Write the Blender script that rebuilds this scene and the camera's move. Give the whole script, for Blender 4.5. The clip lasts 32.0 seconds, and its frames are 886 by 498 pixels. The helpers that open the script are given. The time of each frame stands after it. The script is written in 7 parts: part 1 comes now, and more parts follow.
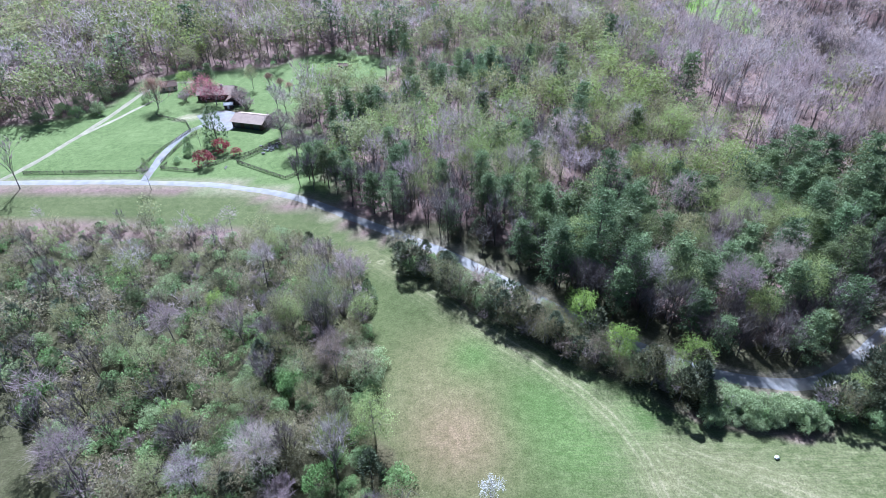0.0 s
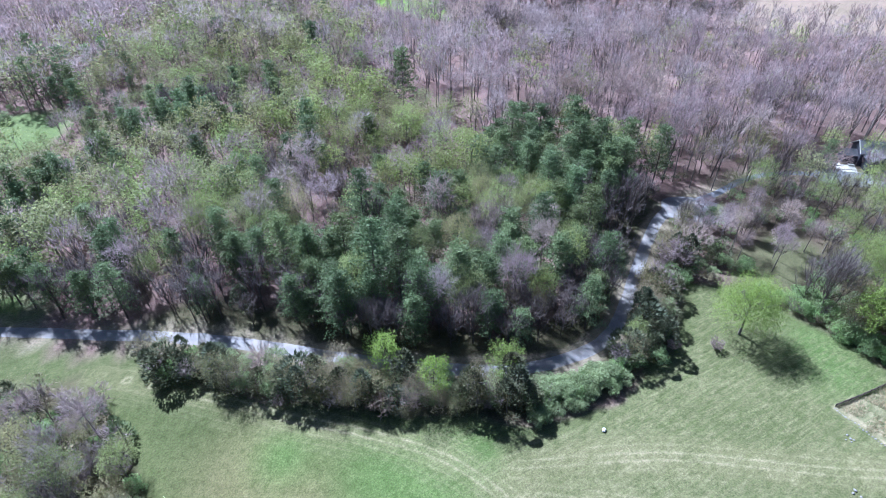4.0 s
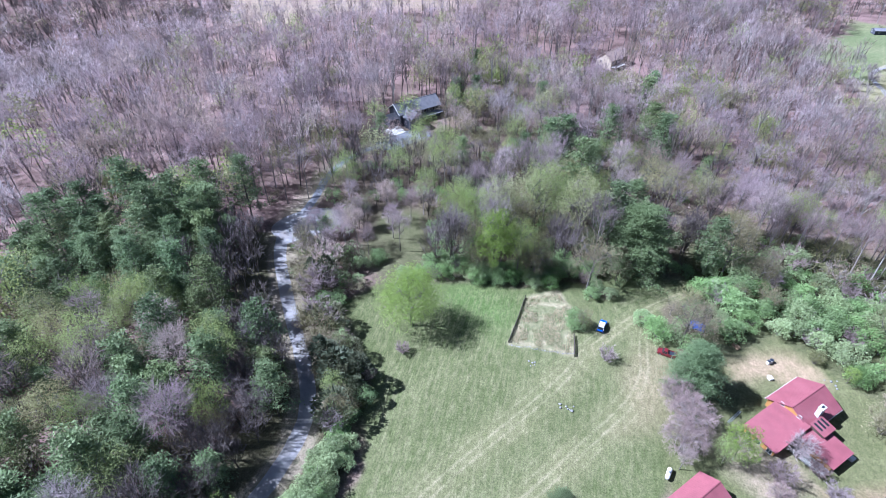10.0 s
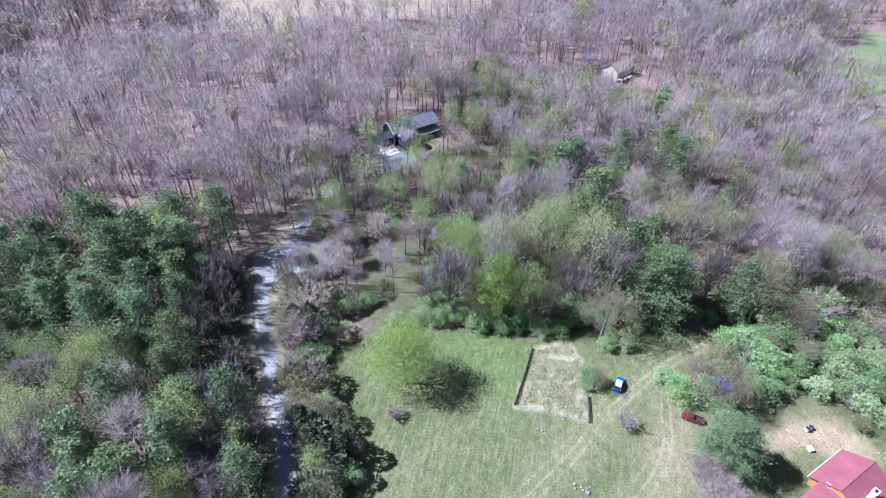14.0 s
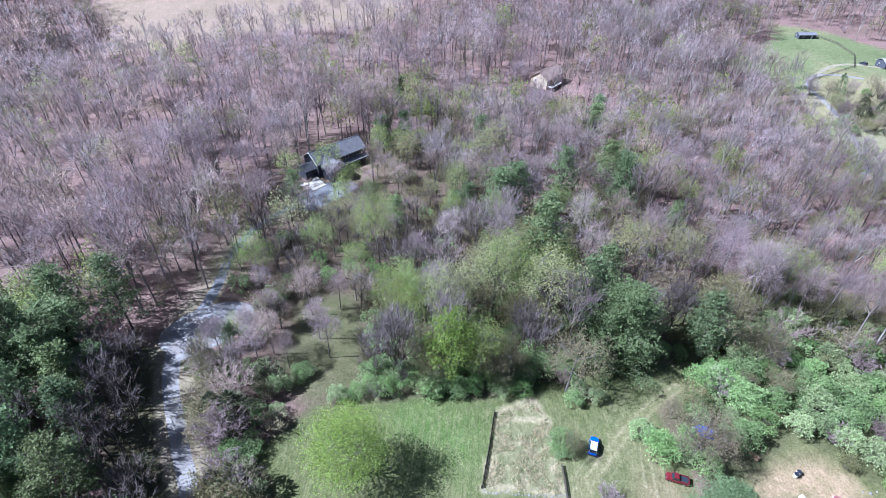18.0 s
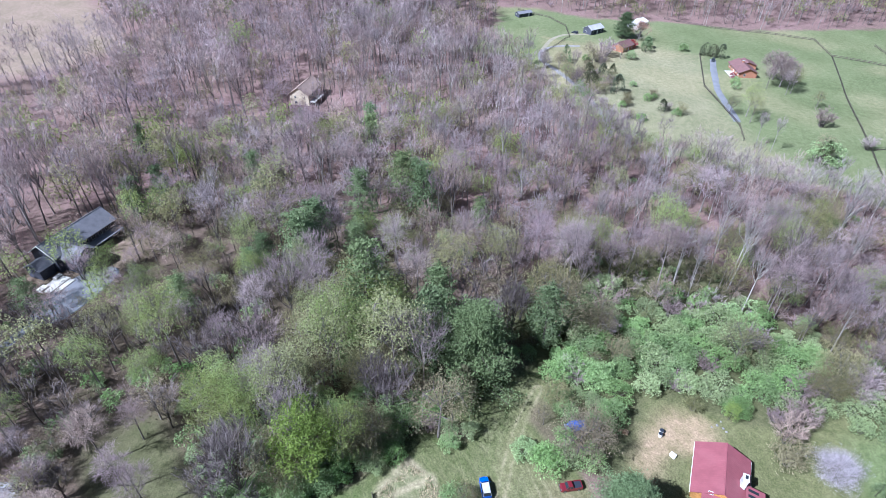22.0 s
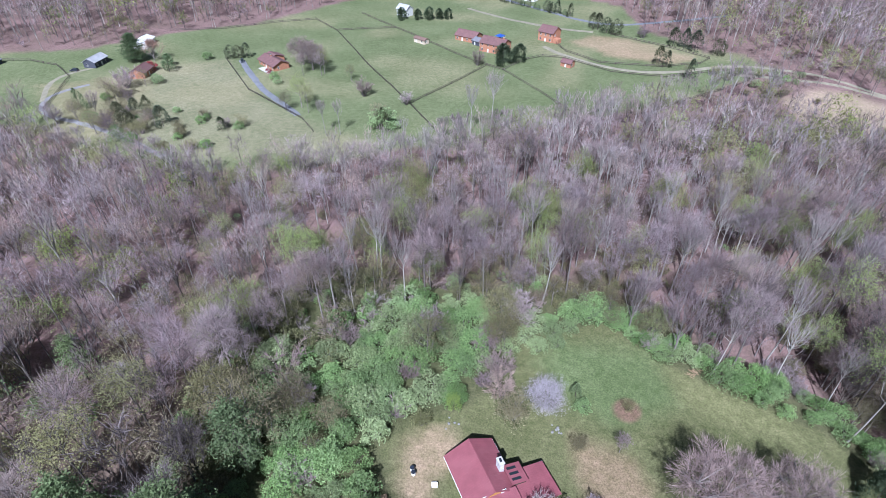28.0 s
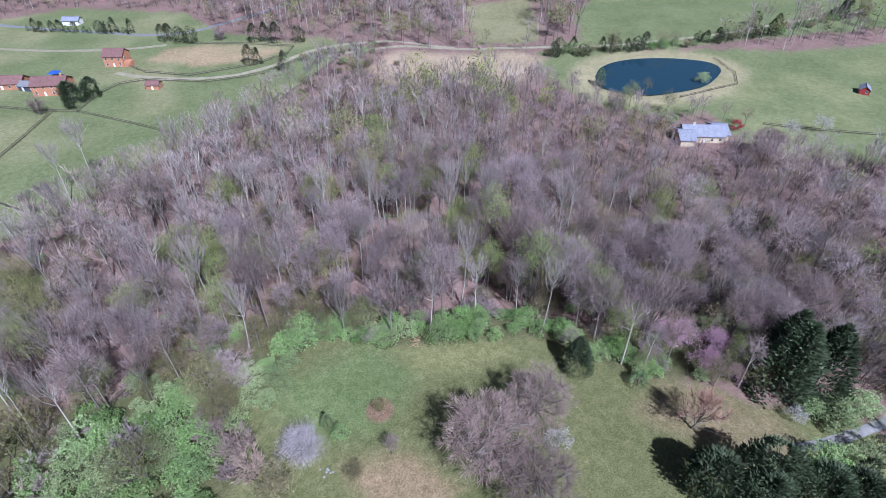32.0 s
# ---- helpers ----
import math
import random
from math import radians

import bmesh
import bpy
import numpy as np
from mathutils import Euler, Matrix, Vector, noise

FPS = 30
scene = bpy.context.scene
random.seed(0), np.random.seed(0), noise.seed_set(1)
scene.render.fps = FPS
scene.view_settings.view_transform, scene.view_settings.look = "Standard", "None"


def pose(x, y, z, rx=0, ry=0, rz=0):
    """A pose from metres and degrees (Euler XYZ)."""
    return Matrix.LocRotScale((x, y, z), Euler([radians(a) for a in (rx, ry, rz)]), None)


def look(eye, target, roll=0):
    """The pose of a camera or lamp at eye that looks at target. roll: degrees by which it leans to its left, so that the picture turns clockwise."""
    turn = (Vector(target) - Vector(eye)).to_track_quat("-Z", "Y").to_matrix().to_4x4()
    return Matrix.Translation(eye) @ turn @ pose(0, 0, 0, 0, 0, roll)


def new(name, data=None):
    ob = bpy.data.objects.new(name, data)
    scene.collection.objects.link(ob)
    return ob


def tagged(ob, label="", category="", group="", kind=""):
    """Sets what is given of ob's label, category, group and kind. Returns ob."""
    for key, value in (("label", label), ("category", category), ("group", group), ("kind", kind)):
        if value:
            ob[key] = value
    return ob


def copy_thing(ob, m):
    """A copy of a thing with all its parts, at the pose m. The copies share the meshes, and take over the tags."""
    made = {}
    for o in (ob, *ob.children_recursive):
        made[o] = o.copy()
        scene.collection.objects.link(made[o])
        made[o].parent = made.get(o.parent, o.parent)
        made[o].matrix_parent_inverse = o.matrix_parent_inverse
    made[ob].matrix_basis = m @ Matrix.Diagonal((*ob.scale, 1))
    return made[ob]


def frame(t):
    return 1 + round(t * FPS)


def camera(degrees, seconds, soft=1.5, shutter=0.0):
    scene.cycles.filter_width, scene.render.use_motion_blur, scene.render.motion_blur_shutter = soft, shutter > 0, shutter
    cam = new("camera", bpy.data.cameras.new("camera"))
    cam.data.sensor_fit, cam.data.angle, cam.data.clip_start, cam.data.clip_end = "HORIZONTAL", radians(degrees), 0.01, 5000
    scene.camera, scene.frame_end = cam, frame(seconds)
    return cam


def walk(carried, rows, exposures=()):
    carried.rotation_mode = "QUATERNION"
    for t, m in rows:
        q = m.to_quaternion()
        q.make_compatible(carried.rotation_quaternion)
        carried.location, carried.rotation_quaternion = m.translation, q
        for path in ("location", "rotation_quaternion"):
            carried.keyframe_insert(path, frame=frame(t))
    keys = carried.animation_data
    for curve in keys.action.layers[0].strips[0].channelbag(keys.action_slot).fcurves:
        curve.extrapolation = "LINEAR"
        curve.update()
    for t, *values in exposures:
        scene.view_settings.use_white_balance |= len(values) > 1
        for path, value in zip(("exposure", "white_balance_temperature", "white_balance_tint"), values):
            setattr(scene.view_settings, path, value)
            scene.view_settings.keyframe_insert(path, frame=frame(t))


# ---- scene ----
cam = camera(78.0, 32.0, soft=0.8)
METRES, EYE, TILT, LEAN, TURN = 150.0, 104.0, -37.2, 0.15, 0.0
ROWS = [
    (0.0, 0.0, 0.0, 0.0, 0.0, 0.0, -0.0),
    (0.5, 0.0004, 0.0145, 0.0103, -0.39, -0.01, 0.23),
    (1.0, 0.0029, 0.0292, 0.0207, -0.73, -0.0, 0.47),
    (1.5, 0.0073, 0.044, 0.0312, -2.91, -0.08, 2.15),
    (2.0, 0.0115, 0.0596, 0.0413, -7.44, -0.38, 5.64),
    (2.5, 0.0157, 0.0748, 0.0524, -12.19, -1.04, 9.21),
    (3.0, 0.0204, 0.0898, 0.0624, -16.44, -1.84, 12.31),
    (3.5, 0.029, 0.1045, 0.0707, -19.92, -2.61, 14.86),
    (5.5, 0.0587, 0.1527, 0.1065, -41.48, -10.5, 27.11),
    (6.0, 0.067, 0.1656, 0.1134, -47.43, -13.26, 29.54),
    (6.5, 0.0752, 0.177, 0.1215, -53.39, -16.3, 31.61),
    (7.0, 0.0855, 0.1859, 0.1275, -58.98, -19.29, 33.32),
    (7.5, 0.0968, 0.1943, 0.1329, -65.48, -22.91, 34.91),
    (8.0, 0.1073, 0.2011, 0.1381, -70.49, -25.8, 35.86),
    (8.5, 0.1183, 0.2094, 0.1435, -72.8, -27.13, 36.13),
    (9.0, 0.1306, 0.2151, 0.1477, -73.76, -27.69, 36.24),
    (9.5, 0.1436, 0.2204, 0.1519, -74.47, -28.13, 36.29),
    (10.0, 0.1574, 0.2244, 0.1542, -74.8, -28.32, 36.3),
    (10.5, 0.1718, 0.2286, 0.1562, -75.02, -28.46, 36.27),
    (11.0, 0.1869, 0.2323, 0.1583, -75.22, -28.58, 36.25),
    (11.5, 0.2026, 0.235, 0.1598, -75.38, -28.68, 36.27),
    (12.0, 0.2185, 0.2387, 0.1623, -75.47, -28.75, 36.22),
    (12.5, 0.2351, 0.2414, 0.1644, -75.42, -28.72, 36.2),
    (13.0, 0.2515, 0.2441, 0.1668, -75.34, -28.67, 36.18),
    (13.5, 0.2689, 0.2468, 0.1681, -75.24, -28.6, 36.16),
    (14.0, 0.286, 0.2492, 0.1697, -75.14, -28.53, 36.11),
    (14.5, 0.3037, 0.252, 0.1715, -75.04, -28.49, 36.09),
    (16.5, 0.3752, 0.2642, 0.1771, -74.7, -28.19, 35.95),
    (17.0, 0.3922, 0.2687, 0.1797, -74.64, -28.12, 35.86),
    (17.5, 0.4111, 0.2716, 0.1816, -75.85, -28.87, 36.01),
    (18.0, 0.4293, 0.2748, 0.1816, -85.21, -34.38, 36.84),
    (18.5, 0.4456, 0.2798, 0.1871, -97.43, -41.72, 36.74),
    (19.0, 0.4627, 0.2856, 0.1905, -101.15, -43.91, 36.43),
    (19.5, 0.4794, 0.2886, 0.1913, -101.52, -44.13, 36.37),
    (20.0, 0.4962, 0.2904, 0.1915, -101.59, -44.18, 36.36),
    (20.5, 0.5121, 0.2899, 0.1893, -103.34, -45.21, 36.24),
    (21.0, 0.5264, 0.2884, 0.1877, -109.48, -48.79, 35.53),
    (21.5, 0.5419, 0.2884, 0.1881, -114.83, -51.9, 34.52),
    (22.0, 0.557, 0.2876, 0.1862, -117.45, -53.37, 33.93),
    (22.5, 0.5708, 0.2837, 0.182, -118.35, -53.89, 33.74),
    (23.0, 0.5843, 0.2787, 0.1773, -125.08, -57.55, 31.98),
    (23.5, 0.5977, 0.2741, 0.1727, -130.53, -60.35, 30.25),
    (24.0, 0.6103, 0.2693, 0.169, -131.66, -60.93, 29.83),
    (24.5, 0.6223, 0.263, 0.1633, -132.01, -61.12, 29.75),
    (26.5, 0.6647, 0.2314, 0.1327, -144.88, -66.99, 24.04),
    (27.0, 0.6731, 0.2225, 0.1254, -151.11, -69.36, 20.64),
    (27.5, 0.6813, 0.2123, 0.1184, -157.52, -71.46, 16.68),
    (28.0, 0.6891, 0.2026, 0.1095, -163.66, -73.01, 12.55),
    (28.5, 0.696, 0.1919, 0.1018, -169.32, -74.11, 8.38),
    (29.0, 0.6983, 0.1813, 0.0927, -174.95, -74.76, 4.32),
    (29.5, 0.6995, 0.1728, 0.0849, -181.08, -74.98, -0.35),
    (30.0, 0.6996, 0.1645, 0.0759, -188.77, -74.54, -6.05),
    (30.5, 0.7028, 0.1558, 0.0694, -192.8, -74.03, -9.16),
    (31.0, 0.7, 0.1508, 0.0651, -194.64, -73.75, -10.43),
    (31.5, 0.6979, 0.1491, 0.0616, -195.99, -73.56, -11.54),
    (32.0, 0.6957, 0.1489, 0.0599, -196.81, -73.42, -12.23),
]
EXPOSURES = [(0.0, 1.63, 4960, 9), (9.0, 1.65, 4990, 15), (20.0, 1.47, 5130, 12), (32.0, 0.94, 5290, 14)]
walk(cam, [(t, pose(0, 0, EYE, TILT, LEAN, TURN) @ pose(METRES * x, METRES * y, METRES * z, 90 + pitch, roll, yaw)) for t, x, y, z, yaw, pitch, roll in ROWS], EXPOSURES)

# ---- light ----
SUN_EL, SUN_AZ = radians(47), radians(-8)  # the sun stands to the +y side, a little to -x
world = bpy.data.worlds.new("sky")
scene.world = world
world.use_nodes = True
wn = world.node_tree.nodes
wn.clear()
sky = wn.new("ShaderNodeTexSky")
sky.sky_type, sky.sun_disc = "NISHITA", False
sky.sun_elevation, sky.sun_rotation = SUN_EL, SUN_AZ
sky.altitude, sky.air_density, sky.dust_density = 150, 1.0, 1.6
wbg, wout = wn.new("ShaderNodeBackground"), wn.new("ShaderNodeOutputWorld")
wbg.inputs["Strength"].default_value = 0.031
world.node_tree.links.new(sky.outputs[0], wbg.inputs["Color"])
world.node_tree.links.new(wbg.outputs[0], wout.inputs["Surface"])
sun = new("sun", bpy.data.lights.new("sun", "SUN"))
sun.data.energy, sun.data.angle, sun.data.color = 5.0, radians(0.55), (1.0, 0.97, 0.94)
sun_way = Vector((math.sin(SUN_AZ) * math.cos(SUN_EL), math.cos(SUN_AZ) * math.cos(SUN_EL), math.sin(SUN_EL)))
sun.matrix_world = look(sun_way * 400, (0, 0, 0))


# ---- materials ----
def nodes_of(name):
    m = bpy.data.materials.new(name)
    m.use_nodes = True
    nt = m.node_tree
    nt.nodes.clear()
    out = nt.nodes.new("ShaderNodeOutputMaterial")
    return m, nt, out


def mix_rgb(nt, kind, fac, a, b):
    n = nt.nodes.new("ShaderNodeMix")
    n.data_type, n.blend_type, n.clamp_factor = "RGBA", kind, True
    for slot, v in ((0, fac), (6, a), (7, b)):
        if hasattr(v, "is_linked"):
            nt.links.new(v, n.inputs[slot])
        elif slot == 0:
            n.inputs[0].default_value = v
        else:
            n.inputs[slot].default_value = (*v, 1)
    return n.outputs[2]


def math_node(nt, op, a, b=0.0):
    n = nt.nodes.new("ShaderNodeMath")
    n.operation = op
    for slot, v in ((0, a), (1, b)):
        if hasattr(v, "is_linked"):
            nt.links.new(v, n.inputs[slot])
        else:
            n.inputs[slot].default_value = v
    return n.outputs[0]


def noise_node(nt, scale, detail=3.0, rough=0.55, coord=None, stretch=None, turn=0.0):
    if coord is None:
        coord = nt.nodes.new("ShaderNodeNewGeometry").outputs["Position"]
    if stretch:
        mp = nt.nodes.new("ShaderNodeMapping")
        mp.inputs["Scale"].default_value = stretch
        mp.inputs["Rotation"].default_value = (0, 0, radians(turn))
        nt.links.new(coord, mp.inputs[0])
        coord = mp.outputs[0]
    n = nt.nodes.new("ShaderNodeTexNoise")
    n.inputs["Scale"].default_value, n.inputs["Detail"].default_value, n.inputs["Roughness"].default_value = scale, detail, rough
    nt.links.new(coord, n.inputs["Vector"])
    return n.outputs["Fac"]


def ramp(nt, fac, stops):
    n = nt.nodes.new("ShaderNodeValToRGB")
    el = n.color_ramp.elements
    while len(el) < len(stops):
        el.new(0.5)
    for e, (p, c) in zip(el, stops):
        e.position, e.color = p, (*c, 1) if len(c) == 3 else c
    nt.links.new(fac, n.inputs[0])
    return n.outputs["Color"]


def grey(v):
    return (v, v, v)


def surface(name, colour, rough=0.8, spots=(0.78, 1.18), scale=1.2, fine=9.0, metal=0.0, bump=0.15, stain=None, spec=0.25, coat=0.0):
    """A plain real surface: two scales of variation, a stain colour, fine relief."""
    m, nt, out = nodes_of(name)
    b = nt.nodes.new("ShaderNodeBsdfPrincipled")
    big, small = noise_node(nt, scale), noise_node(nt, fine, 4.0)
    c = mix_rgb(nt, "MULTIPLY", 1.0, colour, ramp(nt, big, [(0.3, grey(spots[0])), (0.7, grey(spots[1]))]))
    c = mix_rgb(nt, "MULTIPLY", 0.6, c, ramp(nt, small, [(0.25, grey(spots[0])), (0.75, grey(spots[1]))]))
    if stain:
        c = mix_rgb(nt, "MIX", ramp(nt, noise_node(nt, scale * 0.45, 5.0), [(0.52, grey(0)), (0.68, grey(0.7))]), c, stain)
    rnd = nt.nodes.new("ShaderNodeObjectInfo").outputs["Random"]
    c = mix_rgb(nt, "MULTIPLY", 0.5, c, ramp(nt, rnd, [(0, grey(0.82)), (1, grey(1.12))]))
    nt.links.new(c, b.inputs["Base Color"])
    b.inputs["Roughness"].default_value, b.inputs["Metallic"].default_value = rough, metal
    b.inputs["Specular IOR Level"].default_value, b.inputs["Coat Weight"].default_value = spec, coat
    if bump:
        bp = nt.nodes.new("ShaderNodeBump")
        bp.inputs["Strength"].default_value, bp.inputs["Distance"].default_value = bump, 0.05
        nt.links.new(small, bp.inputs["Height"])
        nt.links.new(bp.outputs[0], b.inputs["Normal"])
    nt.links.new(b.outputs[0], out.inputs[0])
    return m


def plant(name, stops, light=0.35, rough=0.65, leaf=(0.76, 1.24), hue=None):
    """Leaves, needles or twigs: each plant has its own tint, each leaf its own shade."""
    m, nt, out = nodes_of(name)
    at = nt.nodes.new("ShaderNodeAttribute")
    at.attribute_name = "tint"
    rnd = nt.nodes.new("ShaderNodeObjectInfo").outputs["Random"]
    tint = math_node(nt, "FRACT", math_node(nt, "ADD", at.outputs["Fac"], rnd))
    c = ramp(nt, tint, stops)
    c = mix_rgb(nt, "MULTIPLY", 1.0, c, ramp(nt, math_node(nt, "FRACT", math_node(nt, "MULTIPLY", tint, 5.73)), [(0, grey(0.72)), (1, grey(1.26))]))
    isl = nt.nodes.new("ShaderNodeNewGeometry").outputs["Random Per Island"]
    c = mix_rgb(nt, "MULTIPLY", 1.0, c, ramp(nt, isl, [(0, grey(leaf[0])), (1, grey(leaf[1]))]))
    if hue:
        c = mix_rgb(nt, "MIX", ramp(nt, math_node(nt, "FRACT", math_node(nt, "MULTIPLY", isl, 7.31)), [(0.6, grey(0)), (0.95, grey(0.8))]), c, hue)
    d = nt.nodes.new("ShaderNodeBsdfPrincipled")
    d.inputs["Roughness"].default_value, d.inputs["Specular IOR Level"].default_value = rough, 0.25
    nt.links.new(c, d.inputs["Base Color"])
    if light:
        tr, mx = nt.nodes.new("ShaderNodeBsdfTranslucent"), nt.nodes.new("ShaderNodeMixShader")
        nt.links.new(c, tr.inputs["Color"])
        mx.inputs[0].default_value = light * 0.85
        nt.links.new(d.outputs[0], mx.inputs[1])
        nt.links.new(tr.outputs[0], mx.inputs[2])
        nt.links.new(mx.outputs[0], out.inputs[0])
    else:
        nt.links.new(d.outputs[0], out.inputs[0])
    return m


M_BARK = plant("bark_grey", [(0, (0.122, 0.104, 0.097)), (0.5, (0.180, 0.158, 0.151)), (1, (0.101, 0.086, 0.083))], 0)
M_BARK_PALE = plant("bark_pale", [(0, (0.230, 0.212, 0.198)), (1, (0.285, 0.267, 0.248))], 0)
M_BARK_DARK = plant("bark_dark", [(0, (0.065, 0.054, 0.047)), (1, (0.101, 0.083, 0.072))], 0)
M_TWIG = plant("bare_twigs", [(0, (0.300, 0.233, 0.252)), (0.2, (0.250, 0.188, 0.198)), (0.4, (0.365, 0.301, 0.322)), (0.55, (0.286, 0.215, 0.210)), (0.75, (0.386, 0.330, 0.344)), (0.88, (0.325, 0.247, 0.209)), (1, (0.300, 0.233, 0.252))], 0.55)
M_TWIG_LAWN = plant("fine_lawn_twigs", [(0, (0.244, 0.180, 0.171)), (0.5, (0.278, 0.211, 0.198)), (1, (0.244, 0.184, 0.175))], 0.4)
# darker bare twigs; in the hollow and shady woods the dark stands for shade
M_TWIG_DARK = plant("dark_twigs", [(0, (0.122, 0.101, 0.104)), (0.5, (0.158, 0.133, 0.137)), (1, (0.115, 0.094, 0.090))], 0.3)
M_BUD = plant("budding_leaves", [(0, (0.241, 0.292, 0.090)), (0.25, (0.281, 0.326, 0.132)), (0.45, (0.201, 0.262, 0.084)), (0.65, (0.275, 0.286, 0.146)), (0.85, (0.247, 0.238, 0.115)), (1, (0.241, 0.292, 0.090))], 0.55)
M_LIME = plant("lime_leaves", [(0, (0.226, 0.314, 0.065)), (1, (0.278, 0.360, 0.098))], 0.55)
M_OLIVE = plant("olive_brown_buds", [(0, (0.196, 0.174, 0.092)), (0.3, (0.222, 0.209, 0.107)), (0.6, (0.234, 0.190, 0.136)), (0.8, (0.178, 0.180, 0.085)), (1, (0.196, 0.174, 0.092))], 0.5)
M_NEEDLE = plant("pine_needles", [(0, (0.111, 0.159, 0.075)), (0.35, (0.158, 0.203, 0.097)), (0.7, (0.122, 0.177, 0.085)), (0.9, (0.169, 0.203, 0.085)), (1, (0.111, 0.159, 0.075))], 0.4, leaf=(0.74, 1.28))
M_SPRUCE = plant("spruce_needles", [(0, (0.061, 0.085, 0.048)), (0.5, (0.084, 0.111, 0.062)), (1, (0.061, 0.085, 0.048))], 0.35, leaf=(0.74, 1.28))
M_CEDAR = plant("cedar_needles", [(0, (0.068, 0.083, 0.047)), (0.4, (0.112, 0.112, 0.061)), (0.7, (0.076, 0.094, 0.061)), (1, (0.068, 0.083, 0.047))], 0.35, leaf=(0.74, 1.28))
M_GREEN = plant("green_shrub_leaves", [(0, (0.190, 0.285, 0.101)), (0.3, (0.232, 0.319, 0.142)), (0.6, (0.162, 0.263, 0.086)), (0.8, (0.249, 0.326, 0.160)), (1, (0.190, 0.285, 0.101))], 0.45, leaf=(0.72, 1.28))
M_SILVER = plant("silvery_shrub_leaves", [(0, (0.221, 0.282, 0.134)), (0.5, (0.272, 0.325, 0.167)), (1, (0.208, 0.267, 0.120))], 0.4, leaf=(0.7, 1.25))
M_WHITE = plant("white_blossom", [(0, (0.404, 0.386, 0.404)), (1, (0.465, 0.453, 0.447))], 0.4)
M_LILAC = plant("pale_lilac_blossom", [(0, (0.345, 0.308, 0.342)), (1, (0.395, 0.360, 0.390))], 0.4)
M_PINK = plant("redbud_blossom", [(0, (0.40, 0.23, 0.335)), (1, (0.44, 0.29, 0.37))], 0.4)
M_CRIMSON = plant("crimson_leaves", [(0, (0.216, 0.032, 0.043)), (1, (0.274, 0.058, 0.065))], 0.35)
M_ROSE = plant("rose_leaves", [(0, (0.302, 0.094, 0.130)), (1, (0.346, 0.130, 0.158))], 0.35)
M_TAN = plant("tan_buds", [(0, (0.36, 0.225, 0.18)), (1, (0.40, 0.26, 0.21))], 0.4)

# ---- the plan: heights, open land, woods ----
def smooth(u):
    u = np.clip(u, 0.0, 1.0)
    return u * u * (3 - 2 * u)


def hill(x, y, cx, cy, r):
    return np.exp(-((x - cx) ** 2 + (y - cy) ** 2) / r**2)


def gz(x, y):
    """Height of the ground at (x, y)."""
    return (-4 - 7 * smooth((25 - x) / 60.0) - 6 * hill(x, y, 385, 12, 100) - 36 * hill(x, y, 335, 385, 115) + 1.5 * hill(x, y, 240, 105, 60) - 2 * hill(x, y, 112, -30, 25)
            + 0.25 * np.sin(x * 0.061 + 1.3) * np.sin(y * 0.053) + 0.12 * np.sin(x * 0.19 + y * 0.07) * np.sin(y * 0.17))


def value_noise(x, y, size, seed=0):
    """Smooth noise from 0 to 1 with features of that size."""
    u, v = np.asarray(x) / size, np.asarray(y) / size
    i, j = np.floor(u), np.floor(v)
    fu, fv = smooth(u - i), smooth(v - j)

    def h(a, b):
        s = np.sin(a * 127.1 + b * 311.7 + seed * 74.7) * 43758.5453
        return s - np.floor(s)
    return (h(i, j) * (1 - fu) + h(i + 1, j) * fu) * (1 - fv) + (h(i, j + 1) * (1 - fu) + h(i + 1, j + 1) * fu) * fv


def inside(poly, x, y):
    """Signed distance to a closed outline, positive inside."""
    x, y = np.asarray(x, float), np.asarray(y, float)
    d, odd = np.full(x.shape, 1e9), np.zeros(x.shape, bool)
    for (ax, ay), (bx, by) in zip(poly, poly[1:] + poly[:1]):
        ex, ey = bx - ax, by - ay
        k = np.clip(((x - ax) * ex + (y - ay) * ey) / (ex * ex + ey * ey + 1e-9), 0, 1)
        d = np.minimum(d, np.hypot(x - ax - k * ex, y - ay - k * ey))
        if ay != by:
            odd ^= ((ay > y) != (by > y)) & (x < ex * (y - ay) / (by - ay) + ax)
    return np.where(odd, d, -d)


def along(line, x, y):
    """Distance to an open line."""
    x, y = np.asarray(x, float), np.asarray(y, float)
    d = np.full(x.shape, 1e9)
    for (ax, ay), (bx, by) in zip(line, line[1:]):
        ex, ey = bx - ax, by - ay
        k = np.clip(((x - ax) * ex + (y - ay) * ey) / (ex * ex + ey * ey + 1e-9), 0, 1)
        d = np.minimum(d, np.hypot(x - ax - k * ex, y - ay - k * ey))
    return d


def rounded(line, n=3):
    """The line with its corners cut, for a smooth way."""
    for _ in range(n):
        out = [line[0]]
        for (ax, ay), (bx, by) in zip(line, line[1:]):
            out += [(0.75 * ax + 0.25 * bx, 0.75 * ay + 0.25 * by), (0.25 * ax + 0.75 * bx, 0.25 * ay + 0.75 * by)]
        line = out + [line[-1]]
    return line


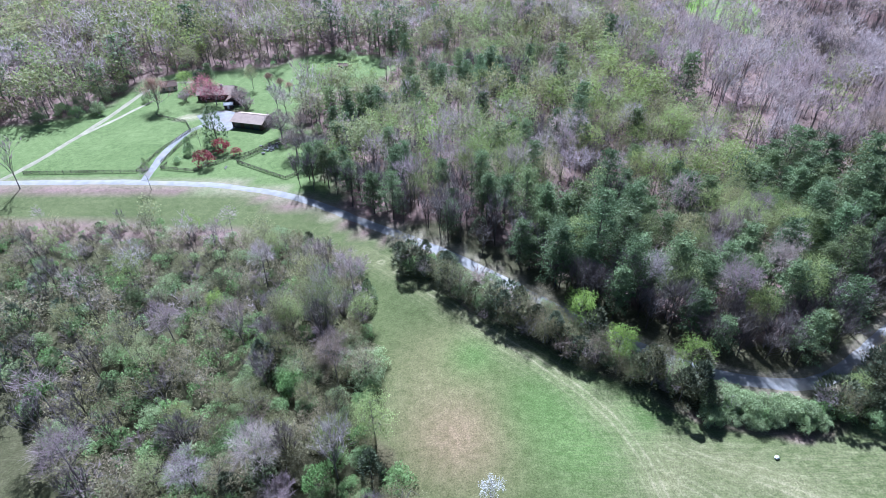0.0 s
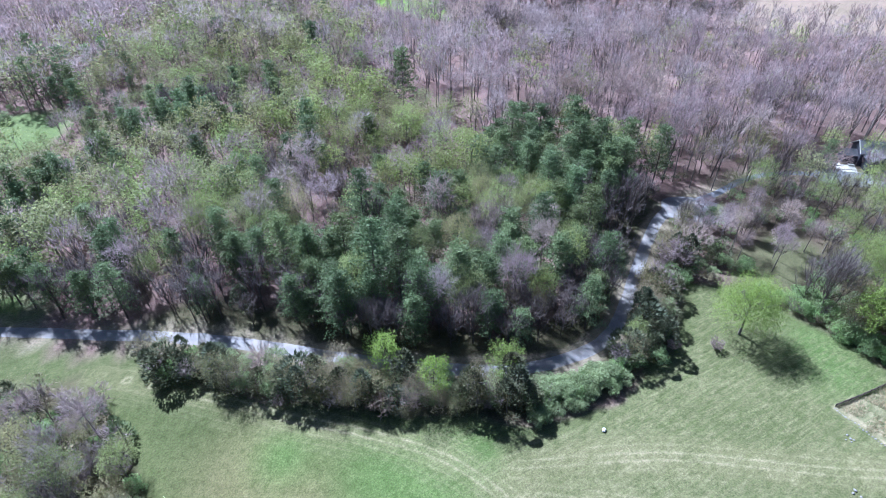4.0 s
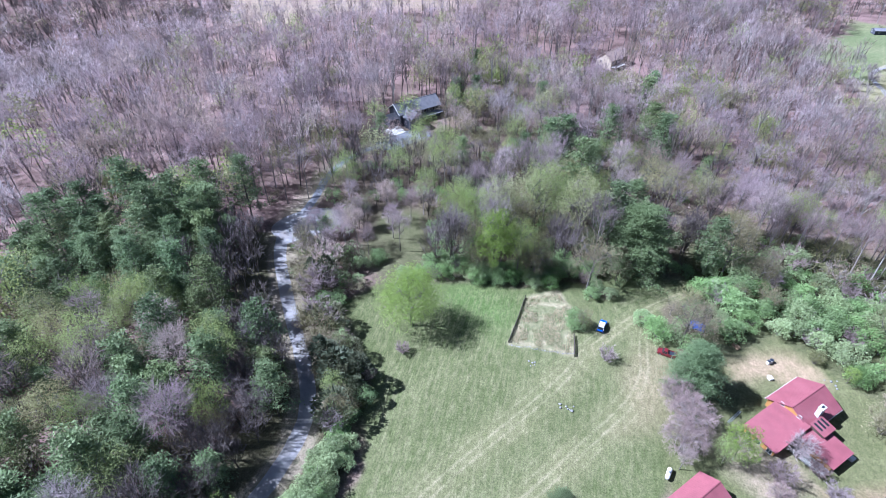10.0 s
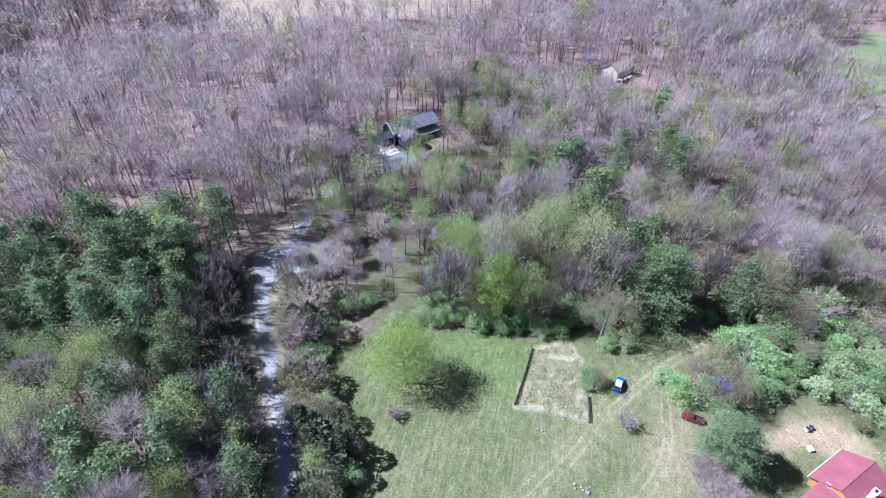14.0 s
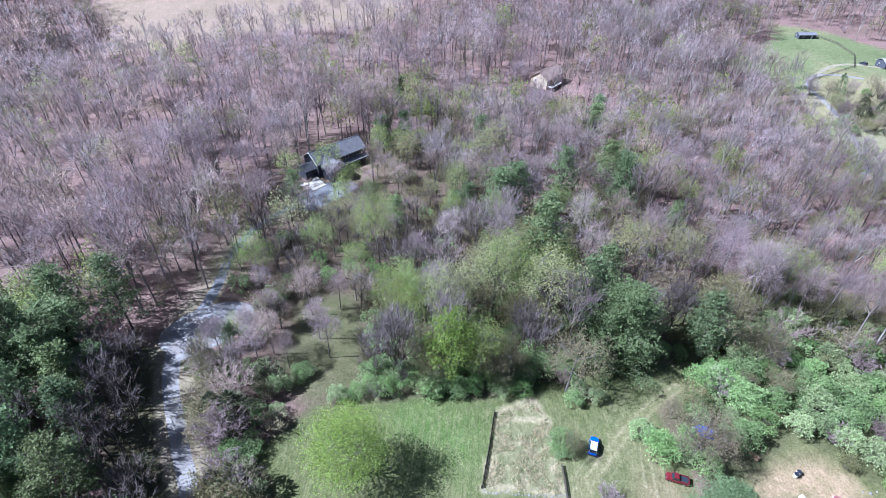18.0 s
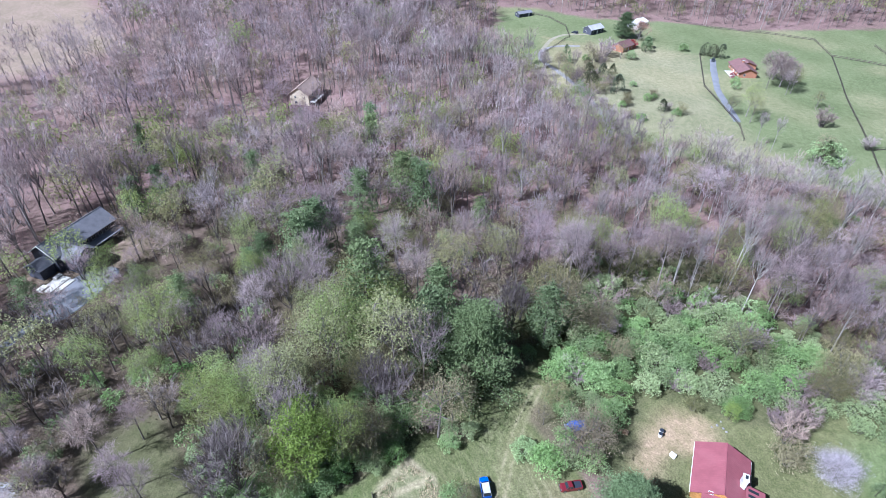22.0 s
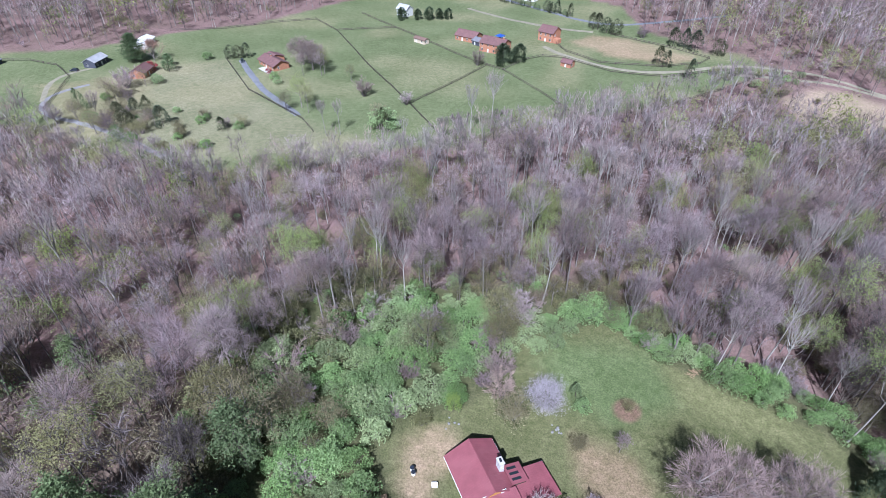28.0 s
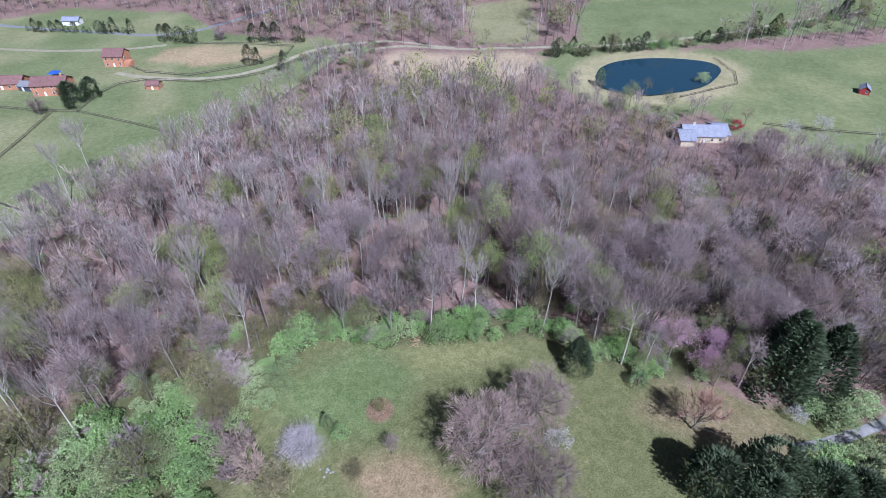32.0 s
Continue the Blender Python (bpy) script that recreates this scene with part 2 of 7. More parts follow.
ROAD = [(-420, 205), (-184, 197), (-126, 198), (-95, 196), (-77, 192), (-57, 185), (-40, 175), (-24, 164), (-8, 151), (14, 130), (34, 112), (51, 99), (64, 91), (78, 87), (93, 87), (108, 96), (124, 107), (143, 119), (156, 124), (166, 122)]
LANE_UP = [(160, 123), (176, 121), (194, 123), (211, 119), (224, 107), (233, 97)]
LANE_PAD = [(150, 120), (156, 130), (166, 127), (173, 116), (171, 107), (164, 106), (156, 112)]
MEADOW = [(-420, 196), (-178, 190), (-110, 189), (-82, 187), (-48, 173), (-21, 154), (-5, 132), (7, 115), (22, 103), (34, 93), (50, 85), (58, 77), (70, 73), (82, 72), (95, 76), (103, 76), (112, 82), (128, 93), (140, 84), (142, 68), (144, 55), (146, 42), (150, 30), (146, 20), (156, 9), (158, -4), (150, -3), (144, 5), (137, 3), (124, 1), (106, 6), (85, 10), (60, 4), (0, 10), (-8, 60), (-11, 72), (-20, 80), (-17, 90), (-21, 100), (-21, 117), (-26, 139), (-37, 152), (-64, 160), (-84, 164), (-107, 167), (-174, 169), (-420, 172)]
LAWN = [(120, -61), (110, -71), (101, -74), (83, -66), (66, -61), (49, -56), (40, -45), (34, -38), (22, -30), (12, -22), (-10, -14), (-10, 6), (60, 8), (106, 8), (122, 2), (126, -8), (134, -14), (140, -24), (133, -33), (126, -36), (122, -45)]
FARM = [(-420, 212), (-185, 202), (-36, 183), (-48, 198), (-58, 236), (-75, 262), (-75, 290), (-40, 310), (-22, 352), (-61, 366), (-90, 362), (-106, 337), (-126, 334), (-155, 330), (-177, 318), (-180, 276), (-197, 259), (-222, 252), (-420, 245)]
PASTURE = [(395, -85), (371, -108), (344, -112), (318, -106), (269, -102), (241, -108), (215, -122), (188, -147), (173, -153), (153, -176), (128, -199), (89, -230), (61, -267), (40, -293), (53, -318), (75, -315), (110, -345), (130, -400), (200, -440), (310, -400), (330, -335), (352, -274), (391, -242), (414, -198), (457, -178), (470, -150), (436, -139), (405, -105)]
MARSH = [(20, -276), (-52, -272), (-62, -252), (-40, -228), (-22, -218), (13, -222), (36, -229), (40, -255)]
POND = [(-75, -219), (-86, -231), (-103, -236), (-122, -233), (-139, -225), (-150, -214), (-147, -203), (-136, -195), (-122, -187), (-103, -185), (-85, -187), (-72, -196), (-69, -208)]
EAST_PASTURE = [(-50, -250), (-76, -258), (-126, -243), (-177, -229), (-204, -213), (-272, -204), (-420, -170), (-420, -20), (-260, -60), (-150, -72), (-133, -97), (-106, -110), (-92, -124), (-98, -160), (-78, -163), (-55, -186)]
FAR_PASTURE = [(-118, -276), (-150, -342), (-200, -390), (-470, -330), (-470, -190), (-340, -240), (-241, -248), (-202, -256), (-171, -272)]
FAR_PADDOCK = [(-62, -376), (-120, -380), (-75, -280), (-36, -292)]
BROWN_FIELD = [(414, 291), (396, 245), (425, 215), (434, 167), (448, 130), (470, 107), (512, 107), (640, 140), (760, 300), (640, 460), (487, 340)]
HILL_FIELD = [(185, 492), (201, 455), (216, 430), (247, 427), (262, 467), (270, 516)]
GAP = [(174, 96), (177, 83), (160, 76), (146, 73), (139, 84), (148, 96)]
NOOK = [(158, -6), (164, 6), (160, 20), (150, 24), (146, 14)]
GARDEN = [(122.5, 45), (121.3, 28.2), (130, 28.6), (139.5, 30), (145, 33), (141, 42.5)]
GREY_YARD = [(228, 116), (228, 100), (236, 92), (248, 84), (270, 84), (276, 96), (262, 108), (246, 120)]
BAND = [(-60, -258), (-126, -245), (-204, -242), (-300, -228), (-470, -192), (-470, -215), (-340, -245), (-241, -254), (-171, -276), (-118, -282), (-80, -274)]
VALLEY_OPEN = [(-95, -262), (-130, -330), (-200, -395), (-470, -340), (-470, -180), (-300, -228), (-204, -240), (-126, -245)]
OPEN = [BAND, VALLEY_OPEN, MEADOW, LAWN, FARM, PASTURE, MARSH, EAST_PASTURE, FAR_PASTURE, FAR_PADDOCK, BROWN_FIELD, HILL_FIELD, GAP, NOOK, GARDEN]
TRACKS = [[(-28, 150), (-12, 134), (2, 118), (13, 105), (25, 94), (37, 81), (43, 69), (45, 58)],
          [(123, 26), (116, 29), (107, 35), (95, 44), (82, 54), (73, 59), (50, 70)],
          [(137, 10), (129, 11), (119, 11), (108, 16), (97, 25), (87, 32), (70, 46), (50, 62)],
          [(151, -1), (144, 8), (135, 16), (126, 23)]]

C_LITTER, C_MEADOW, C_LAWN, C_PASTURE, C_FARM = (0.165, 0.112, 0.108), (0.083, 0.096, 0.042), (0.104, 0.109, 0.053), (0.118, 0.139, 0.072), (0.106, 0.141, 0.056)
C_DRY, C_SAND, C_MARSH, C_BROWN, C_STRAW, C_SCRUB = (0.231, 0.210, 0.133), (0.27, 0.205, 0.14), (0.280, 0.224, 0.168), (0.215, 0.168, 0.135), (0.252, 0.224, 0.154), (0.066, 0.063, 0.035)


def cover(x, y):
    """Colour of what covers the ground."""
    wob = 5 * (value_noise(x, y, 9, 3) - 0.5) + 2.5 * (value_noise(x, y, 3.1, 4) - 0.5)
    col = np.empty((len(x), 3))
    col[:] = C_LITTER

    def lay(mask, c):
        mask = np.clip(mask, 0, 1)[:, None]
        col[:] = col * (1 - mask) + np.array(c) * mask

    def area(poly, c, soft=3.0, amount=1.0):
        lay(amount * smooth(0.5 + (inside(poly, x, y) + wob * 0.6) / soft), c)
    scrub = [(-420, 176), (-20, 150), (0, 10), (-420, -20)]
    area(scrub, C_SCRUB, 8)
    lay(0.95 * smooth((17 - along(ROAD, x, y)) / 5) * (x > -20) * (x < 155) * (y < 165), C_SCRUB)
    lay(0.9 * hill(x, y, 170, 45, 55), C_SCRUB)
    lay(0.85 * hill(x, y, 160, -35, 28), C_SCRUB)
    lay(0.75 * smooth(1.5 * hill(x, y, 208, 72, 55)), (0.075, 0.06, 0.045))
    area([(124, -2), (142, 4), (180, -8), (192, -37), (180, -72), (150, -74), (128, -84), (105, -88), (86, -80), (60, -70), (40, -58), (24, -48), (10, -46), (10, -30), (60, -40), (120, -30)], (0.07, 0.078, 0.036), 6, 0.9)
    area(MEADOW, C_MEADOW)
    area(FARM, C_FARM)
    area(PASTURE, C_PASTURE)
    area(EAST_PASTURE, C_PASTURE)
    area(FAR_PASTURE, C_PASTURE)
    area(FAR_PADDOCK, (0.17, 0.165, 0.1))
    area(BAND, C_PASTURE)
    area(VALLEY_OPEN, C_PASTURE)
    area(HILL_FIELD, (0.168, 0.252, 0.056))
    area(BROWN_FIELD, C_BROWN, 20)
    area(GAP, C_MEADOW, 6, 0.6)
    area(NOOK, C_MEADOW)
    area(LAWN, C_LAWN)
    area(MARSH, C_MARSH, 8)
    # pastures: dry hay-coloured slopes beside greener ones
    area([(330, -118), (262, -112), (190, -148), (225, -152), (250, -160), (285, -180), (325, -212), (350, -190), (352, -150)], (0.188, 0.182, 0.118), 10, 0.9)
    area([(394, -148), (372, -160), (350, -185), (300, -118), (330, -108)], (0.210, 0.189, 0.119), 8, 0.8)
    area([(150, -308), (118, -287), (91, -287), (77, -301), (111, -321), (139, -327)], (0.252, 0.196, 0.133), 6)
    lay(0.45 * smooth((value_noise(x, y, 24, 8) - 0.4) * 2) * (inside(PASTURE, x, y) > 0), C_DRY)
    lay(0.6 * smooth((value_noise(x, y, 22, 12) - 0.45) * 3) * (inside(EAST_PASTURE, x, y) > 0), (0.175, 0.182, 0.098))
    lay(0.9 * smooth((14 - np.abs(inside(POND, x, y) + 4)) / 10) * (inside(POND, x, y) < 6), (0.252, 0.224, 0.147))
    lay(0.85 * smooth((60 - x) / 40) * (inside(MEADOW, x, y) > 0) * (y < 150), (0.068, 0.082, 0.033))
    # meadow: a browner patch, fresh green patches, mown hay lines, ruts
    lay(0.95 * hill(x, y, 4, 75, 14), (0.164, 0.119, 0.077))
    lay(0.6 * hill(x, y, 0, 96, 14), (0.175, 0.147, 0.084))
    for cx, cy, r in ((24, 82, 12), (30, 70, 11), (8, 98, 8), (45, 76, 7), (133, 50, 9), (137, 60, 7)):
        lay(0.85 * hill(x, y, cx, cy, r), (0.077, 0.119, 0.038))
    for n, tr in enumerate(TRACKS):
        lay(0.3 * smooth(1.25 - along(rounded(tr), x, y) / (4.5, 5.5, 5.0, 2.6)[n]) * (0.35 + 0.9 * value_noise(x, y, 6, 6)), (0.21, 0.186, 0.112))
    area([(126, 2), (128, 12), (118, 16), (106, 14), (100, 20), (104, 10), (112, 6)], (0.19, 0.15, 0.1), 9, 0.55)
    # the house's yard
    area([(122, -10), (125, -20), (124, -29), (129, -31), (135, -27), (134, -18), (128, -11)], C_SAND, 6, 0.85)
    area([(102, -40), (89, -38), (80, -26), (97, -22), (100, -33)], (0.210, 0.154, 0.105), 6, 0.8)
    area([(104, 2), (90, -12), (98, -22), (108, -16)], (0.231, 0.189, 0.140), 6, 0.8)
    area([(112, -66), (88, -68), (80, -55), (94, -46), (106, -48), (114, -56)], (0.1, 0.145, 0.064), 8, 0.55)
    area([(82, -64), (60, -59), (58, -53), (80, -55)], (0.168, 0.168, 0.084), 8, 0.7)
    area([(40, -30), (30, -34), (10, -20), (10, -4), (30, -14)], (0.168, 0.133, 0.087), 8, 0.8)
    lay(0.9 * smooth((3.6 - np.hypot(x - 91.5, y + 50)) / 1.2), (0.168, 0.105, 0.084))
    # garden straw, farm garden, lane verge
    area(GARDEN, C_STRAW, 1.5)
    lay(0.9 * smooth((value_noise(x, y, 1.5, 9) - 0.3 + 0.25 * value_noise(x, y, 7, 19)) * 3) * (inside(GARDEN, x, y) > 1.2) * (y < 42), (0.133, 0.140, 0.077))
    area(GREY_YARD, (0.2, 0.16, 0.115), 10, 0.4)
    area([(-134, 266), (-126, 267), (-125, 260), (-132, 259)], (0.3, 0.26, 0.2), 3, 0.9)
    area([(-120, 272), (-104, 272), (-100, 262), (-110, 258)], (0.210, 0.154, 0.112), 4, 0.8)
    for line, half in ((ROAD, 2.7), (LANE_UP, 1.8)):
        lay(0.85 * smooth((half + 2.2 - along(rounded(line, 2), x, y) + 0.4 * wob) / 1.6), (0.203, 0.175, 0.133))
    return col


def steps(lo, hi, a, b, fine, coarse):
    """Grid lines: fine between a and b, coarse outside."""
    return np.concatenate([np.arange(lo, a, coarse), np.arange(a, b, fine), np.arange(b, hi + 1, coarse)])


def mesh_from(name, verts, tris, mats, index=None, tint=None, smooth_faces=False):
    """A mesh of triangles from arrays."""
    me = bpy.data.meshes.new(name)
    verts, tris = np.asarray(verts, np.float32), np.asarray(tris, np.int32)
    me.vertices.add(len(verts))
    me.vertices.foreach_set("co", verts.ravel())
    me.loops.add(tris.size)
    me.loops.foreach_set("vertex_index", tris.ravel())
    me.polygons.add(len(tris))
    me.polygons.foreach_set("loop_start", np.arange(len(tris), dtype=np.int32) * tris.shape[1])
    if index is not None:
        me.polygons.foreach_set("material_index", np.asarray(index, np.int32))
    if smooth_faces:
        me.polygons.foreach_set("use_smooth", np.ones(len(tris), bool))
    for m in mats:
        me.materials.append(m)
    if tint is not None:
        me.attributes.new("tint", "FLOAT", "POINT").data.foreach_set("value", np.asarray(tint, np.float32))
    me.update(calc_edges=True)
    return me


def ground_material():
    m, nt, out = nodes_of("ground_cover")
    at = nt.nodes.new("ShaderNodeAttribute")
    at.attribute_name = "cover"
    c = at.outputs["Color"]
    mo = nt.nodes.new("ShaderNodeAttribute")
    mo.attribute_name = "mown"
    hay = noise_node(nt, 1.0, 6.0, 0.75, stretch=(0.2, 1.0, 1), turn=34)
    hay = ramp(nt, hay, [(0.42, grey(0)), (0.72, grey(1))])
    c = mix_rgb(nt, "MIX", math_node(nt, "MULTIPLY", math_node(nt, "MULTIPLY", hay, mo.outputs["Fac"]), 0.55), c, (0.208, 0.192, 0.12))
    line = ramp(nt, noise_node(nt, 1.0, 6.0, 0.75, stretch=(0.06, 1.7, 1), turn=33), [(0.35, grey(0.86)), (0.65, grey(1.13))])
    c = mix_rgb(nt, "MULTIPLY", mo.outputs["Fac"], c, line)
    ru = nt.nodes.new("ShaderNodeAttribute")
    ru.attribute_name = "rut"
    off = math_node(nt, "ADD", ru.outputs["Fac"], math_node(nt, "MULTIPLY", math_node(nt, "SUBTRACT", noise_node(nt, 0.7, 3.0), 0.5), 0.07))
    wear = ramp(nt, off, [(0.0, grey(0.12)), (0.05, grey(0.15)), (0.1, grey(0.72)), (0.16, grey(0.1)), (0.27, grey(0.05)), (0.32, grey(0.3)), (0.37, grey(0.05)), (0.5, grey(0.05)), (0.54, grey(0.2)), (0.59, grey(0.04)), (0.72, grey(0.1)), (0.78, grey(0.0))])
    wear = math_node(nt, "MULTIPLY", wear, ramp(nt, noise_node(nt, 0.16, 4.0, 0.6), [(0.36, grey(0.2)), (0.6, grey(0.92))]))
    c = mix_rgb(nt, "MIX", wear, c, (0.25, 0.226, 0.148))
    c = mix_rgb(nt, "MULTIPLY", 1.0, c, ramp(nt, noise_node(nt, 0.045, 4.0), [(0.3, (0.84, 0.86, 0.8)), (0.7, (1.14, 1.1, 1.12))]))
    c = mix_rgb(nt, "MULTIPLY", 1.0, c, ramp(nt, noise_node(nt, 0.5, 8.0, 0.75), [(0.3, (0.66, 0.72, 0.6)), (0.7, (1.3, 1.24, 1.3))]))
    c = mix_rgb(nt, "MULTIPLY", 1.0, c, ramp(nt, noise_node(nt, 2.6, 5.0, 0.8), [(0.34, grey(0.58)), (0.66, grey(1.38))]))
    b = nt.nodes.new("ShaderNodeBsdfPrincipled")
    b.inputs["Roughness"].default_value, b.inputs["Specular IOR Level"].default_value = 0.95, 0.1
    nt.links.new(c, b.inputs["Base Color"])
    bp = nt.nodes.new("ShaderNodeBump")
    bp.inputs["Strength"].default_value, bp.inputs["Distance"].default_value = 0.5, 0.25
    nt.links.new(noise_node(nt, 1.6, 5.0, 0.7), bp.inputs["Height"])
    nt.links.new(bp.outputs[0], b.inputs["Normal"])
    nt.links.new(b.outputs[0], out.inputs[0])
    return m


def build_ground():
    gx = np.concatenate([[-3000, -1800, -1000, -700], steps(-480, 760, -30, 156, 0.72, 6.0), [900, 1300, 2000, 3200]])
    gy = np.concatenate([[-3000, -1800, -1000, -700], steps(-520, 580, -76, 125, 0.72, 6.0), [800, 1200, 2000, 3200]])
    X, Y = np.meshgrid(gx, gy)
    x, y = X.ravel(), Y.ravel()
    z = gz(x, y) - 1.6 * smooth((inside(POND, x, y) + 1) / 6)
    n, k = len(gx), len(gy)
    i = (np.arange(k - 1)[:, None] * n + np.arange(n - 1)[None, :]).ravel()
    quads = np.stack([i, i + 1, i + 1 + n, i + n], 1)
    me = mesh_from("ground", np.stack([x, y, z], 1), quads, [ground_material()], smooth_faces=True)
    col = np.ones((len(x), 4), np.float32)
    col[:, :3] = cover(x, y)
    mown = smooth(inside(MEADOW, x, y) / 6) * smooth((x - 5) / 50) * (0.45 + 0.75 * value_noise(x, y, 26, 31))
    me.attributes.new("mown", "FLOAT", "POINT").data.foreach_set("value", mown.astype(np.float32))
    rut = np.full(len(x), 9.0)
    for tr in TRACKS:
        rut = np.minimum(rut, along(rounded(tr), x, y))
    me.attributes.new("rut", "FLOAT", "POINT").data.foreach_set("value", (rut / 9.0).astype(np.float32))
    me.attributes.new("cover", "FLOAT_COLOR", "POINT").data.foreach_set("color", col.ravel())
    tagged(new("ground", me), "rolling ground of spring grass, mown hay meadow and brown leaf litter", "ground", kind="structure")


build_ground()

# ---- roads ----
M_GRAVEL = surface("pale_gravel", (0.235, 0.226, 0.232), 0.95, (0.82, 1.14), 0.35, 5.0, bump=0.3, stain=(0.29, 0.26, 0.23))
M_GREY_GRAVEL = surface("grey_gravel", (0.2, 0.195, 0.205), 0.95, (0.75, 1.2), 0.35, 5.0, bump=0.3, stain=(0.2, 0.17, 0.15))
M_ASPHALT = surface("grey_asphalt", (0.145, 0.15, 0.17), 0.85, (0.85, 1.12), 0.3, 4.0, bump=0.1)
M_TRACK = surface("worn_track", (0.23, 0.21, 0.155), 0.95, (0.8, 1.15), 0.4, 3.0, bump=0.2)


def strip(name, line, half, mat, label, category="road", lift=0.06, crown=0.05, wander=0.25):
    """A way along a line: a crowned strip with uneven edges, laid on the ground."""
    pts = rounded(line)
    fine = []
    for (ax, ay), (bx, by) in zip(pts, pts[1:]):
        k = max(1, int(math.hypot(bx - ax, by - ay) / 1.6))
        fine += [(ax + (bx - ax) * s / k, ay + (by - ay) * s / k) for s in range(k)]
    fine.append(pts[-1])
    verts, faces = [], []
    for s, (px, py) in enumerate(fine):
        qx, qy = fine[min(s + 1, len(fine) - 1)]
        ox, oy = fine[max(s - 1, 0)]
        d = math.hypot(qx - ox, qy - oy) or 1
        nx, ny = -(qy - oy) / d, (qx - ox) / d
        for u in (-1, -0.5, 0, 0.5, 1):
            w = half * u + (wander * (2 * float(value_noise(s * 1.3, 50 * u, 2.0, 11)) - 1) if abs(u) == 1 else 0)
            x, y = px + nx * w, py + ny * w
            verts.append((x, y, float(gz(x, y)) + lift + crown * (1 - u * u) - (0.12 if abs(u) == 1 else 0)))
    for s in range(len(fine) - 1):
        for c in range(4):
            a = s * 5 + c
            faces.append((a, a + 1, a + 6, a + 5))
    me = mesh_from(name, verts, faces, [mat], smooth_faces=True)
    return tagged(new(name, me), label, category, kind="structure")


def patch(name, poly, mat, label, category, lift=0.07):
    """A flat yard inside a closed outline."""
    cx, cy = sum(p[0] for p in poly) / len(poly), sum(p[1] for p in poly) / len(poly)
    ring = rounded(poly + poly[:1], 2)[:-1]
    rings = [[(cx + (px - cx) * k, cy + (py - cy) * k) for px, py in ring] for k in (1.0, 0.96, 0.75, 0.5, 0.25)]
    verts = [(x, y, float(gz(x, y)) + (lift if r else -0.05)) for r, rg in enumerate(rings) for x, y in rg] + [(cx, cy, float(gz(cx, cy)) + lift)]
    n, faces = len(ring), []
    for r in range(len(rings) - 1):
        for i in range(n):
            faces.append((r * n + i, r * n + (i + 1) % n, (r + 1) * n + (i + 1) % n, (r + 1) * n + i))
    bm = bmesh.new()
    vs = [bm.verts.new(v) for v in verts]
    for f in faces:
        bm.faces.new([vs[i] for i in f])
    for i in range(n):
        bm.faces.new((vs[(len(rings) - 1) * n + i], vs[(len(rings) - 1) * n + (i + 1) % n], vs[-1]))
    bmesh.ops.recalc_face_normals(bm, faces=bm.faces)
    if sum(f.normal.z for f in bm.faces) < 0:
        bmesh.ops.reverse_faces(bm, faces=bm.faces)
    me = bpy.data.meshes.new(name)
    bm.to_mesh(me)
    bm.free()
    me.materials.append(mat)
    return tagged(new(name, me), label, category, kind="structure")


strip("road", ROAD, 2.3, M_GRAVEL, "pale grey gravel road curving between field hedge and woods")
strip("lane", LANE_UP, 1.6, M_ASPHALT, "grey lane climbing through the trees to a house", lift=0.09)
patch("house_yard", [(219, 113), (229, 112), (240, 99), (236, 90), (227, 95), (216, 105)], M_ASPHALT, "grey gravel yard below a house in the woods", "gravel yard", 0.16)
patch("turning_place", LANE_PAD, M_GREY_GRAVEL, "pale gravel turning place at the end of the road", "gravel yard", 0.14)
strip("farm_driveway", [(-125, 199), (-127, 225), (-125, 245), (-118, 256), (-111, 261)], 1.8, M_GREY_GRAVEL, "pale gravel farm driveway between rail fences", "driveway", 0.1)
patch("farm_yard", [(-127, 265), (-114, 273), (-105, 267), (-100, 247), (-114, 246)], M_GREY_GRAVEL, "pale gravel farmyard in front of a brown barn", "yard", 0.16)
strip("farm_track", [(-186, 199), (-180, 214), (-174, 245), (-170, 273), (-168, 301), (-160, 312), (-140, 312)], 1.6, M_TRACK, "worn pale farm track across a green pasture", "track", 0.08)
strip("farm_track", [(-174, 242), (-167, 259), (-158, 285)], 1.1, M_TRACK, "worn pale side track across a green pasture", "track", 0.1)
strip("pasture_driveway", [(255, -97), (266, -106), (279, -110), (301, -116), (315, -119), (335, -122), (348, -122), (360, -124), (371, -133), (374, -143), (367, -157)], 1.6, M_GREY_GRAVEL, "curving gravel driveway over a pasture slope", "driveway")
strip("pasture_driveway", [(371, -133), (388, -150), (392, -163), (386, -176)], 1.6, M_TRACK, "worn earth drive to a grey barn", "driveway", 0.08)
strip("ranch_driveway", [(316, -213), (300, -198), (276, -178), (260, -169), (246, -160)], 1.9, M_ASPHALT, "dark asphalt driveway beside a ranch house", "driveway")
strip("stable_driveway", [(163, -294), (150, -281), (118, -268), (88, -274), (62, -297), (30, -298), (-20, -286)], 2.0, M_TRACK, "pale driveway between paddock fences", "driveway", 0.08)
strip("stable_path", [(232, -361), (198, -342), (160, -333), (140, -333)], 2.2, M_TRACK, "pale bare path over a pasture", "track")
strip("far_road", [(330, -470), (194, -382), (154, -357), (129, -351), (98, -372), (60, -400)], 2.2, M_ASPHALT, "grey far road at the foot of the woods", "road", 0.08)
strip("valley_road", [(60, -281), (-20, -288), (-76, -270), (-126, -258), (-176, -254), (-250, -258), (-330, -262)], 2.0, M_TRACK, "pale dirt road under a line of evergreens", "road", 0.08)
strip("house_driveway", [(14, -11), (6, -9.5), (-6, -9.5), (-15, -10), (-34, -12)], 1.5, M_GREY_GRAVEL, "gravel driveway beside dark evergreens", "driveway")


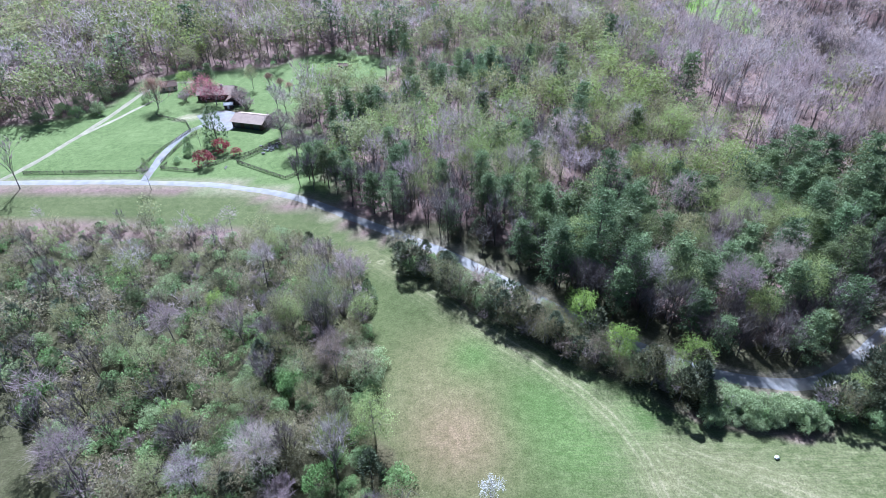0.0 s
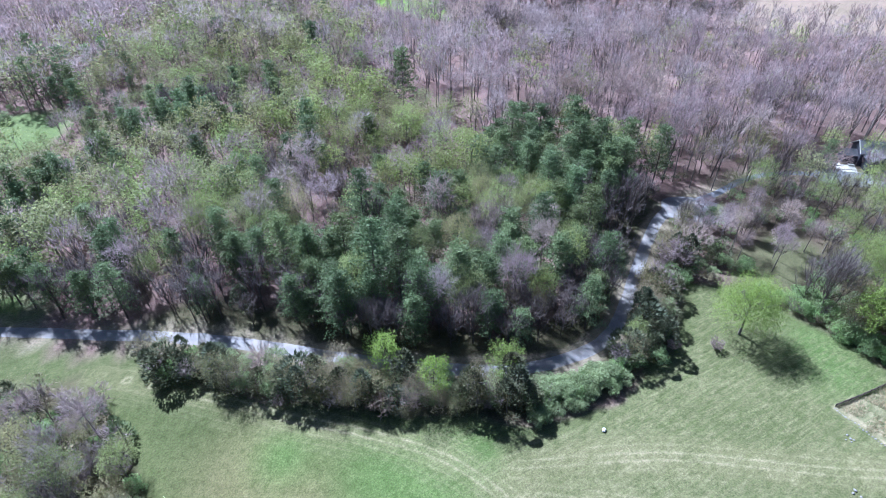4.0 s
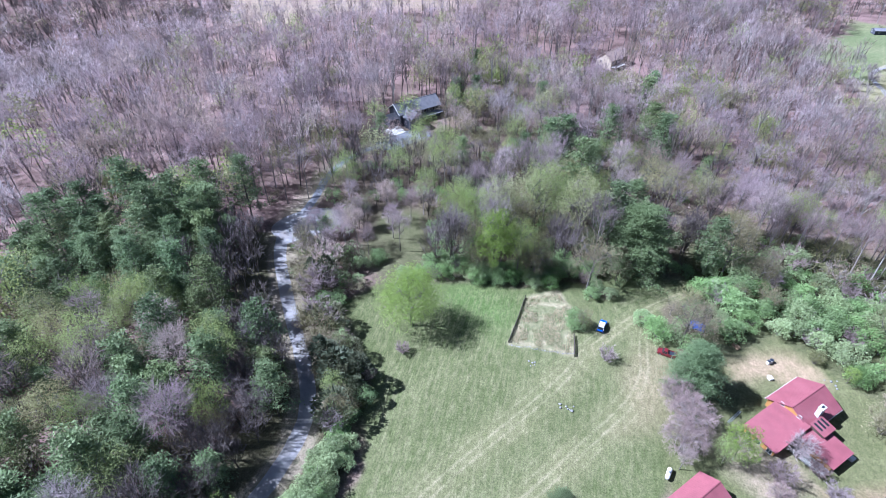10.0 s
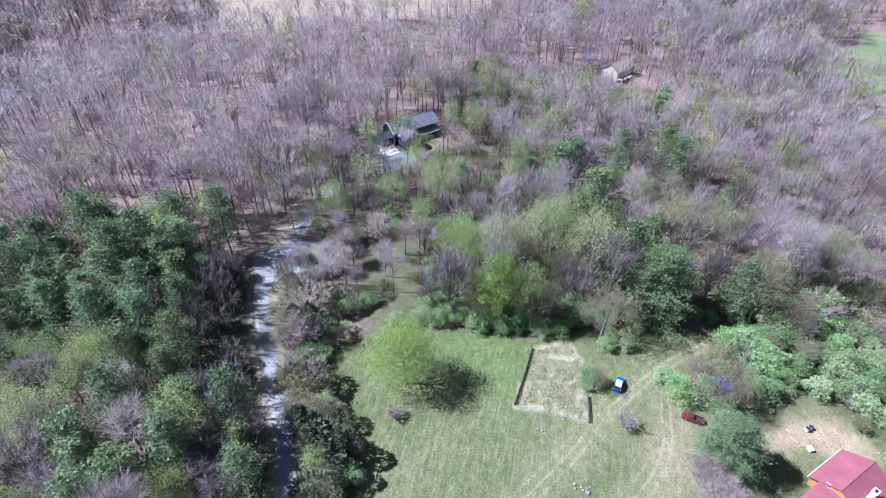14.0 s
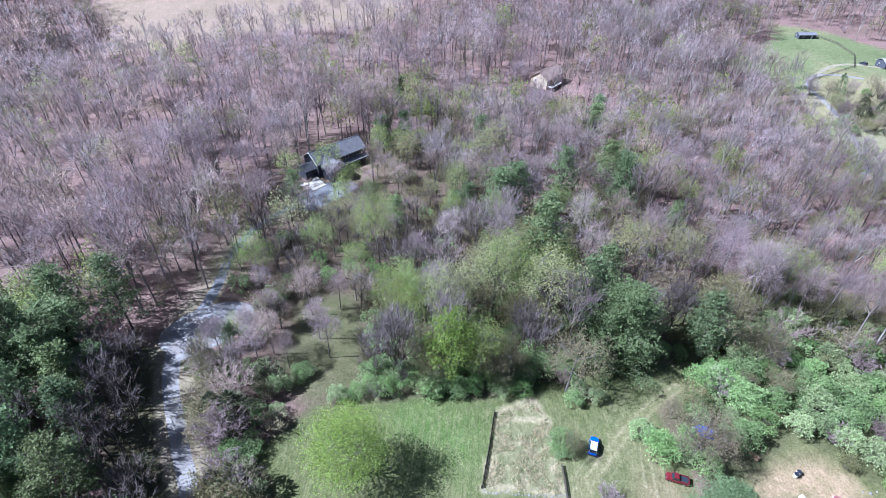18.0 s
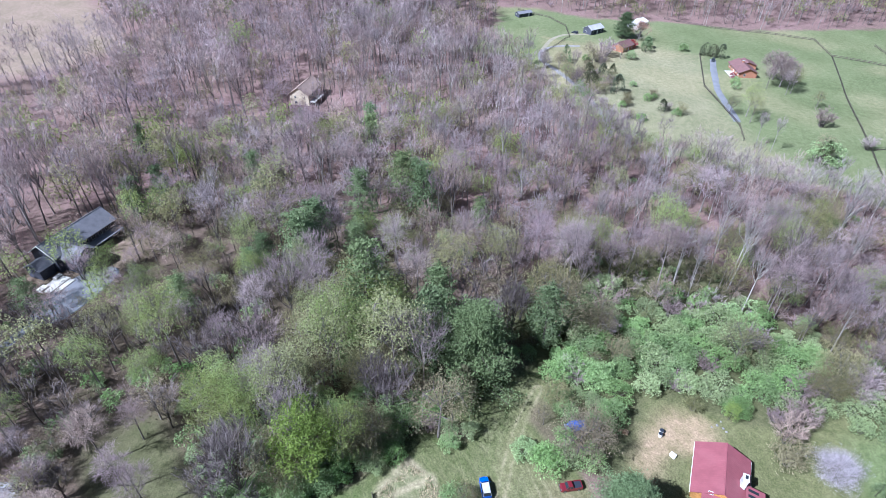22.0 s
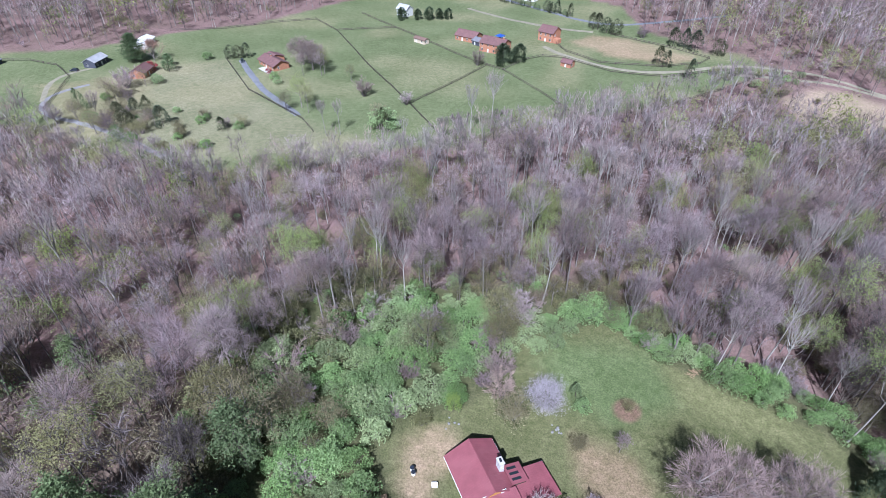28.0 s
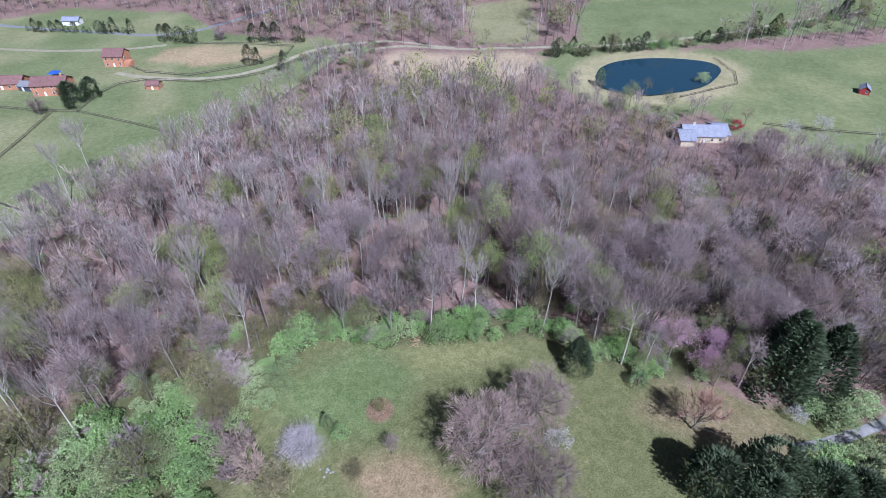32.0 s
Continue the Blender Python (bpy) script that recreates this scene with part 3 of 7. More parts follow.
# ---- pond ----
def water_material():
    m, nt, out = nodes_of("pond_water")
    b = nt.nodes.new("ShaderNodeBsdfPrincipled")
    b.inputs["Base Color"].default_value = (0.012, 0.032, 0.05, 1)
    b.inputs["Roughness"].default_value, b.inputs["IOR"].default_value = 0.06, 1.33
    bp = nt.nodes.new("ShaderNodeBump")
    bp.inputs["Strength"].default_value, bp.inputs["Distance"].default_value = 0.12, 0.05
    nt.links.new(noise_node(nt, 0.9, 3.0), bp.inputs["Height"])
    nt.links.new(bp.outputs[0], b.inputs["Normal"])
    nt.links.new(b.outputs[0], out.inputs[0])
    return m


pond = patch("pond", [(p[0] * 1.0, p[1]) for p in POND], water_material(), "deep blue pond with a grassy bank in a pasture", "pond", 0.0)
for v in pond.data.vertices:
    v.co.z = float(gz(-110, -210)) - 0.28
tagged(pond, kind="structure")

# ---- plants ----
def tube(p0, p1, r0, r1, sides=3):
    """A tapered stick."""
    p0, p1 = np.array(p0, float), np.array(p1, float)
    d = p1 - p0
    d = d / (np.linalg.norm(d) + 1e-9)
    a = np.cross(d, (0.3, 0.9, 0.31) if abs(d[2]) > 0.7 else (0, 0, 1))
    a /= np.linalg.norm(a)
    b = np.cross(d, a)
    v, f = [], []
    for k in range(sides):
        w = 2 * math.pi * k / sides
        v.append(p0 + r0 * (math.cos(w) * a + math.sin(w) * b))
    for k in range(sides):
        w = 2 * math.pi * k / sides
        v.append(p1 + r1 * (math.cos(w) * a + math.sin(w) * b))
    for k in range(sides):
        n = (k + 1) % sides
        f += [(k, n, sides + n), (k, sides + n, sides + k)]
    return v, f


class Shape:
    """Triangles gathered part by part: 0 wood, 1 crown."""

    def __init__(self):
        self.v, self.f, self.m = [], [], []

    def add(self, v, f, m):
        o = len(self.v)
        self.v += list(v)
        self.f += [tuple(i + o for i in t) for t in f]
        self.m += [m] * len(f)

    def arrays(self):
        return np.array(self.v), np.array(self.f), np.array(self.m)


def unit(v):
    v = np.array(v, float)
    return v / (np.linalg.norm(v) + 1e-9)


def blade(s, p, way, length, width, rng, m=1):
    """One thin twig or leaf blade."""
    way = unit(way)
    side = unit(np.cross(way, [rng.gauss(0, 0.38), rng.gauss(0, 0.38), 1.0]))
    p = np.array(p)
    s.add([p - side * width / 2, p + side * width / 2, p + way * length], [(0, 1, 2)], m)


def leaf(s, p, size, rng, up=0.5, m=1):
    """One leaf spray."""
    n = unit([rng.gauss(0, 1), rng.gauss(0, 1), rng.gauss(0, 1) + up * 3.6])
    a = unit(np.cross(n, [rng.uniform(-1, 1) for _ in range(3)]))
    b = np.cross(n, a)
    k = size * rng.uniform(0.65, 1.35)
    p = np.array(p)
    s.add([p - a * k * 0.55, p + b * k * 0.5 + n * k * 0.1, p + a * k * 0.55], [(0, 1, 2)], m)


def broadleaf(seed, height, radius, puffs=26, twigs=18, tw=0.075, leaves=0, size=0.5, low=0.32, trunk=0.2, lite=False, limbs=8, squash=1.0, spread=1.0):
    """A broad tree: trunk, rising limbs, and a lumpy crown of twig sprays, with leaves if there are any."""
    rng, s = random.Random(seed), Shape()
    lean = np.array([rng.uniform(-0.05, 0.05), rng.uniform(-0.05, 0.05), 1.0])
    mid_z, half = height * (low + 1) / 2 + 0.02 * height, height * (1 - low) / 2 * squash
    fork = lean * height * (low * 0.75 + 0.08)
    if lite:
        s.add(*tube((0, 0, -0.4), lean * mid_z, trunk, trunk * 0.3, 3), 0)
    else:
        s.add(*tube((0, 0, -0.4), fork, trunk, trunk * 0.8, 6), 0)
        s.add(*tube(fork, lean * mid_z * 1.05, trunk * 0.8, trunk * 0.3, 5), 0)
        s.add(*tube(lean * mid_z * 1.05, lean * height * 0.93, trunk * 0.3, 0.03, 3), 0)
    limb_mid = []
    for i in range(limbs):
        w = i * 2.4 + rng.uniform(-0.4, 0.4)
        u = rng.uniform(0.15, 1.0)
        base = fork + (lean * mid_z * 1.02 - fork) * u
        q = base + np.array([math.cos(w) * radius * 0.5, math.sin(w) * radius * 0.5, half * rng.uniform(0.25, 0.65)])
        limb_mid.append(q)
        if lite:
            blade(s, base, q - base, float(np.linalg.norm(q - base)) * 1.25, trunk * 0.7, rng, 0)
        else:
            s.add(*tube(base, q, trunk * 0.42, trunk * 0.2), 0)
    for i in range(puffs):
        e = 1 - 1.55 * (i + 0.5) / puffs + rng.uniform(-0.08, 0.08)
        w = i * 2.39996 + rng.uniform(-0.3, 0.3)
        c = math.sqrt(max(0.05, 1 - min(1.0, e * e)))
        k = rng.uniform(0.62, 1.0) if i % 4 else rng.uniform(0.25, 0.6)
        out = np.array([c * math.cos(w), c * math.sin(w), e])
        p = lean * mid_z + out * np.array([radius, radius, half]) * k * 0.86
        q = min(limb_mid, key=lambda m: float(np.sum((m - p) ** 2)))
        if lite:
            blade(s, q, p - q, float(np.linalg.norm(p - q)), 0.1, rng, 0)
        else:
            s.add(*tube(q, p, trunk * 0.17, 0.02), 0)
        pr = radius * rng.uniform(0.26, 0.4) * spread
        ways = unit(out + np.array([0, 0, 0.35]))
        for _ in range(twigs):
            d = unit(ways * 0.6 + np.array([rng.gauss(0, 0.62), rng.gauss(0, 0.62), rng.gauss(0.12, 0.5)]))
            blade(s, p - ways * pr * 0.45 + d * pr * rng.uniform(0, 0.75), d, pr * rng.uniform(0.55, 1.25), tw, rng)
        for _ in range(leaves):
            d = unit([rng.gauss(0, 1), rng.gauss(0, 1), rng.gauss(0, 1)]) + ways * 0.45
            leaf(s, p + d * pr * rng.uniform(0.55, 1.0), size, rng, 0.4)
    return s.arrays()


def broom(seed, height, radius, limbs=26, twigs=20, tw=0.075, leaves=0, size=0.4, low=0.25, trunk=0.2, lite=False, subs=2, flare=0.62, spray=1.0):
    """An upright tree: limbs rise steeply off the trunk and feather out in fine twigs, with small leaves if there are any."""
    rng, s = random.Random(seed), Shape()
    lean = np.array([rng.uniform(-0.06, 0.06), rng.uniform(-0.06, 0.06), 1.0])
    bend = np.array([rng.uniform(-0.4, 0.4), rng.uniform(-0.4, 0.4), 0.0])

    def stem(u):
        return lean * height * u + bend * math.sin(u * 3.1)
    cuts = (-0.03, 0.35, 0.9) if lite else (-0.03, 0.25, 0.5, 0.72, 0.93)
    for a, b in zip(cuts, cuts[1:]):
        s.add(*tube(stem(a), stem(b), trunk * (1.02 - a), max(0.025, trunk * (1.0 - b)), 3 if lite else 5), 0)
    for i in range(limbs):
        w = i * 2.39996 + rng.uniform(-0.4, 0.4)
        f = (i + 0.5) / limbs
        u = low + (0.8 - low) * f + rng.uniform(-0.04, 0.04)
        top = min(1.0, u + (1.04 - u) * rng.uniform(0.5, 0.95))
        e = (top - flare) / (0.5 if top > flare else 0.62)
        r = radius * math.sqrt(max(0.06, 1 - e * e)) * (rng.uniform(0.72, 1.0) if i % 3 else rng.uniform(0.3, 0.7))
        side = np.array([math.cos(w), math.sin(w), 0.0])
        p0 = stem(u)
        p2 = stem(top) + side * r
        p1 = p0 * 0.5 + p2 * 0.5 + side * r * 0.12 - np.array([0, 0, 0.04 * height])
        lr = trunk * (0.46 - 0.3 * f)
        if lite:
            blade(s, p0, p2 - p0, float(np.linalg.norm(p2 - p0)), lr * 2.2, rng, 0)
        else:
            s.add(*tube(p0, p1, lr, lr * 0.6), 0)
            s.add(*tube(p1, p2, lr * 0.6, 0.02), 0)
        way = unit(p2 - p1)
        reach = float(np.linalg.norm(p2 - p1))
        roots = [(p1, p2)]
        for _ in range(subs):
            q = p1 + (p2 - p1) * rng.uniform(0.0, 0.5)
            d = unit(way + np.array([rng.gauss(0, 0.5), rng.gauss(0, 0.5), rng.uniform(-0.1, 0.4)]))
            q2 = q + d * reach * rng.uniform(0.5, 0.9)
            blade(s, q, d, float(np.linalg.norm(q2 - q)), tw * 1.7, rng, 0)
            roots.append((q, q2))
        for k in range(twigs):
            a, b = roots[k % len(roots)]
            q = a + (b - a) * rng.uniform(0.15, 1.0)
            d = unit(unit(b - a) * 0.85 + np.array([rng.gauss(0, 0.55), rng.gauss(0, 0.55), rng.gauss(0.25, 0.4)]))
            blade(s, q, d, spray * radius * rng.uniform(0.22, 0.48), tw, rng)
        for k in range(leaves):
            a, b = roots[k % len(roots)]
            q = a + (b - a) * rng.uniform(0.25, 1.12) + np.array([rng.gauss(0, 1), rng.gauss(0, 1), rng.gauss(0, 1)]) * radius * 0.13
            leaf(s, q, size, rng, 0.4)
    return s.arrays()


def pine(seed, height, radius, tiers=10, arms=6, tufts=3, bare=0.28, fine=9):
    """A pine: whorled arms that carry flat plates of needle tufts."""
    rng, s, wide = random.Random(seed), Shape(), min(1.35, radius / 3.2)
    s.add(*tube((0, 0, -0.4), (0, 0, height * 0.6), 0.24, 0.15, 5), 0)
    s.add(*tube((0, 0, height * 0.6), (0, 0, height), 0.15, 0.03, 3), 0)
    size = 1.75 / math.sqrt(fine) * wide
    for t in range(tiers):
        u = bare + (1 - bare) * (t + 0.4) / tiers
        reach = radius * (1.12 - u) ** 0.62 * rng.uniform(0.8, 1.12) * 1.15
        for a in range(arms):
            w = a * 2 * math.pi / arms + t * 0.7 + rng.uniform(-0.35, 0.35)
            r = reach * rng.uniform(0.6, 1.15)
            base = np.array([0, 0, height * u + rng.uniform(-0.4, 0.4)])
            way = unit([math.cos(w), math.sin(w), rng.uniform(0.0, 0.38)])
            tip = base + way * r
            s.add(*tube(base, tip, 0.05, 0.02), 0)
            for k in range(tufts):
                q = base + (tip - base) * (1.0 - 0.81 / tufts * k)
                spread = wide * rng.uniform(0.6, 0.95)
                for _ in range(fine):
                    d = np.array([rng.gauss(0, 0.55), rng.gauss(0, 0.55), rng.gauss(0.05, 0.17)]) * spread
                    leaf(s, q + d, size * 0.85, rng, 0.35)
    for _ in range(3 * fine):
        z = rng.uniform(0.88, 1.0)
        leaf(s, (rng.gauss(0, 0.5) * (1.05 - z) * 6, rng.gauss(0, 0.5) * (1.05 - z) * 6, height * z), size, rng, 0.3)
    return s.arrays()


def cedar(seed, height, radius, n=420, size=0.5, cone=1.0):
    """A dense evergreen: upright sprays over a ragged cone or egg."""
    rng, s = random.Random(seed), Shape()
    s.add(*tube((0, 0, -0.3), (0, 0, height * 0.8), 0.16, 0.04, 4), 0)
    lumps = [(rng.uniform(0, 6.283), rng.random(), rng.uniform(0.75, 1.2)) for _ in range(16)]
    for _ in range(n):
        a, u, k = rng.choice(lumps)
        w = a + rng.gauss(0, 0.45)
        u = min(0.99, max(0.02, u + rng.gauss(0, 0.14)))
        prof = ((1 - u) ** 0.75) * cone + (1 - cone) * math.sqrt(max(0.0, 1 - (2 * u - 0.85) ** 2 / 1.35))
        r = radius * prof * k * math.sqrt(rng.uniform(0.45, 1.05))
        p = (r * math.cos(w), r * math.sin(w), height * (0.04 + 0.93 * u))
        blade(s, p, (math.cos(w) * 0.8 + rng.gauss(0, 0.35), math.sin(w) * 0.8 + rng.gauss(0, 0.35), rng.uniform(0.3, 1.3)), size * rng.uniform(0.8, 1.6), size * 0.62, rng)
    return s.arrays()


def bush(seed, height, radius, clumps=24, n=46, size=0.38, stems=7, twigs=0):
    """A shrub: stems and many small leaf sprays gathered in clumps over an uneven dome."""
    rng, s = random.Random(seed), Shape()
    for i in range(stems):
        w = i * 2.4
        s.add(*tube((0.15 * math.cos(w), 0.15 * math.sin(w), -0.2), (radius * 0.6 * math.cos(w), radius * 0.6 * math.sin(w), height * 0.75), 0.06, 0.02), 0)
    for i in range(clumps):
        w, e = i * 2.39996 + rng.uniform(-0.4, 0.4), rng.uniform(-0.15, 1.0)
        c = math.sqrt(max(0.0, 1 - e * e)) if e > 0 else 1.0
        k = rng.uniform(0.7, 1.08)
        cc = np.array([radius * 0.82 * c * k * math.cos(w), radius * 0.82 * c * k * math.sin(w), height * (0.28 + 0.58 * max(e, -0.1) * k)])
        cr = radius * rng.uniform(0.24, 0.4)
        for _ in range(n):
            d = unit([rng.gauss(0, 1), rng.gauss(0, 1), rng.gauss(0, 1) + 0.35])
            leaf(s, cc + d * cr * rng.uniform(0.7, 1.05) * np.array([1, 1, 0.8]), size, rng, 0.4)
        for _ in range(twigs):
            d = unit([rng.gauss(0, 1), rng.gauss(0, 1), rng.uniform(0, 1.5)])
            blade(s, cc, d, cr * rng.uniform(1.0, 1.9), 0.07, rng)
    return s.arrays()


def brush(seed, height, radius, stems=16, subs=5, twigs=3, leaves=2, size=0.3, tw=0.08):
    """A twiggy many-stemmed bush, thinly leaved."""
    rng, s = random.Random(seed), Shape()
    for i in range(stems):
        w = i * 2.4 + rng.uniform(-0.4, 0.4)
        out = radius * rng.uniform(0.3, 1.0)
        tip = np.array([out * math.cos(w), out * math.sin(w), height * rng.uniform(0.6, 1.0) * (1.05 - 0.35 * out / radius)])
        base = np.array([0.3 * math.cos(w), 0.3 * math.sin(w), -0.2])
        s.add(*tube(base, tip, 0.06, 0.015), 0)
        for _ in range(subs):
            q = base + (tip - base) * rng.uniform(0.4, 1.0)
            w2 = unit([rng.gauss(0, 0.8) + 0.5 * math.cos(w), rng.gauss(0, 0.8) + 0.5 * math.sin(w), rng.uniform(0.1, 1.2)])
            l2 = radius * rng.uniform(0.25, 0.5)
            blade(s, q, w2, l2, tw * 1.3, rng)
            for _ in range(twigs):
                blade(s, q + w2 * l2 * rng.uniform(0.3, 1), w2 + np.array([rng.gauss(0, 0.7), rng.gauss(0, 0.7), rng.uniform(-0.1, 0.7)]), rng.uniform(0.5, 1.1) * radius / 2.6, tw, rng)
            for _ in range(leaves):
                leaf(s, q + w2 * l2 + np.array([rng.gauss(0, 1), rng.gauss(0, 1), rng.gauss(0, 0.7)]) * radius * 0.16, size, rng)
    return s.arrays()


KINDS = {
    "bare": ("bare_tree", "leafless grey-brown woodland tree with fine twigs", "tree", M_BARK, M_TWIG, [broadleaf(1, 18, 4.9, 48, 32, 0.05, low=0.34), broom(2, 17, 4.6, 34, 32, 0.055, subs=3, flare=0.66, spray=0.8), broadleaf(3, 20, 5.4, 54, 32, 0.05, low=0.38), broadleaf(4, 16, 4.8, 46, 32, 0.05, low=0.3)]),
    "pale": ("pale_tree", "leafless tree with a pale whitish trunk", "tree", M_BARK_PALE, M_TWIG, [broom(5, 19, 3.4, 26, 26, 0.045, low=0.52, subs=2, spray=0.8), broadleaf(6, 18, 3.8, 30, 22, 0.055, low=0.42), broom(7, 21, 3.7, 28, 26, 0.045, low=0.55, spray=0.8)]),
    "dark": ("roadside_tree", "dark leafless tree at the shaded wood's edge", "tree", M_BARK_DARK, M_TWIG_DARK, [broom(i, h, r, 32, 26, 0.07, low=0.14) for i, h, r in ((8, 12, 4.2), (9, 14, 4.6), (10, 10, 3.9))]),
    "bud": ("budding_tree", "tree in young yellow-green spring leaf", "tree", M_BARK, M_BUD, [broadleaf(i, h, r, 46, 4, 0.05, 78, 0.25, low) for i, h, r, low in ((11, 17, 4.7, 0.2), (12, 15, 4.2, 0.12), (13, 19, 4.9, 0.26), (14, 13, 4.2, 0.08))]),
    "olive": ("brown_budding_tree", "small tree with brownish olive buds", "tree", M_BARK, M_OLIVE, [broadleaf(i, h, r, 38, 16, 0.045, 40, 0.21, 0.1) for i, h, r in ((15, 11, 4.2), (16, 9, 3.8), (17, 12, 4.4))]),
    "pine": ("pine_tree", "dark blue-green white pine", "pine tree", M_BARK_DARK, M_NEEDLE, [pine(i, h, r, 10, 6, 3, 0.22, 20) for i, h, r in ((18, 17, 4.6), (19, 15, 4.2), (20, 19, 5.0), (21, 13, 3.9))]),
    "cedar": ("cedar_tree", "dark olive red cedar", "cedar tree", M_BARK_DARK, M_CEDAR, [cedar(i, h, r, 760, 0.55, c) for i, h, r, c in ((22, 8.5, 3.3, 0.45), (23, 7.5, 3.5, 0.2), (24, 9.5, 3.2, 0.7))]),
    "green": ("green_shrub", "fresh green honeysuckle shrub", "shrub", M_BARK, M_GREEN, [bush(i, h, r, 28, 62, 0.3) for i, h, r in ((25, 4.2, 2.9), (26, 5.0, 3.2), (27, 3.6, 2.5))]),
    "silver": ("silvery_shrub", "pale silvery-green olive shrub", "shrub", M_BARK, M_SILVER, [bush(i, h, r, 28, 62, 0.3) for i, h, r in ((28, 4.2, 2.9), (29, 5.0, 3.2))]),
    "brush": ("brush", "tangled brown brushwood shrub just budding", "shrub", M_BARK, M_OLIVE, [brush(i, h, r, 20, 5, 5, 12, 0.28, 0.06) for i, h, r in ((30, 5.5, 3.2), (31, 4.4, 2.8), (32, 6.5, 3.5))]),
    "twiggy": ("bare_shrub", "leafless grey-purple shrub of fine twigs", "shrub", M_BARK, M_TWIG, [brush(i, h, r, 20, 6, 10, 0, 0.3, 0.07) for i, h, r in ((33, 5.5, 2.6), (34, 4.5, 2.4), (35, 7.0, 3.0))]),
}
# cheaper shapes for the woods that are joined: MID for the middle distance, FAR beyond
MID = {
    "bare": [broadleaf(41, 17, 4.9, 30, 15, 0.095, low=0.36, lite=True), broadleaf(42, 20, 5.4, 34, 15, 0.095, low=0.4, lite=True), broom(43, 16, 4.6, 24, 18, 0.09, lite=True, flare=0.66, spray=0.8)],
    "pale": [broom(44, 19, 3.6, 20, 17, 0.08, low=0.52, lite=True, spray=0.8), broadleaf(45, 18, 3.8, 24, 14, 0.09, low=0.42, lite=True)],
    "dark": [broom(46, 13, 4.3, 18, 13, 0.11, low=0.14, lite=True)],
    "bud": [broadleaf(47, 17, 4.7, 30, 2, 0.09, 30, 0.46, 0.2, lite=True), broadleaf(48, 14, 4.2, 28, 2, 0.09, 28, 0.46, 0.1, lite=True)],
    "olive": [broadleaf(49, 11, 4.2, 24, 8, 0.09, 18, 0.38, 0.1, lite=True)],
    "pine": [pine(50, 17, 4.7, 9, 6, 3, 0.22, 9), pine(51, 14, 4.2, 9, 6, 3, 0.2, 9)],
    "cedar": [cedar(52, 8.5, 3.2, 330, 0.75, 0.4)],
    "green": [bush(53, 4.4, 2.9, 16, 27, 0.47, 3), bush(54, 3.8, 2.6, 16, 27, 0.47, 3)],
    "silver": [bush(55, 4.6, 2.9, 16, 27, 0.47, 3)],
    "brush": [brush(56, 5.2, 3.2, 10, 4, 2, 6, 0.46, 0.1)],
    "twiggy": [brush(57, 5.2, 3.2, 10, 4, 7, 0, 0.3, 0.11)],
}
FAR = {
    "bare": [broadleaf(81, 17, 5.0, 24, 12, 0.14, low=0.36, lite=True), broadleaf(82, 20, 5.5, 26, 12, 0.14, low=0.4, lite=True), broom(83, 16, 4.7, 16, 14, 0.13, lite=True, subs=1, flare=0.66)],
    "pale": [broom(i, h, r, 14, 12, 0.13, low=0.38, lite=True, subs=1) for i, h, r in ((84, 19, 4.2), (85, 17, 4.0))],
    "dark": MID["dark"], "pine": MID["pine"], "cedar": MID["cedar"], "green": MID["green"], "silver": MID["silver"], "brush": MID["brush"], "twiggy": MID["twiggy"],
    "bud": [broadleaf(86, 17, 4.8, 24, 1, 0.14, 17, 0.68, 0.22, lite=True), broadleaf(87, 14, 4.3, 22, 1, 0.14, 16, 0.68, 0.12, lite=True)],
    "olive": [broadleaf(88, 11, 4.2, 18, 4, 0.14, 11, 0.55, 0.12, lite=True)],
}


DIM = {**FAR, "bare": [broadleaf(91, 17, 5.0, 16, 7, 0.27, low=0.36, lite=True), broadleaf(92, 20, 5.5, 17, 7, 0.27, low=0.4, lite=True), broom(93, 16, 4.7, 14, 9, 0.22, lite=True, subs=0, flare=0.66)], "pale": [broom(94, 18, 4.2, 12, 8, 0.22, low=0.3, lite=True, subs=0)], "pine": [pine(95, 16, 4.7, 8, 5, 2, 0.22, 7)],
       "bud": [broadleaf(96, 17, 4.8, 18, 1, 0.2, 9, 0.95, 0.2, lite=True), broadleaf(97, 14, 4.3, 16, 1, 0.2, 9, 0.95, 0.12, lite=True)], "olive": [broadleaf(98, 11, 4.2, 14, 3, 0.2, 7, 0.8, 0.12, lite=True)]}
REMOTE = {**DIM, "bare": [broadleaf(99, 18, 5.2, 11, 5, 0.5, low=0.36, lite=True, limbs=4), broadleaf(100, 16, 5.0, 10, 5, 0.5, low=0.34, lite=True, limbs=4)]}


def split_mesh(name, arrays, which, mat):
    v, f, m = arrays
    f = f[m == which]
    used = np.unique(f)
    back = np.zeros(len(v), int)
    back[used] = np.arange(len(used))
    return mesh_from(name, v[used], back[f], [mat])


def plant_thing(name, label, category, arrays, wood, crown, trunk_name="trunk", crown_name="crown"):
    """One plant at the origin: an empty with its wood and its crown."""
    root = tagged(new(name), label, category)
    for nm, k, mat in ((trunk_name, 0, wood), (crown_name, 1, crown)):
        ob = new(nm, split_mesh(nm, arrays, k, mat))
        ob.parent = root
        if nm in ("stem", "foliage", "crown"):
            tagged(ob, kind="stuff")
    return root


SHRUBS = ("green", "silver", "brush", "twiggy")
MASTERS = {}
for kind, (nm, label, cat, wood, crown, shapes) in KINDS.items():
    MASTERS[kind] = [shapes, None]


def stand(m_x, m_y, turn=0.0, size=1.0, tall=1.0):
    return Matrix.LocRotScale((m_x, m_y, float(gz(m_x, m_y))), Euler((0, 0, turn)), (size, size, size * tall))


made_first = {}


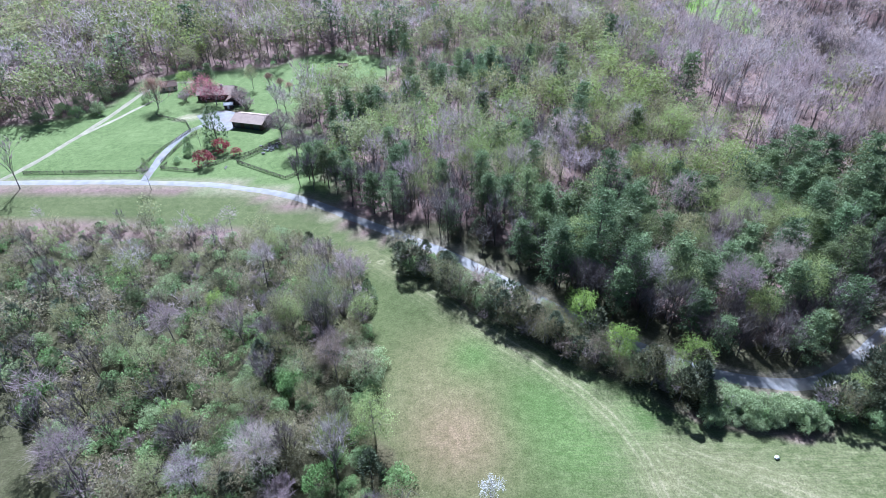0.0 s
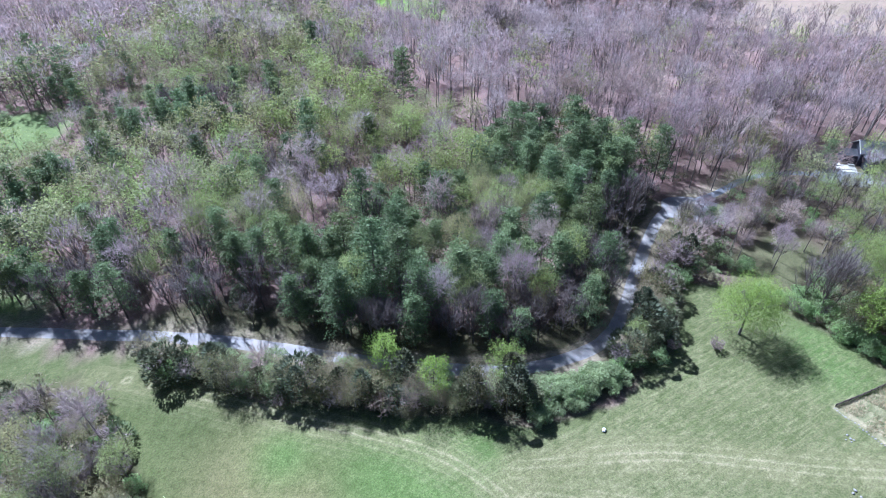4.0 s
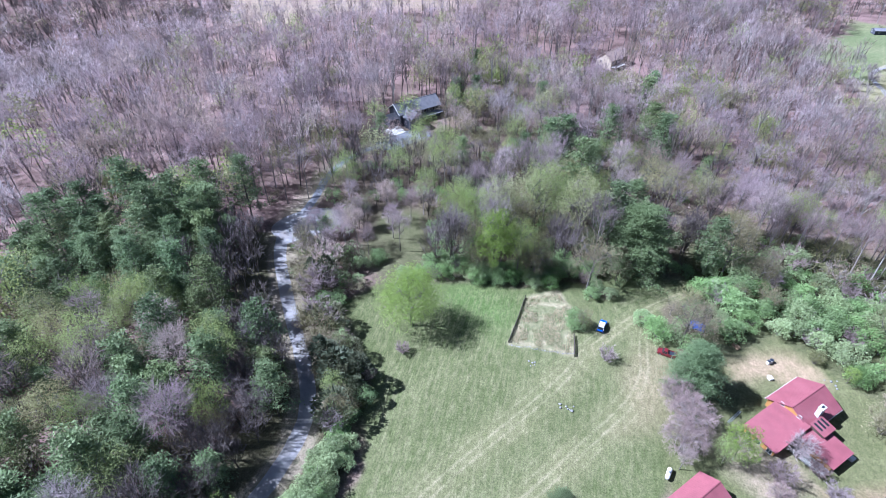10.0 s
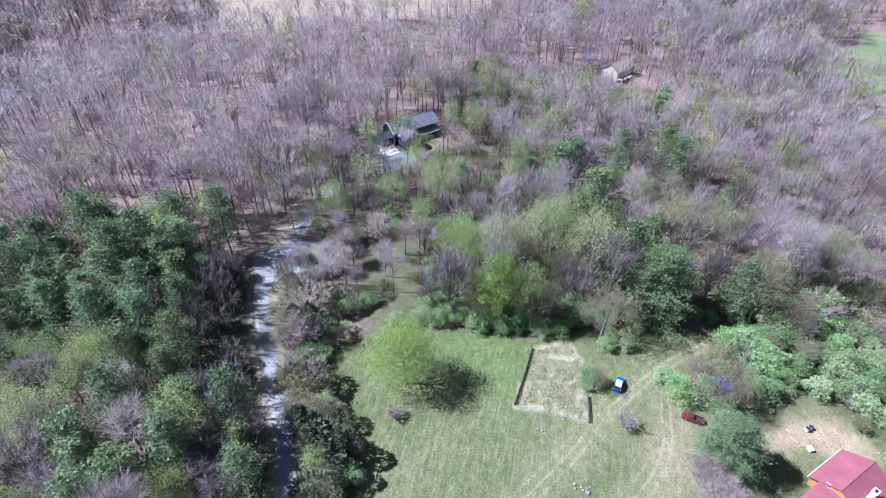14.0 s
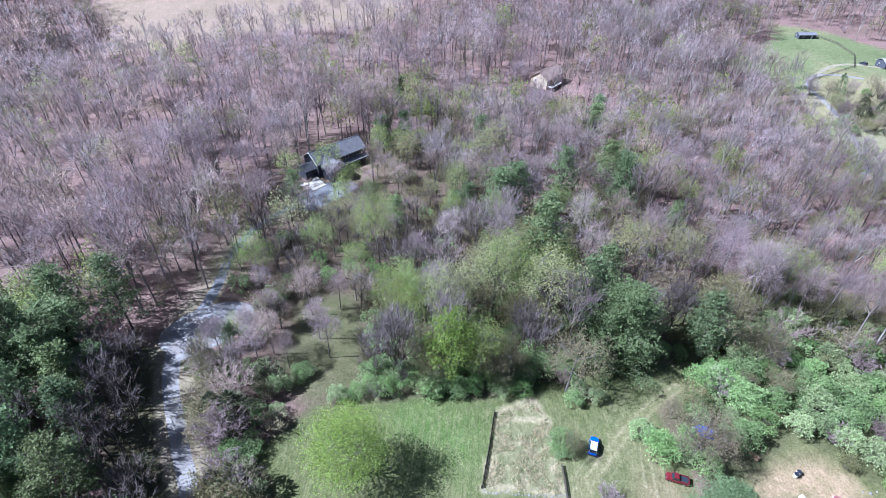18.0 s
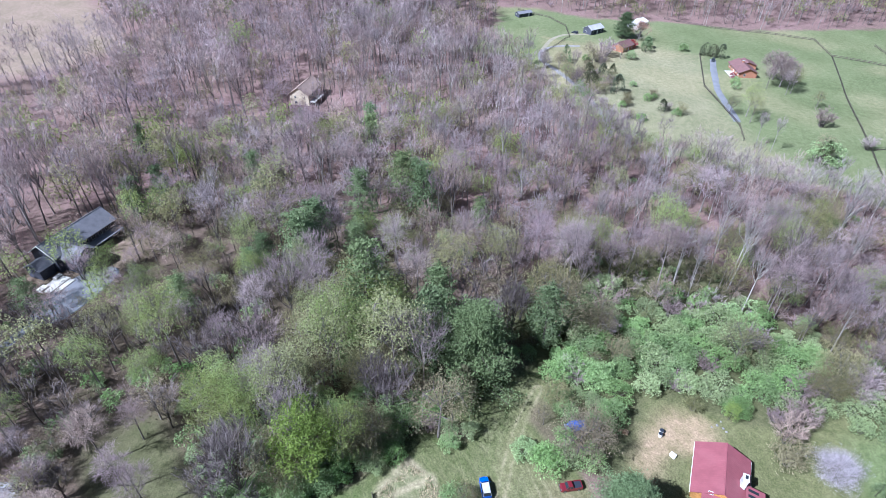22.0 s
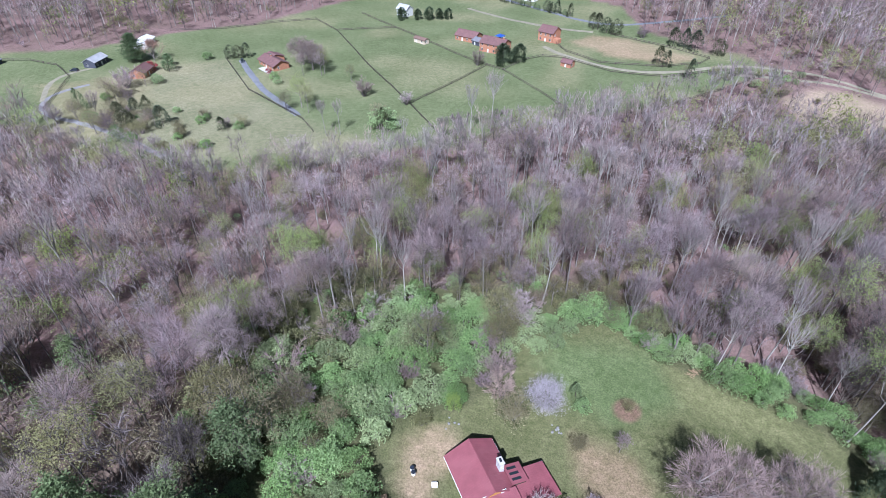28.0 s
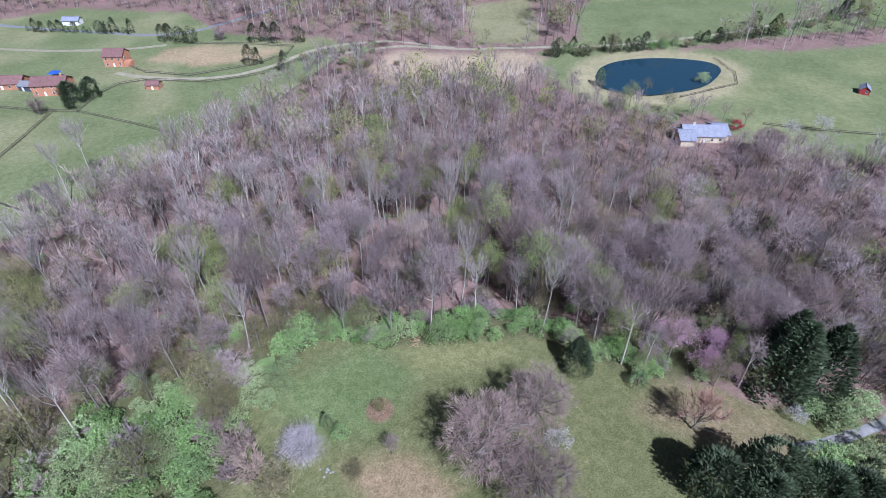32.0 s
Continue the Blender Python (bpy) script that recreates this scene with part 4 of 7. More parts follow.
def place(kind, x, y, size=1.0, variant=None, label="", turn=None, tall=1.0, rng=random.Random(77), group=""):
    """Stand one plant of a kind on the ground; the first of a shape is built, the rest are copies."""
    nm, text, cat, wood, crown, shapes = KINDS[kind]
    k = rng.randrange(len(shapes)) if variant is None else variant % len(shapes)
    turn = rng.uniform(0, 6.283) if turn is None else turn
    m = stand(x, y, turn, size, tall)
    if (kind, k) not in made_first:
        low = kind in SHRUBS
        ob = made_first[kind, k] = plant_thing(nm, text, cat, shapes[k], wood, crown, "stem" if low else "trunk", "foliage" if low else "crown")
        ob.matrix_basis = m
    else:
        src = made_first[kind, k]
        keep = src.matrix_basis.copy()
        src.scale = (1, 1, 1)
        ob = copy_thing(src, m)
        src.matrix_basis = keep
        ob.matrix_basis = m
    if label:
        tagged(ob, label)
    if group:
        tagged(ob, group=group)
    return ob


# ---- the woods ----
GROVE = [(-56, 188), (-16, 171), (28, 122), (51, 108), (80, 97), (97, 102), (127, 119), (150, 134), (171, 164), (120, 189), (56, 330), (4, 357), (-42, 317)]
THICKET = [(-420, 172), (-174, 169), (-107, 167), (-84, 164), (-64, 160), (-37, 152), (-26, 139), (-21, 117), (-21, 100), (-17, 90), (-20, 80), (-11, 72), (-6, 60), (0, 10), (-60, -40), (-420, -40)]
GREENWOOD = [(150, 120), (145, 95), (142, 68), (146, 42), (155, 0), (172, -5), (210, -25), (232, 30), (222, 85), (196, 112)]
HONEYSUCKLE = [(136, 8), (142, 0), (160, -8), (172, -12), (175, -35), (161, -57), (147, -65), (128, -72), (108, -76), (98, -79), (100, -73), (112, -70), (123, -60), (124, -42), (130, -34), (140, -28), (138, -14), (128, -4)]
NORTH_SIDE = [(-420, 205)] + ROAD[1:-1] + [(170, 150), (160, 400), (-420, 420)]
EDGE = [(101, -75), (83, -67), (66, -62), (49, -57), (40, -46), (36, -38)]
PINES = [(19, 157, 12), (36, 147, 13), (52, 129, 15), (66, 115, 13), (88, 116, 13), (109, 122, 14), (117, 166, 14), (134, 146, 15), (147, 137, 12), (-59, 225, 9), (-48, 249, 12), (-31, 266, 12), (-6, 281, 14), (16, 287, 14), (-33, 356, 13), (63, 150, 6), (74, 157, 8), (58, 167, 8), (125, 174, 18), (136, 158, 14), (209, 40, 4), (207, 25, 4), (222, 0, 4), (207, 74, 3)]
BUDS = [(-24, 229, 14), (8, 185, 12), (35, 236, 18), (74, 255, 22), (91, 227, 18), (104, 209, 16), (34, 172, 10), (19, 186, 6), (-114, 406, 25), (97, 150, 8), (109, 142, 8), (-261, 361, 34), (-204, 387, 30), (-124, 375, 24), (-22, 240, 14), (38, 334, 25), (81, 302, 20), (115, 311, 12), (99, 218, 14), (125, 224, 10), (286, 70, 9), (177, 28, 8), (164, 23, 8), (168, 70, 6), (165, 213, 6)]
BUDS += [(267, 106, 6), (237, 55, 6), (349, -24, 9), (371, -48, 9), (243, -9, 7), (203, 13, 6), (180, 43, 6), (186, -72, 6), (168, -79, 5), (143, -94, 5), (167, -102, 8), (121, -106, 5), (203, -90, 4), (113, -130, 5)]
OLIVES = [(93, 133, 6), (75, 164, 6), (20, 218, 8), (47, 224, 8), (177, -12, 8), (234, 2, 6), (197, 13, 6), (203, 30, 6), (171, 17, 6), (127, -46, 5), (166, -42, 4), (201, -37, 5), (177, -79, 5), (190, 140, 9), (215, 130, 8)]
KIND_LIST = ["bare", "pale", "dark", "bud", "olive", "pine", "cedar", "green", "silver", "brush", "twiggy"]
KEEP_OUT = [(249, 101, 15), (228, 108, 8), (216, 101, 6), (347, 17, 7), (-25, -45, 8), (17, -39, 7.5), (361, 12, 12), (112, -22, 16), (90, 3, 9), (-118, 290, 17), (-95, 254, 11), (-62, 336, 6), (138.5, -3.4, 3.6), (-77, -141, 15), (-66, -129, 10), (-98, -90, 9), (130, -20, 10.5), (126, -9, 8)]


# stretches where the woods stay low: centre, reach, how much lower
LOW_GROWTH = ((-55, -165, 60, 0.3), (385, 190, 90, 0.3), (-20, 300, 55, 0.4), (-120, 180, 55, 0.45), (220, 88, 27, 0.42), (322, 22, 30, 0.45), (152, 106, 18, 0.4))


def weights(**kw):
    return np.array([kw.get(k, 0.0) for k in KIND_LIST])


W_WOODS = weights(bare=0.76, pale=0.04, bud=0.08, olive=0.06, twiggy=0.06)
W_EASTERN = weights(bare=0.5, pale=0.04, bud=0.15, olive=0.14, pine=0.03, twiggy=0.04, dark=0.1)
W_PALE = weights(bare=0.32, pale=0.44, bud=0.11, olive=0.08, brush=0.02, twiggy=0.04)
W_GROVE = weights(bare=0.14, dark=0.1, bud=0.45, olive=0.21, pine=0.1)
W_THICKET = weights(bare=0.08, bud=0.13, olive=0.2, green=0.17, silver=0.07, brush=0.21, twiggy=0.14)
W_GREENWOOD = weights(bare=0.14, bud=0.19, olive=0.24, green=0.14, twiggy=0.03, dark=0.22, pine=0.04)
W_NORTH = weights(bare=0.35, bud=0.52, olive=0.08, pine=0.05)
W_HEDGE = weights(cedar=0.22, brush=0.1, green=0.3, twiggy=0.08, olive=0.14, silver=0.16)
W_BORDER = weights(green=0.48, silver=0.24, brush=0.16, twiggy=0.12)
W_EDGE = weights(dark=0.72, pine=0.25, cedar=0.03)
W_HONEY = weights(green=0.6, silver=0.22, olive=0.07, brush=0.05, twiggy=0.06)


def scatter(spacing, box, seed):
    """Points of an uneven grid."""
    rng = np.random.default_rng(seed)
    x0, y0, x1, y1 = box
    X, Y = np.meshgrid(np.arange(x0, x1, spacing), np.arange(y0, y1, spacing))
    x, y = X.ravel(), Y.ravel()
    return x + rng.uniform(-0.48, 0.48, len(x)) * spacing, y + rng.uniform(-0.48, 0.48, len(x)) * spacing, rng


def wood_points():
    """Where every woodland plant stands: kind, place, size, turn, tint."""
    found = []

    def sow(spacing, box, seed, test, wts, grow=(0.75, 1.15), spots=True):
        x, y, rng = scatter(spacing, box, seed)
        ok = test(x, y)
        for line, gap in ((ROAD, 4.0), (LANE_UP, 1.5)):
            ok &= along(line, x, y) > gap
        ok &= inside(LANE_PAD, x, y) < -1.5
        for cx, cy, r in KEEP_OUT:
            ok &= np.hypot(x - cx, y - cy) > r
        x, y = x[ok], y[ok]
        w = np.tile(wts, (len(x), 1))
        if spots:
            for lst, k in ((PINES, "pine"), (BUDS, "bud"), (OLIVES, "olive")):
                for cx, cy, r in lst:
                    hit = np.hypot(x - cx, y - cy) < r * (0.8 + 0.4 * value_noise(x, y, 5, 21))
                    share = 0.74 if k == "pine" else 0.78
                    w[hit] = (1 - share) * w[hit]
                    w[hit, KIND_LIST.index(k)] += share
        for k, seed in (("bud", 51), ("olive", 52), ("pale", 53), ("silver", 54), ("twiggy", 55)):
            w[:, KIND_LIST.index(k)] *= 0.15 + 3.4 * np.clip(value_noise(x, y, 21, seed) - 0.25, 0, 1)
        w /= w.sum(1, keepdims=True)
        pick = (w.cumsum(1) > rng.random(len(x))[:, None]).argmax(1)
        size = rng.uniform(*grow, len(x)) * (0.86 + 0.28 * value_noise(x, y, 14, 44))
        for cx, cy, r, less in LOW_GROWTH:
            size *= 1 - less * hill(x, y, cx, cy, r)
        for poly in (PASTURE, EAST_PASTURE, MARSH):
            size *= 1 - 0.36 * smooth((28 + inside(poly, x, y)) / 22)
        shade = value_noise(x, y, 26, 45) + 0.5 * value_noise(x, y, 9, 46)
        for i in range(len(x)):
            found.append((KIND_LIST[pick[i]], x[i], y[i], size[i], rng.uniform(0, 6.283), (0.8 * shade[i] + 0.35 * rng.random()) % 1.0))

    def closed(x, y, margin=1.5):
        ok = np.ones(len(x), bool)
        for poly in OPEN:
            ok &= inside(poly, x, y) < -margin
        return ok
    zones = [GROVE, THICKET, GREENWOOD, HONEYSUCKLE]

    def verge(x, y):
        return (along(ROAD, x, y) < 15) & (x > -62) & (x < 152)

    def other(x, y):
        ok = closed(x, y) & ~verge(x, y) & ~((inside(NORTH_SIDE, x, y) < 0) & (along(ROAD, x, y) < 26) & (x < 165) & (y < 165))
        for z in zones:
            ok &= inside(z, x, y) < 0
        return ok
    margin = lambda x, y: along(ROAD, x, y)
    hedge = lambda x, y: (inside(NORTH_SIDE, x, y) < 0) & (margin(x, y) > 4.2) & (inside(MEADOW, x, y) < 0.3) & (x > -16) & (x < 150) & (margin(x, y) < 22) & (y > 74)
    sow(3.9, (-18, 72, 152, 150), 12, lambda x, y: hedge(x, y) & ((x < 61) | (x > 89)), W_HEDGE, (0.65, 1.2), False)
    sow(2.9, (60, 72, 90, 90), 13, lambda x, y: hedge(x, y) & (x > 61) & (x < 89) & (margin(x, y) > 6.5), weights(silver=0.94, green=0.06), (0.65, 1.0), False)
    sow(3.3, (138, -6, 175, 100), 14, lambda x, y: (inside(GREENWOOD, x, y) > -3) & (inside(MEADOW, x, y) < -0.6) & (inside(MEADOW, x, y) > -9) & (inside(GARDEN, x, y) < -1) & (inside(GAP, x, y) < 0) & (inside(NOOK, x, y) < 0), W_BORDER, (0.6, 1.15), False)
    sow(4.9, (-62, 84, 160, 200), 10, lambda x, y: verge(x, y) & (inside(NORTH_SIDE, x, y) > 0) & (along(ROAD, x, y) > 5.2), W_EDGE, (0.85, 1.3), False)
    sow(6.6, (-60, 95, 175, 360), 1, lambda x, y: (inside(GROVE, x, y) > 0) & closed(x, y) & ~verge(x, y), W_GROVE, (1.0, 1.4))
    thick = lambda x, y: (inside(THICKET, x, y) > 1.2) & closed(x, y, 0.8) & (y > 38) & (x > -1.12 * y - 12)
    sow(8.2, (-190, 8, 2, 186), 2, thick, weights(bare=0.16, bud=0.12, olive=0.44, cedar=0.1, dark=0.18), (0.85, 1.25), False)
    sow(4.7, (-190, 8, 2, 186), 18, thick, weights(green=0.3, silver=0.1, brush=0.42, twiggy=0.18), (0.7, 1.45), False)
    sow(6.4, (140, -26, 235, 122), 3, lambda x, y: (inside(GREENWOOD, x, y) > 0) & closed(x, y), W_GREENWOOD, (0.95, 1.45))
    sow(5.6, (140, -26, 196, 110), 23, lambda x, y: (inside(GREENWOOD, x, y) > 2) & closed(x, y) & (x < 168 + 26 * value_noise(x, y, 16, 71)), weights(green=0.55, silver=0.2, brush=0.15, olive=0.1), (0.7, 1.35), False)
    sow(4.2, (95, -80, 188, 10), 4, lambda x, y: (inside(HONEYSUCKLE, x, y) > 0) & closed(x, y, 0.8), W_HONEY, (0.7, 1.7), False)
    near = lambda x, y: np.hypot((x - 110) * 0.9, y - 20)
    northern = lambda x, y: (x < 90 + 0.1 * y) & (y > 200) & (y < 440)
    far = lambda x, y: np.hypot(x - 60, y - 40)
    hollow = lambda x, y: np.hypot(x - 335, y - 390) < 118 + 24 * value_noise(x, y, 40, 81)
    south = lambda x, y: (y < -20) & (x < 330)
    eastern = lambda x, y: (x > 150) & (y < 125 - 0.25 * (x - 150)) & (y > -60)
    sow(7.3, (20, -260, 330, 200), 5, lambda x, y: other(x, y) & ~south(x, y) & ~eastern(x, y) & (near(x, y) < 190), W_WOODS, (1.1, 1.6))
    sow(6.6, (150, -60, 330, 126), 19, lambda x, y: other(x, y) & ~south(x, y) & eastern(x, y) & (near(x, y) < 190), W_EASTERN, (0.95, 1.45))
    # shady stretch: part of its shade is put in as dark-twigged trees
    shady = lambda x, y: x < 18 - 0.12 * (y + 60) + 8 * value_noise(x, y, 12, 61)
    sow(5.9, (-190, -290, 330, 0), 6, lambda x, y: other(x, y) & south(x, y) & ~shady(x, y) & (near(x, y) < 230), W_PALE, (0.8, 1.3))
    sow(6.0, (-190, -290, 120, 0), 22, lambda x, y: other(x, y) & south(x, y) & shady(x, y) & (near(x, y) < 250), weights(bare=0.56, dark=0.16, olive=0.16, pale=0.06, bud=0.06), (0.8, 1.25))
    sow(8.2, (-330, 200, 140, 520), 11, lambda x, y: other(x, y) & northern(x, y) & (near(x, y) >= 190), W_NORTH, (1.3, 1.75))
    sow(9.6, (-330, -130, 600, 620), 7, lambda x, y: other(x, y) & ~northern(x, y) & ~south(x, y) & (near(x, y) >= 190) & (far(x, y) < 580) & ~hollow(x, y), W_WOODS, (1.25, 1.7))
    # hollow: the unlit far slope is imitated with darker-twigged trees
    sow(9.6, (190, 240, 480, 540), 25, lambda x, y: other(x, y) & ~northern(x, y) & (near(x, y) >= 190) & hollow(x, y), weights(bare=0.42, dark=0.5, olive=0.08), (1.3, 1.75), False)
    sow(9.2, (-330, -560, 640, -18), 8, lambda x, y: other(x, y) & ((y < -150) | (x > -60)) & (south(x, y) | (x >= 330)) & (near(x, y) >= 230) & (far(x, y) < 580), W_PALE, (1.15, 1.6))
    sow(13.0, (-420, -700, 760, 700), 24, lambda x, y: other(x, y) & (far(x, y) > 575) & (far(x, y) < 720) & ((y > 150) | (x > 330) | (y < -330)), W_WOODS, (1.6, 2.2), False)
    sow(8.5, (-190, -200, 260, 0), 15, lambda x, y: other(x, y) & south(x, y) & (near(x, y) < 190), weights(brush=0.4, twiggy=0.4, olive=0.1, green=0.1), (0.45, 0.85), False)
    sow(6.2, (160, 15, 262, 118), 26, lambda x, y: closed(x, y) & (hill(x, y, 208, 72, 55) > 0.35), weights(brush=0.5, dark=0.2, olive=0.2, green=0.1), (0.45, 0.85), False)
    sow(8.0, (120, -20, 290, 190), 16, lambda x, y: other(x, y) & ~south(x, y) & (near(x, y) < 170), weights(brush=0.45, twiggy=0.45, olive=0.1), (0.4, 0.75), False)
    fringe = lambda x, y: (inside(HONEYSUCKLE, x, y) < 0.5) & (inside(HONEYSUCKLE, x, y) > -13) & closed(x, y) & (y < -10)
    sow(3.9, (80, -95, 205, 0), 20, fringe, weights(olive=0.26, brush=0.34, twiggy=0.22, green=0.1, silver=0.08), (0.5, 0.95), False)
    sow(5.2, (-240, 190, 0, 380), 21, lambda x, y: (inside(FARM, x, y) < -0.5) & (inside(FARM, x, y) > -11) & closed(x, y, 0.3) & (y > 240), weights(bud=0.3, olive=0.25, green=0.2, silver=0.25), (0.6, 1.0), False)
    east = [(22, -44), (30, -52), (60, -75), (10, -90), (-70, -75), (-75, -20), (-40, 0), (-24, -8), (-20, -26), (-4, -38), (10, -46)]
    sow(5.2, (-80, -92, 62, 2), 17, lambda x, y: (inside(east, x, y) > 0) & closed(x, y), weights(dark=0.42, olive=0.2, brush=0.2, bare=0.1, cedar=0.08), (0.7, 1.1), False)
    sow(3.6, (30, -90, 105, -30), 9, lambda x, y: (along(EDGE, x, y) < 7.0) & (inside(LAWN, x, y) < -0.8), W_HONEY, (0.7, 1.1), False)
    return found


POOLS = (MID, FAR, DIM, REMOTE)


def wood_mesh(name, label, items, category="woodland"):
    """Many far plants as one mesh."""
    V, F, M, T, mats, n = [], [], [], [], [], 0
    groups = {}
    for it in items:
        away = np.hypot(it[1] - 100, it[2] - 40)
        level = 0 if away < 190 else 1 if away < 350 else 2 if away < 500 else 3
        groups.setdefault((it[0], int(it[5] * 997) % len(POOLS[level][it[0]]), level), []).append(it)
    for (kind, k, level), lst in groups.items():
        v, f, m = POOLS[level][kind][k]
        for mat in KINDS[kind][3:5]:
            if mat not in mats:
                mats.append(mat)
        idx = np.array([mats.index(KINDS[kind][3]), mats.index(KINDS[kind][4])])[m]
        a = np.array([it[1:] for it in lst])
        c, s_, q = np.cos(a[:, 3]), np.sin(a[:, 3]), a[:, 2]
        tall = 0.85 + 0.3 * a[:, 4]
        X = (v[None, :, 0] * c[:, None] - v[None, :, 1] * s_[:, None]) * q[:, None] + a[:, 0:1]
        Y = (v[None, :, 0] * s_[:, None] + v[None, :, 1] * c[:, None]) * q[:, None] + a[:, 1:2]
        Z = v[None, :, 2] * (q * tall)[:, None] + gz(a[:, 0], a[:, 1])[:, None]
        V.append(np.stack([X, Y, Z], 2).reshape(-1, 3))
        F.append((f[None] + (np.arange(len(lst)) * len(v))[:, None, None]).reshape(-1, 3) + n)
        M.append(np.tile(idx, len(lst)))
        T.append(np.repeat(a[:, 4], len(v)))
        n += len(lst) * len(v)
    me = mesh_from(name, np.concatenate(V), np.concatenate(F), mats, np.concatenate(M), np.concatenate(T))
    return tagged(new(name, me), label, category, kind="stuff")


ALL_WOOD = wood_points()
HEART = [(-5, 75), (60, 60), (120, 30), (110, -30), (60, -50)]
SINGLE = {"bare": 200, "pale": 100, "dark": 80, "bud": 150, "olive": 100, "pine": 160, "green": 210, "silver": 190, "brush": 90, "twiggy": 80, "cedar": 50}
far_items, single_items = [], []
for kind in KIND_LIST:
    items = sorted((it for it in ALL_WOOD if it[0] == kind), key=lambda it: float(along(HEART, np.array([it[1]]), np.array([it[2]]))[0]))
    single_items += items[:SINGLE[kind]]
    far_items += items[SINGLE[kind]:]
for kind, x, y, size, turn, tint in single_items:
    place(kind, x, y, size, int(tint * 997), turn=turn, tall=0.88 + 0.25 * tint)
PARTS_OF_WOODS = (("bare_woods", "far leafless grey-purple spring woods on leaf litter", lambda it: it[1] > 330 or it[2] > 240),
                  ("valley_woods", "leafless woods with pale trunks beside pastures", lambda it: it[2] < -60),
                  ("mixed_woods", "mixed woods of bare, budding and evergreen trees", lambda it: it[1] > 40),
                  ("thicket", "dense thicket of budding shrubs and small trees", lambda it: True))
for nm, label, test in PARTS_OF_WOODS:
    mine = [it for it in far_items if test(it)]
    far_items = [it for it in far_items if not test(it)]
    if mine:
        wood_mesh(nm, label, mine, "thicket" if nm == "thicket" else "woodland")
print("plants", len(ALL_WOOD), "single", len(single_items))

# ---- building blocks ----
def part(name, bm, material, parent, label=""):
    """Link a bmesh as one mesh object under a thing or a part."""
    me = bpy.data.meshes.new(name)
    bmesh.ops.recalc_face_normals(bm, faces=bm.faces)
    bm.to_mesh(me)
    bm.free()
    me.materials.append(material)
    ob = new(name, me)
    ob.parent = parent
    if label:
        ob["label"] = label
    return ob


def box(x0, y0, z0, x1, y1, z1, bevel=0.0):
    bm = bmesh.new()
    bmesh.ops.create_cube(bm, size=1, matrix=Matrix.LocRotScale(((x0 + x1) / 2, (y0 + y1) / 2, (z0 + z1) / 2), None, (abs(x1 - x0), abs(y1 - y0), abs(z1 - z0))))
    if bevel:
        bmesh.ops.bevel(bm, geom=bm.edges[:], offset=bevel, segments=2, affect="EDGES")
    return bm


def solid(rings):
    """A closed body through rings of equally many points."""
    bm = bmesh.new()
    vs = [[bm.verts.new(p) for p in r] for r in rings]
    n = len(rings[0])
    for a, b in zip(vs, vs[1:]):
        for i in range(n):
            bm.faces.new((a[i], a[(i + 1) % n], b[(i + 1) % n], b[i]))
    bm.faces.new(vs[0][::-1])
    bm.faces.new(vs[-1])
    return bm


def slab(p, q, r, s, thick):
    """A thick sheet with those four upper corners."""
    down = Vector((0, 0, -thick))
    return solid([[Vector(v) + down for v in (p, q, r, s)], [Vector(v) for v in (p, q, r, s)]])


def root(name, x, y, angle, label, category, z=None, group=""):
    ob = tagged(new(name), label, category, group)
    ob.matrix_basis = pose(x, y, float(gz(x, y)) if z is None else z, 0, 0, angle)
    return ob


M_RED_ROOF = surface("red_metal_roof", (0.2, 0.062, 0.076), 0.55, (0.9, 1.1), 0.5, 3.0, bump=0.02, spec=0.5, stain=(0.23, 0.078, 0.093))
M_LOG = surface("honey_log_wall", (0.340, 0.174, 0.056), 0.75, (0.75, 1.2), 1.5, 12.0)
M_WHITE_PAINT = surface("white_paint", (0.577, 0.577, 0.562), 0.6, (0.9, 1.05), 0.8, 6.0, bump=0.05)
M_STONE = surface("pale_chimney_stone", (0.488, 0.481, 0.488), 0.85, (0.7, 1.15), 1.8, 9.0, bump=0.3)
M_DECK = surface("weathered_deck_boards", (0.340, 0.326, 0.311), 0.85, (0.75, 1.15), 2.0, 10.0)
M_BROWN_WALL = surface("dark_brown_boards", (0.056, 0.041, 0.033), 0.85, (0.75, 1.2), 1.2, 8.0)
M_TAN_ROOF = surface("pale_pinkish_brown_roof", (0.296, 0.222, 0.192), 0.85, (0.88, 1.08), 0.6, 6.0)
M_BROWN_ROOF = surface("brown_shingles", (0.148, 0.096, 0.081), 0.9, (0.8, 1.15), 0.8, 8.0)
M_GREY_ROOF = surface("grey_shingles", (0.148, 0.148, 0.170), 0.9, (0.82, 1.12), 0.6, 7.0)
M_PALE_ROOF = surface("pale_grey_roof", (0.340, 0.340, 0.363), 0.8, (0.85, 1.1), 0.6, 6.0)
M_SLATE_WALL = surface("dark_slate_siding", (0.056, 0.059, 0.078), 0.8, (0.8, 1.15), 1.2, 8.0)
M_TAN_WALL = surface("cream_siding", (0.459, 0.385, 0.296), 0.8, (0.85, 1.1), 1.0, 7.0)
M_BRICK = surface("orange_brick", (0.340, 0.159, 0.100), 0.9, (0.75, 1.2), 1.6, 14.0, bump=0.2)
M_RUST_ROOF = surface("rust_brown_roof", (0.141, 0.078, 0.078), 0.85, (0.8, 1.15), 0.8, 7.0)
M_BLUE_ROOF = surface("blue_grey_shingles", (0.17, 0.18, 0.235), 0.85, (0.85, 1.12), 0.7, 7.0)
M_BARN_RED = surface("barn_red_boards", (0.244, 0.033, 0.033), 0.8, (0.8, 1.15), 1.5, 9.0)
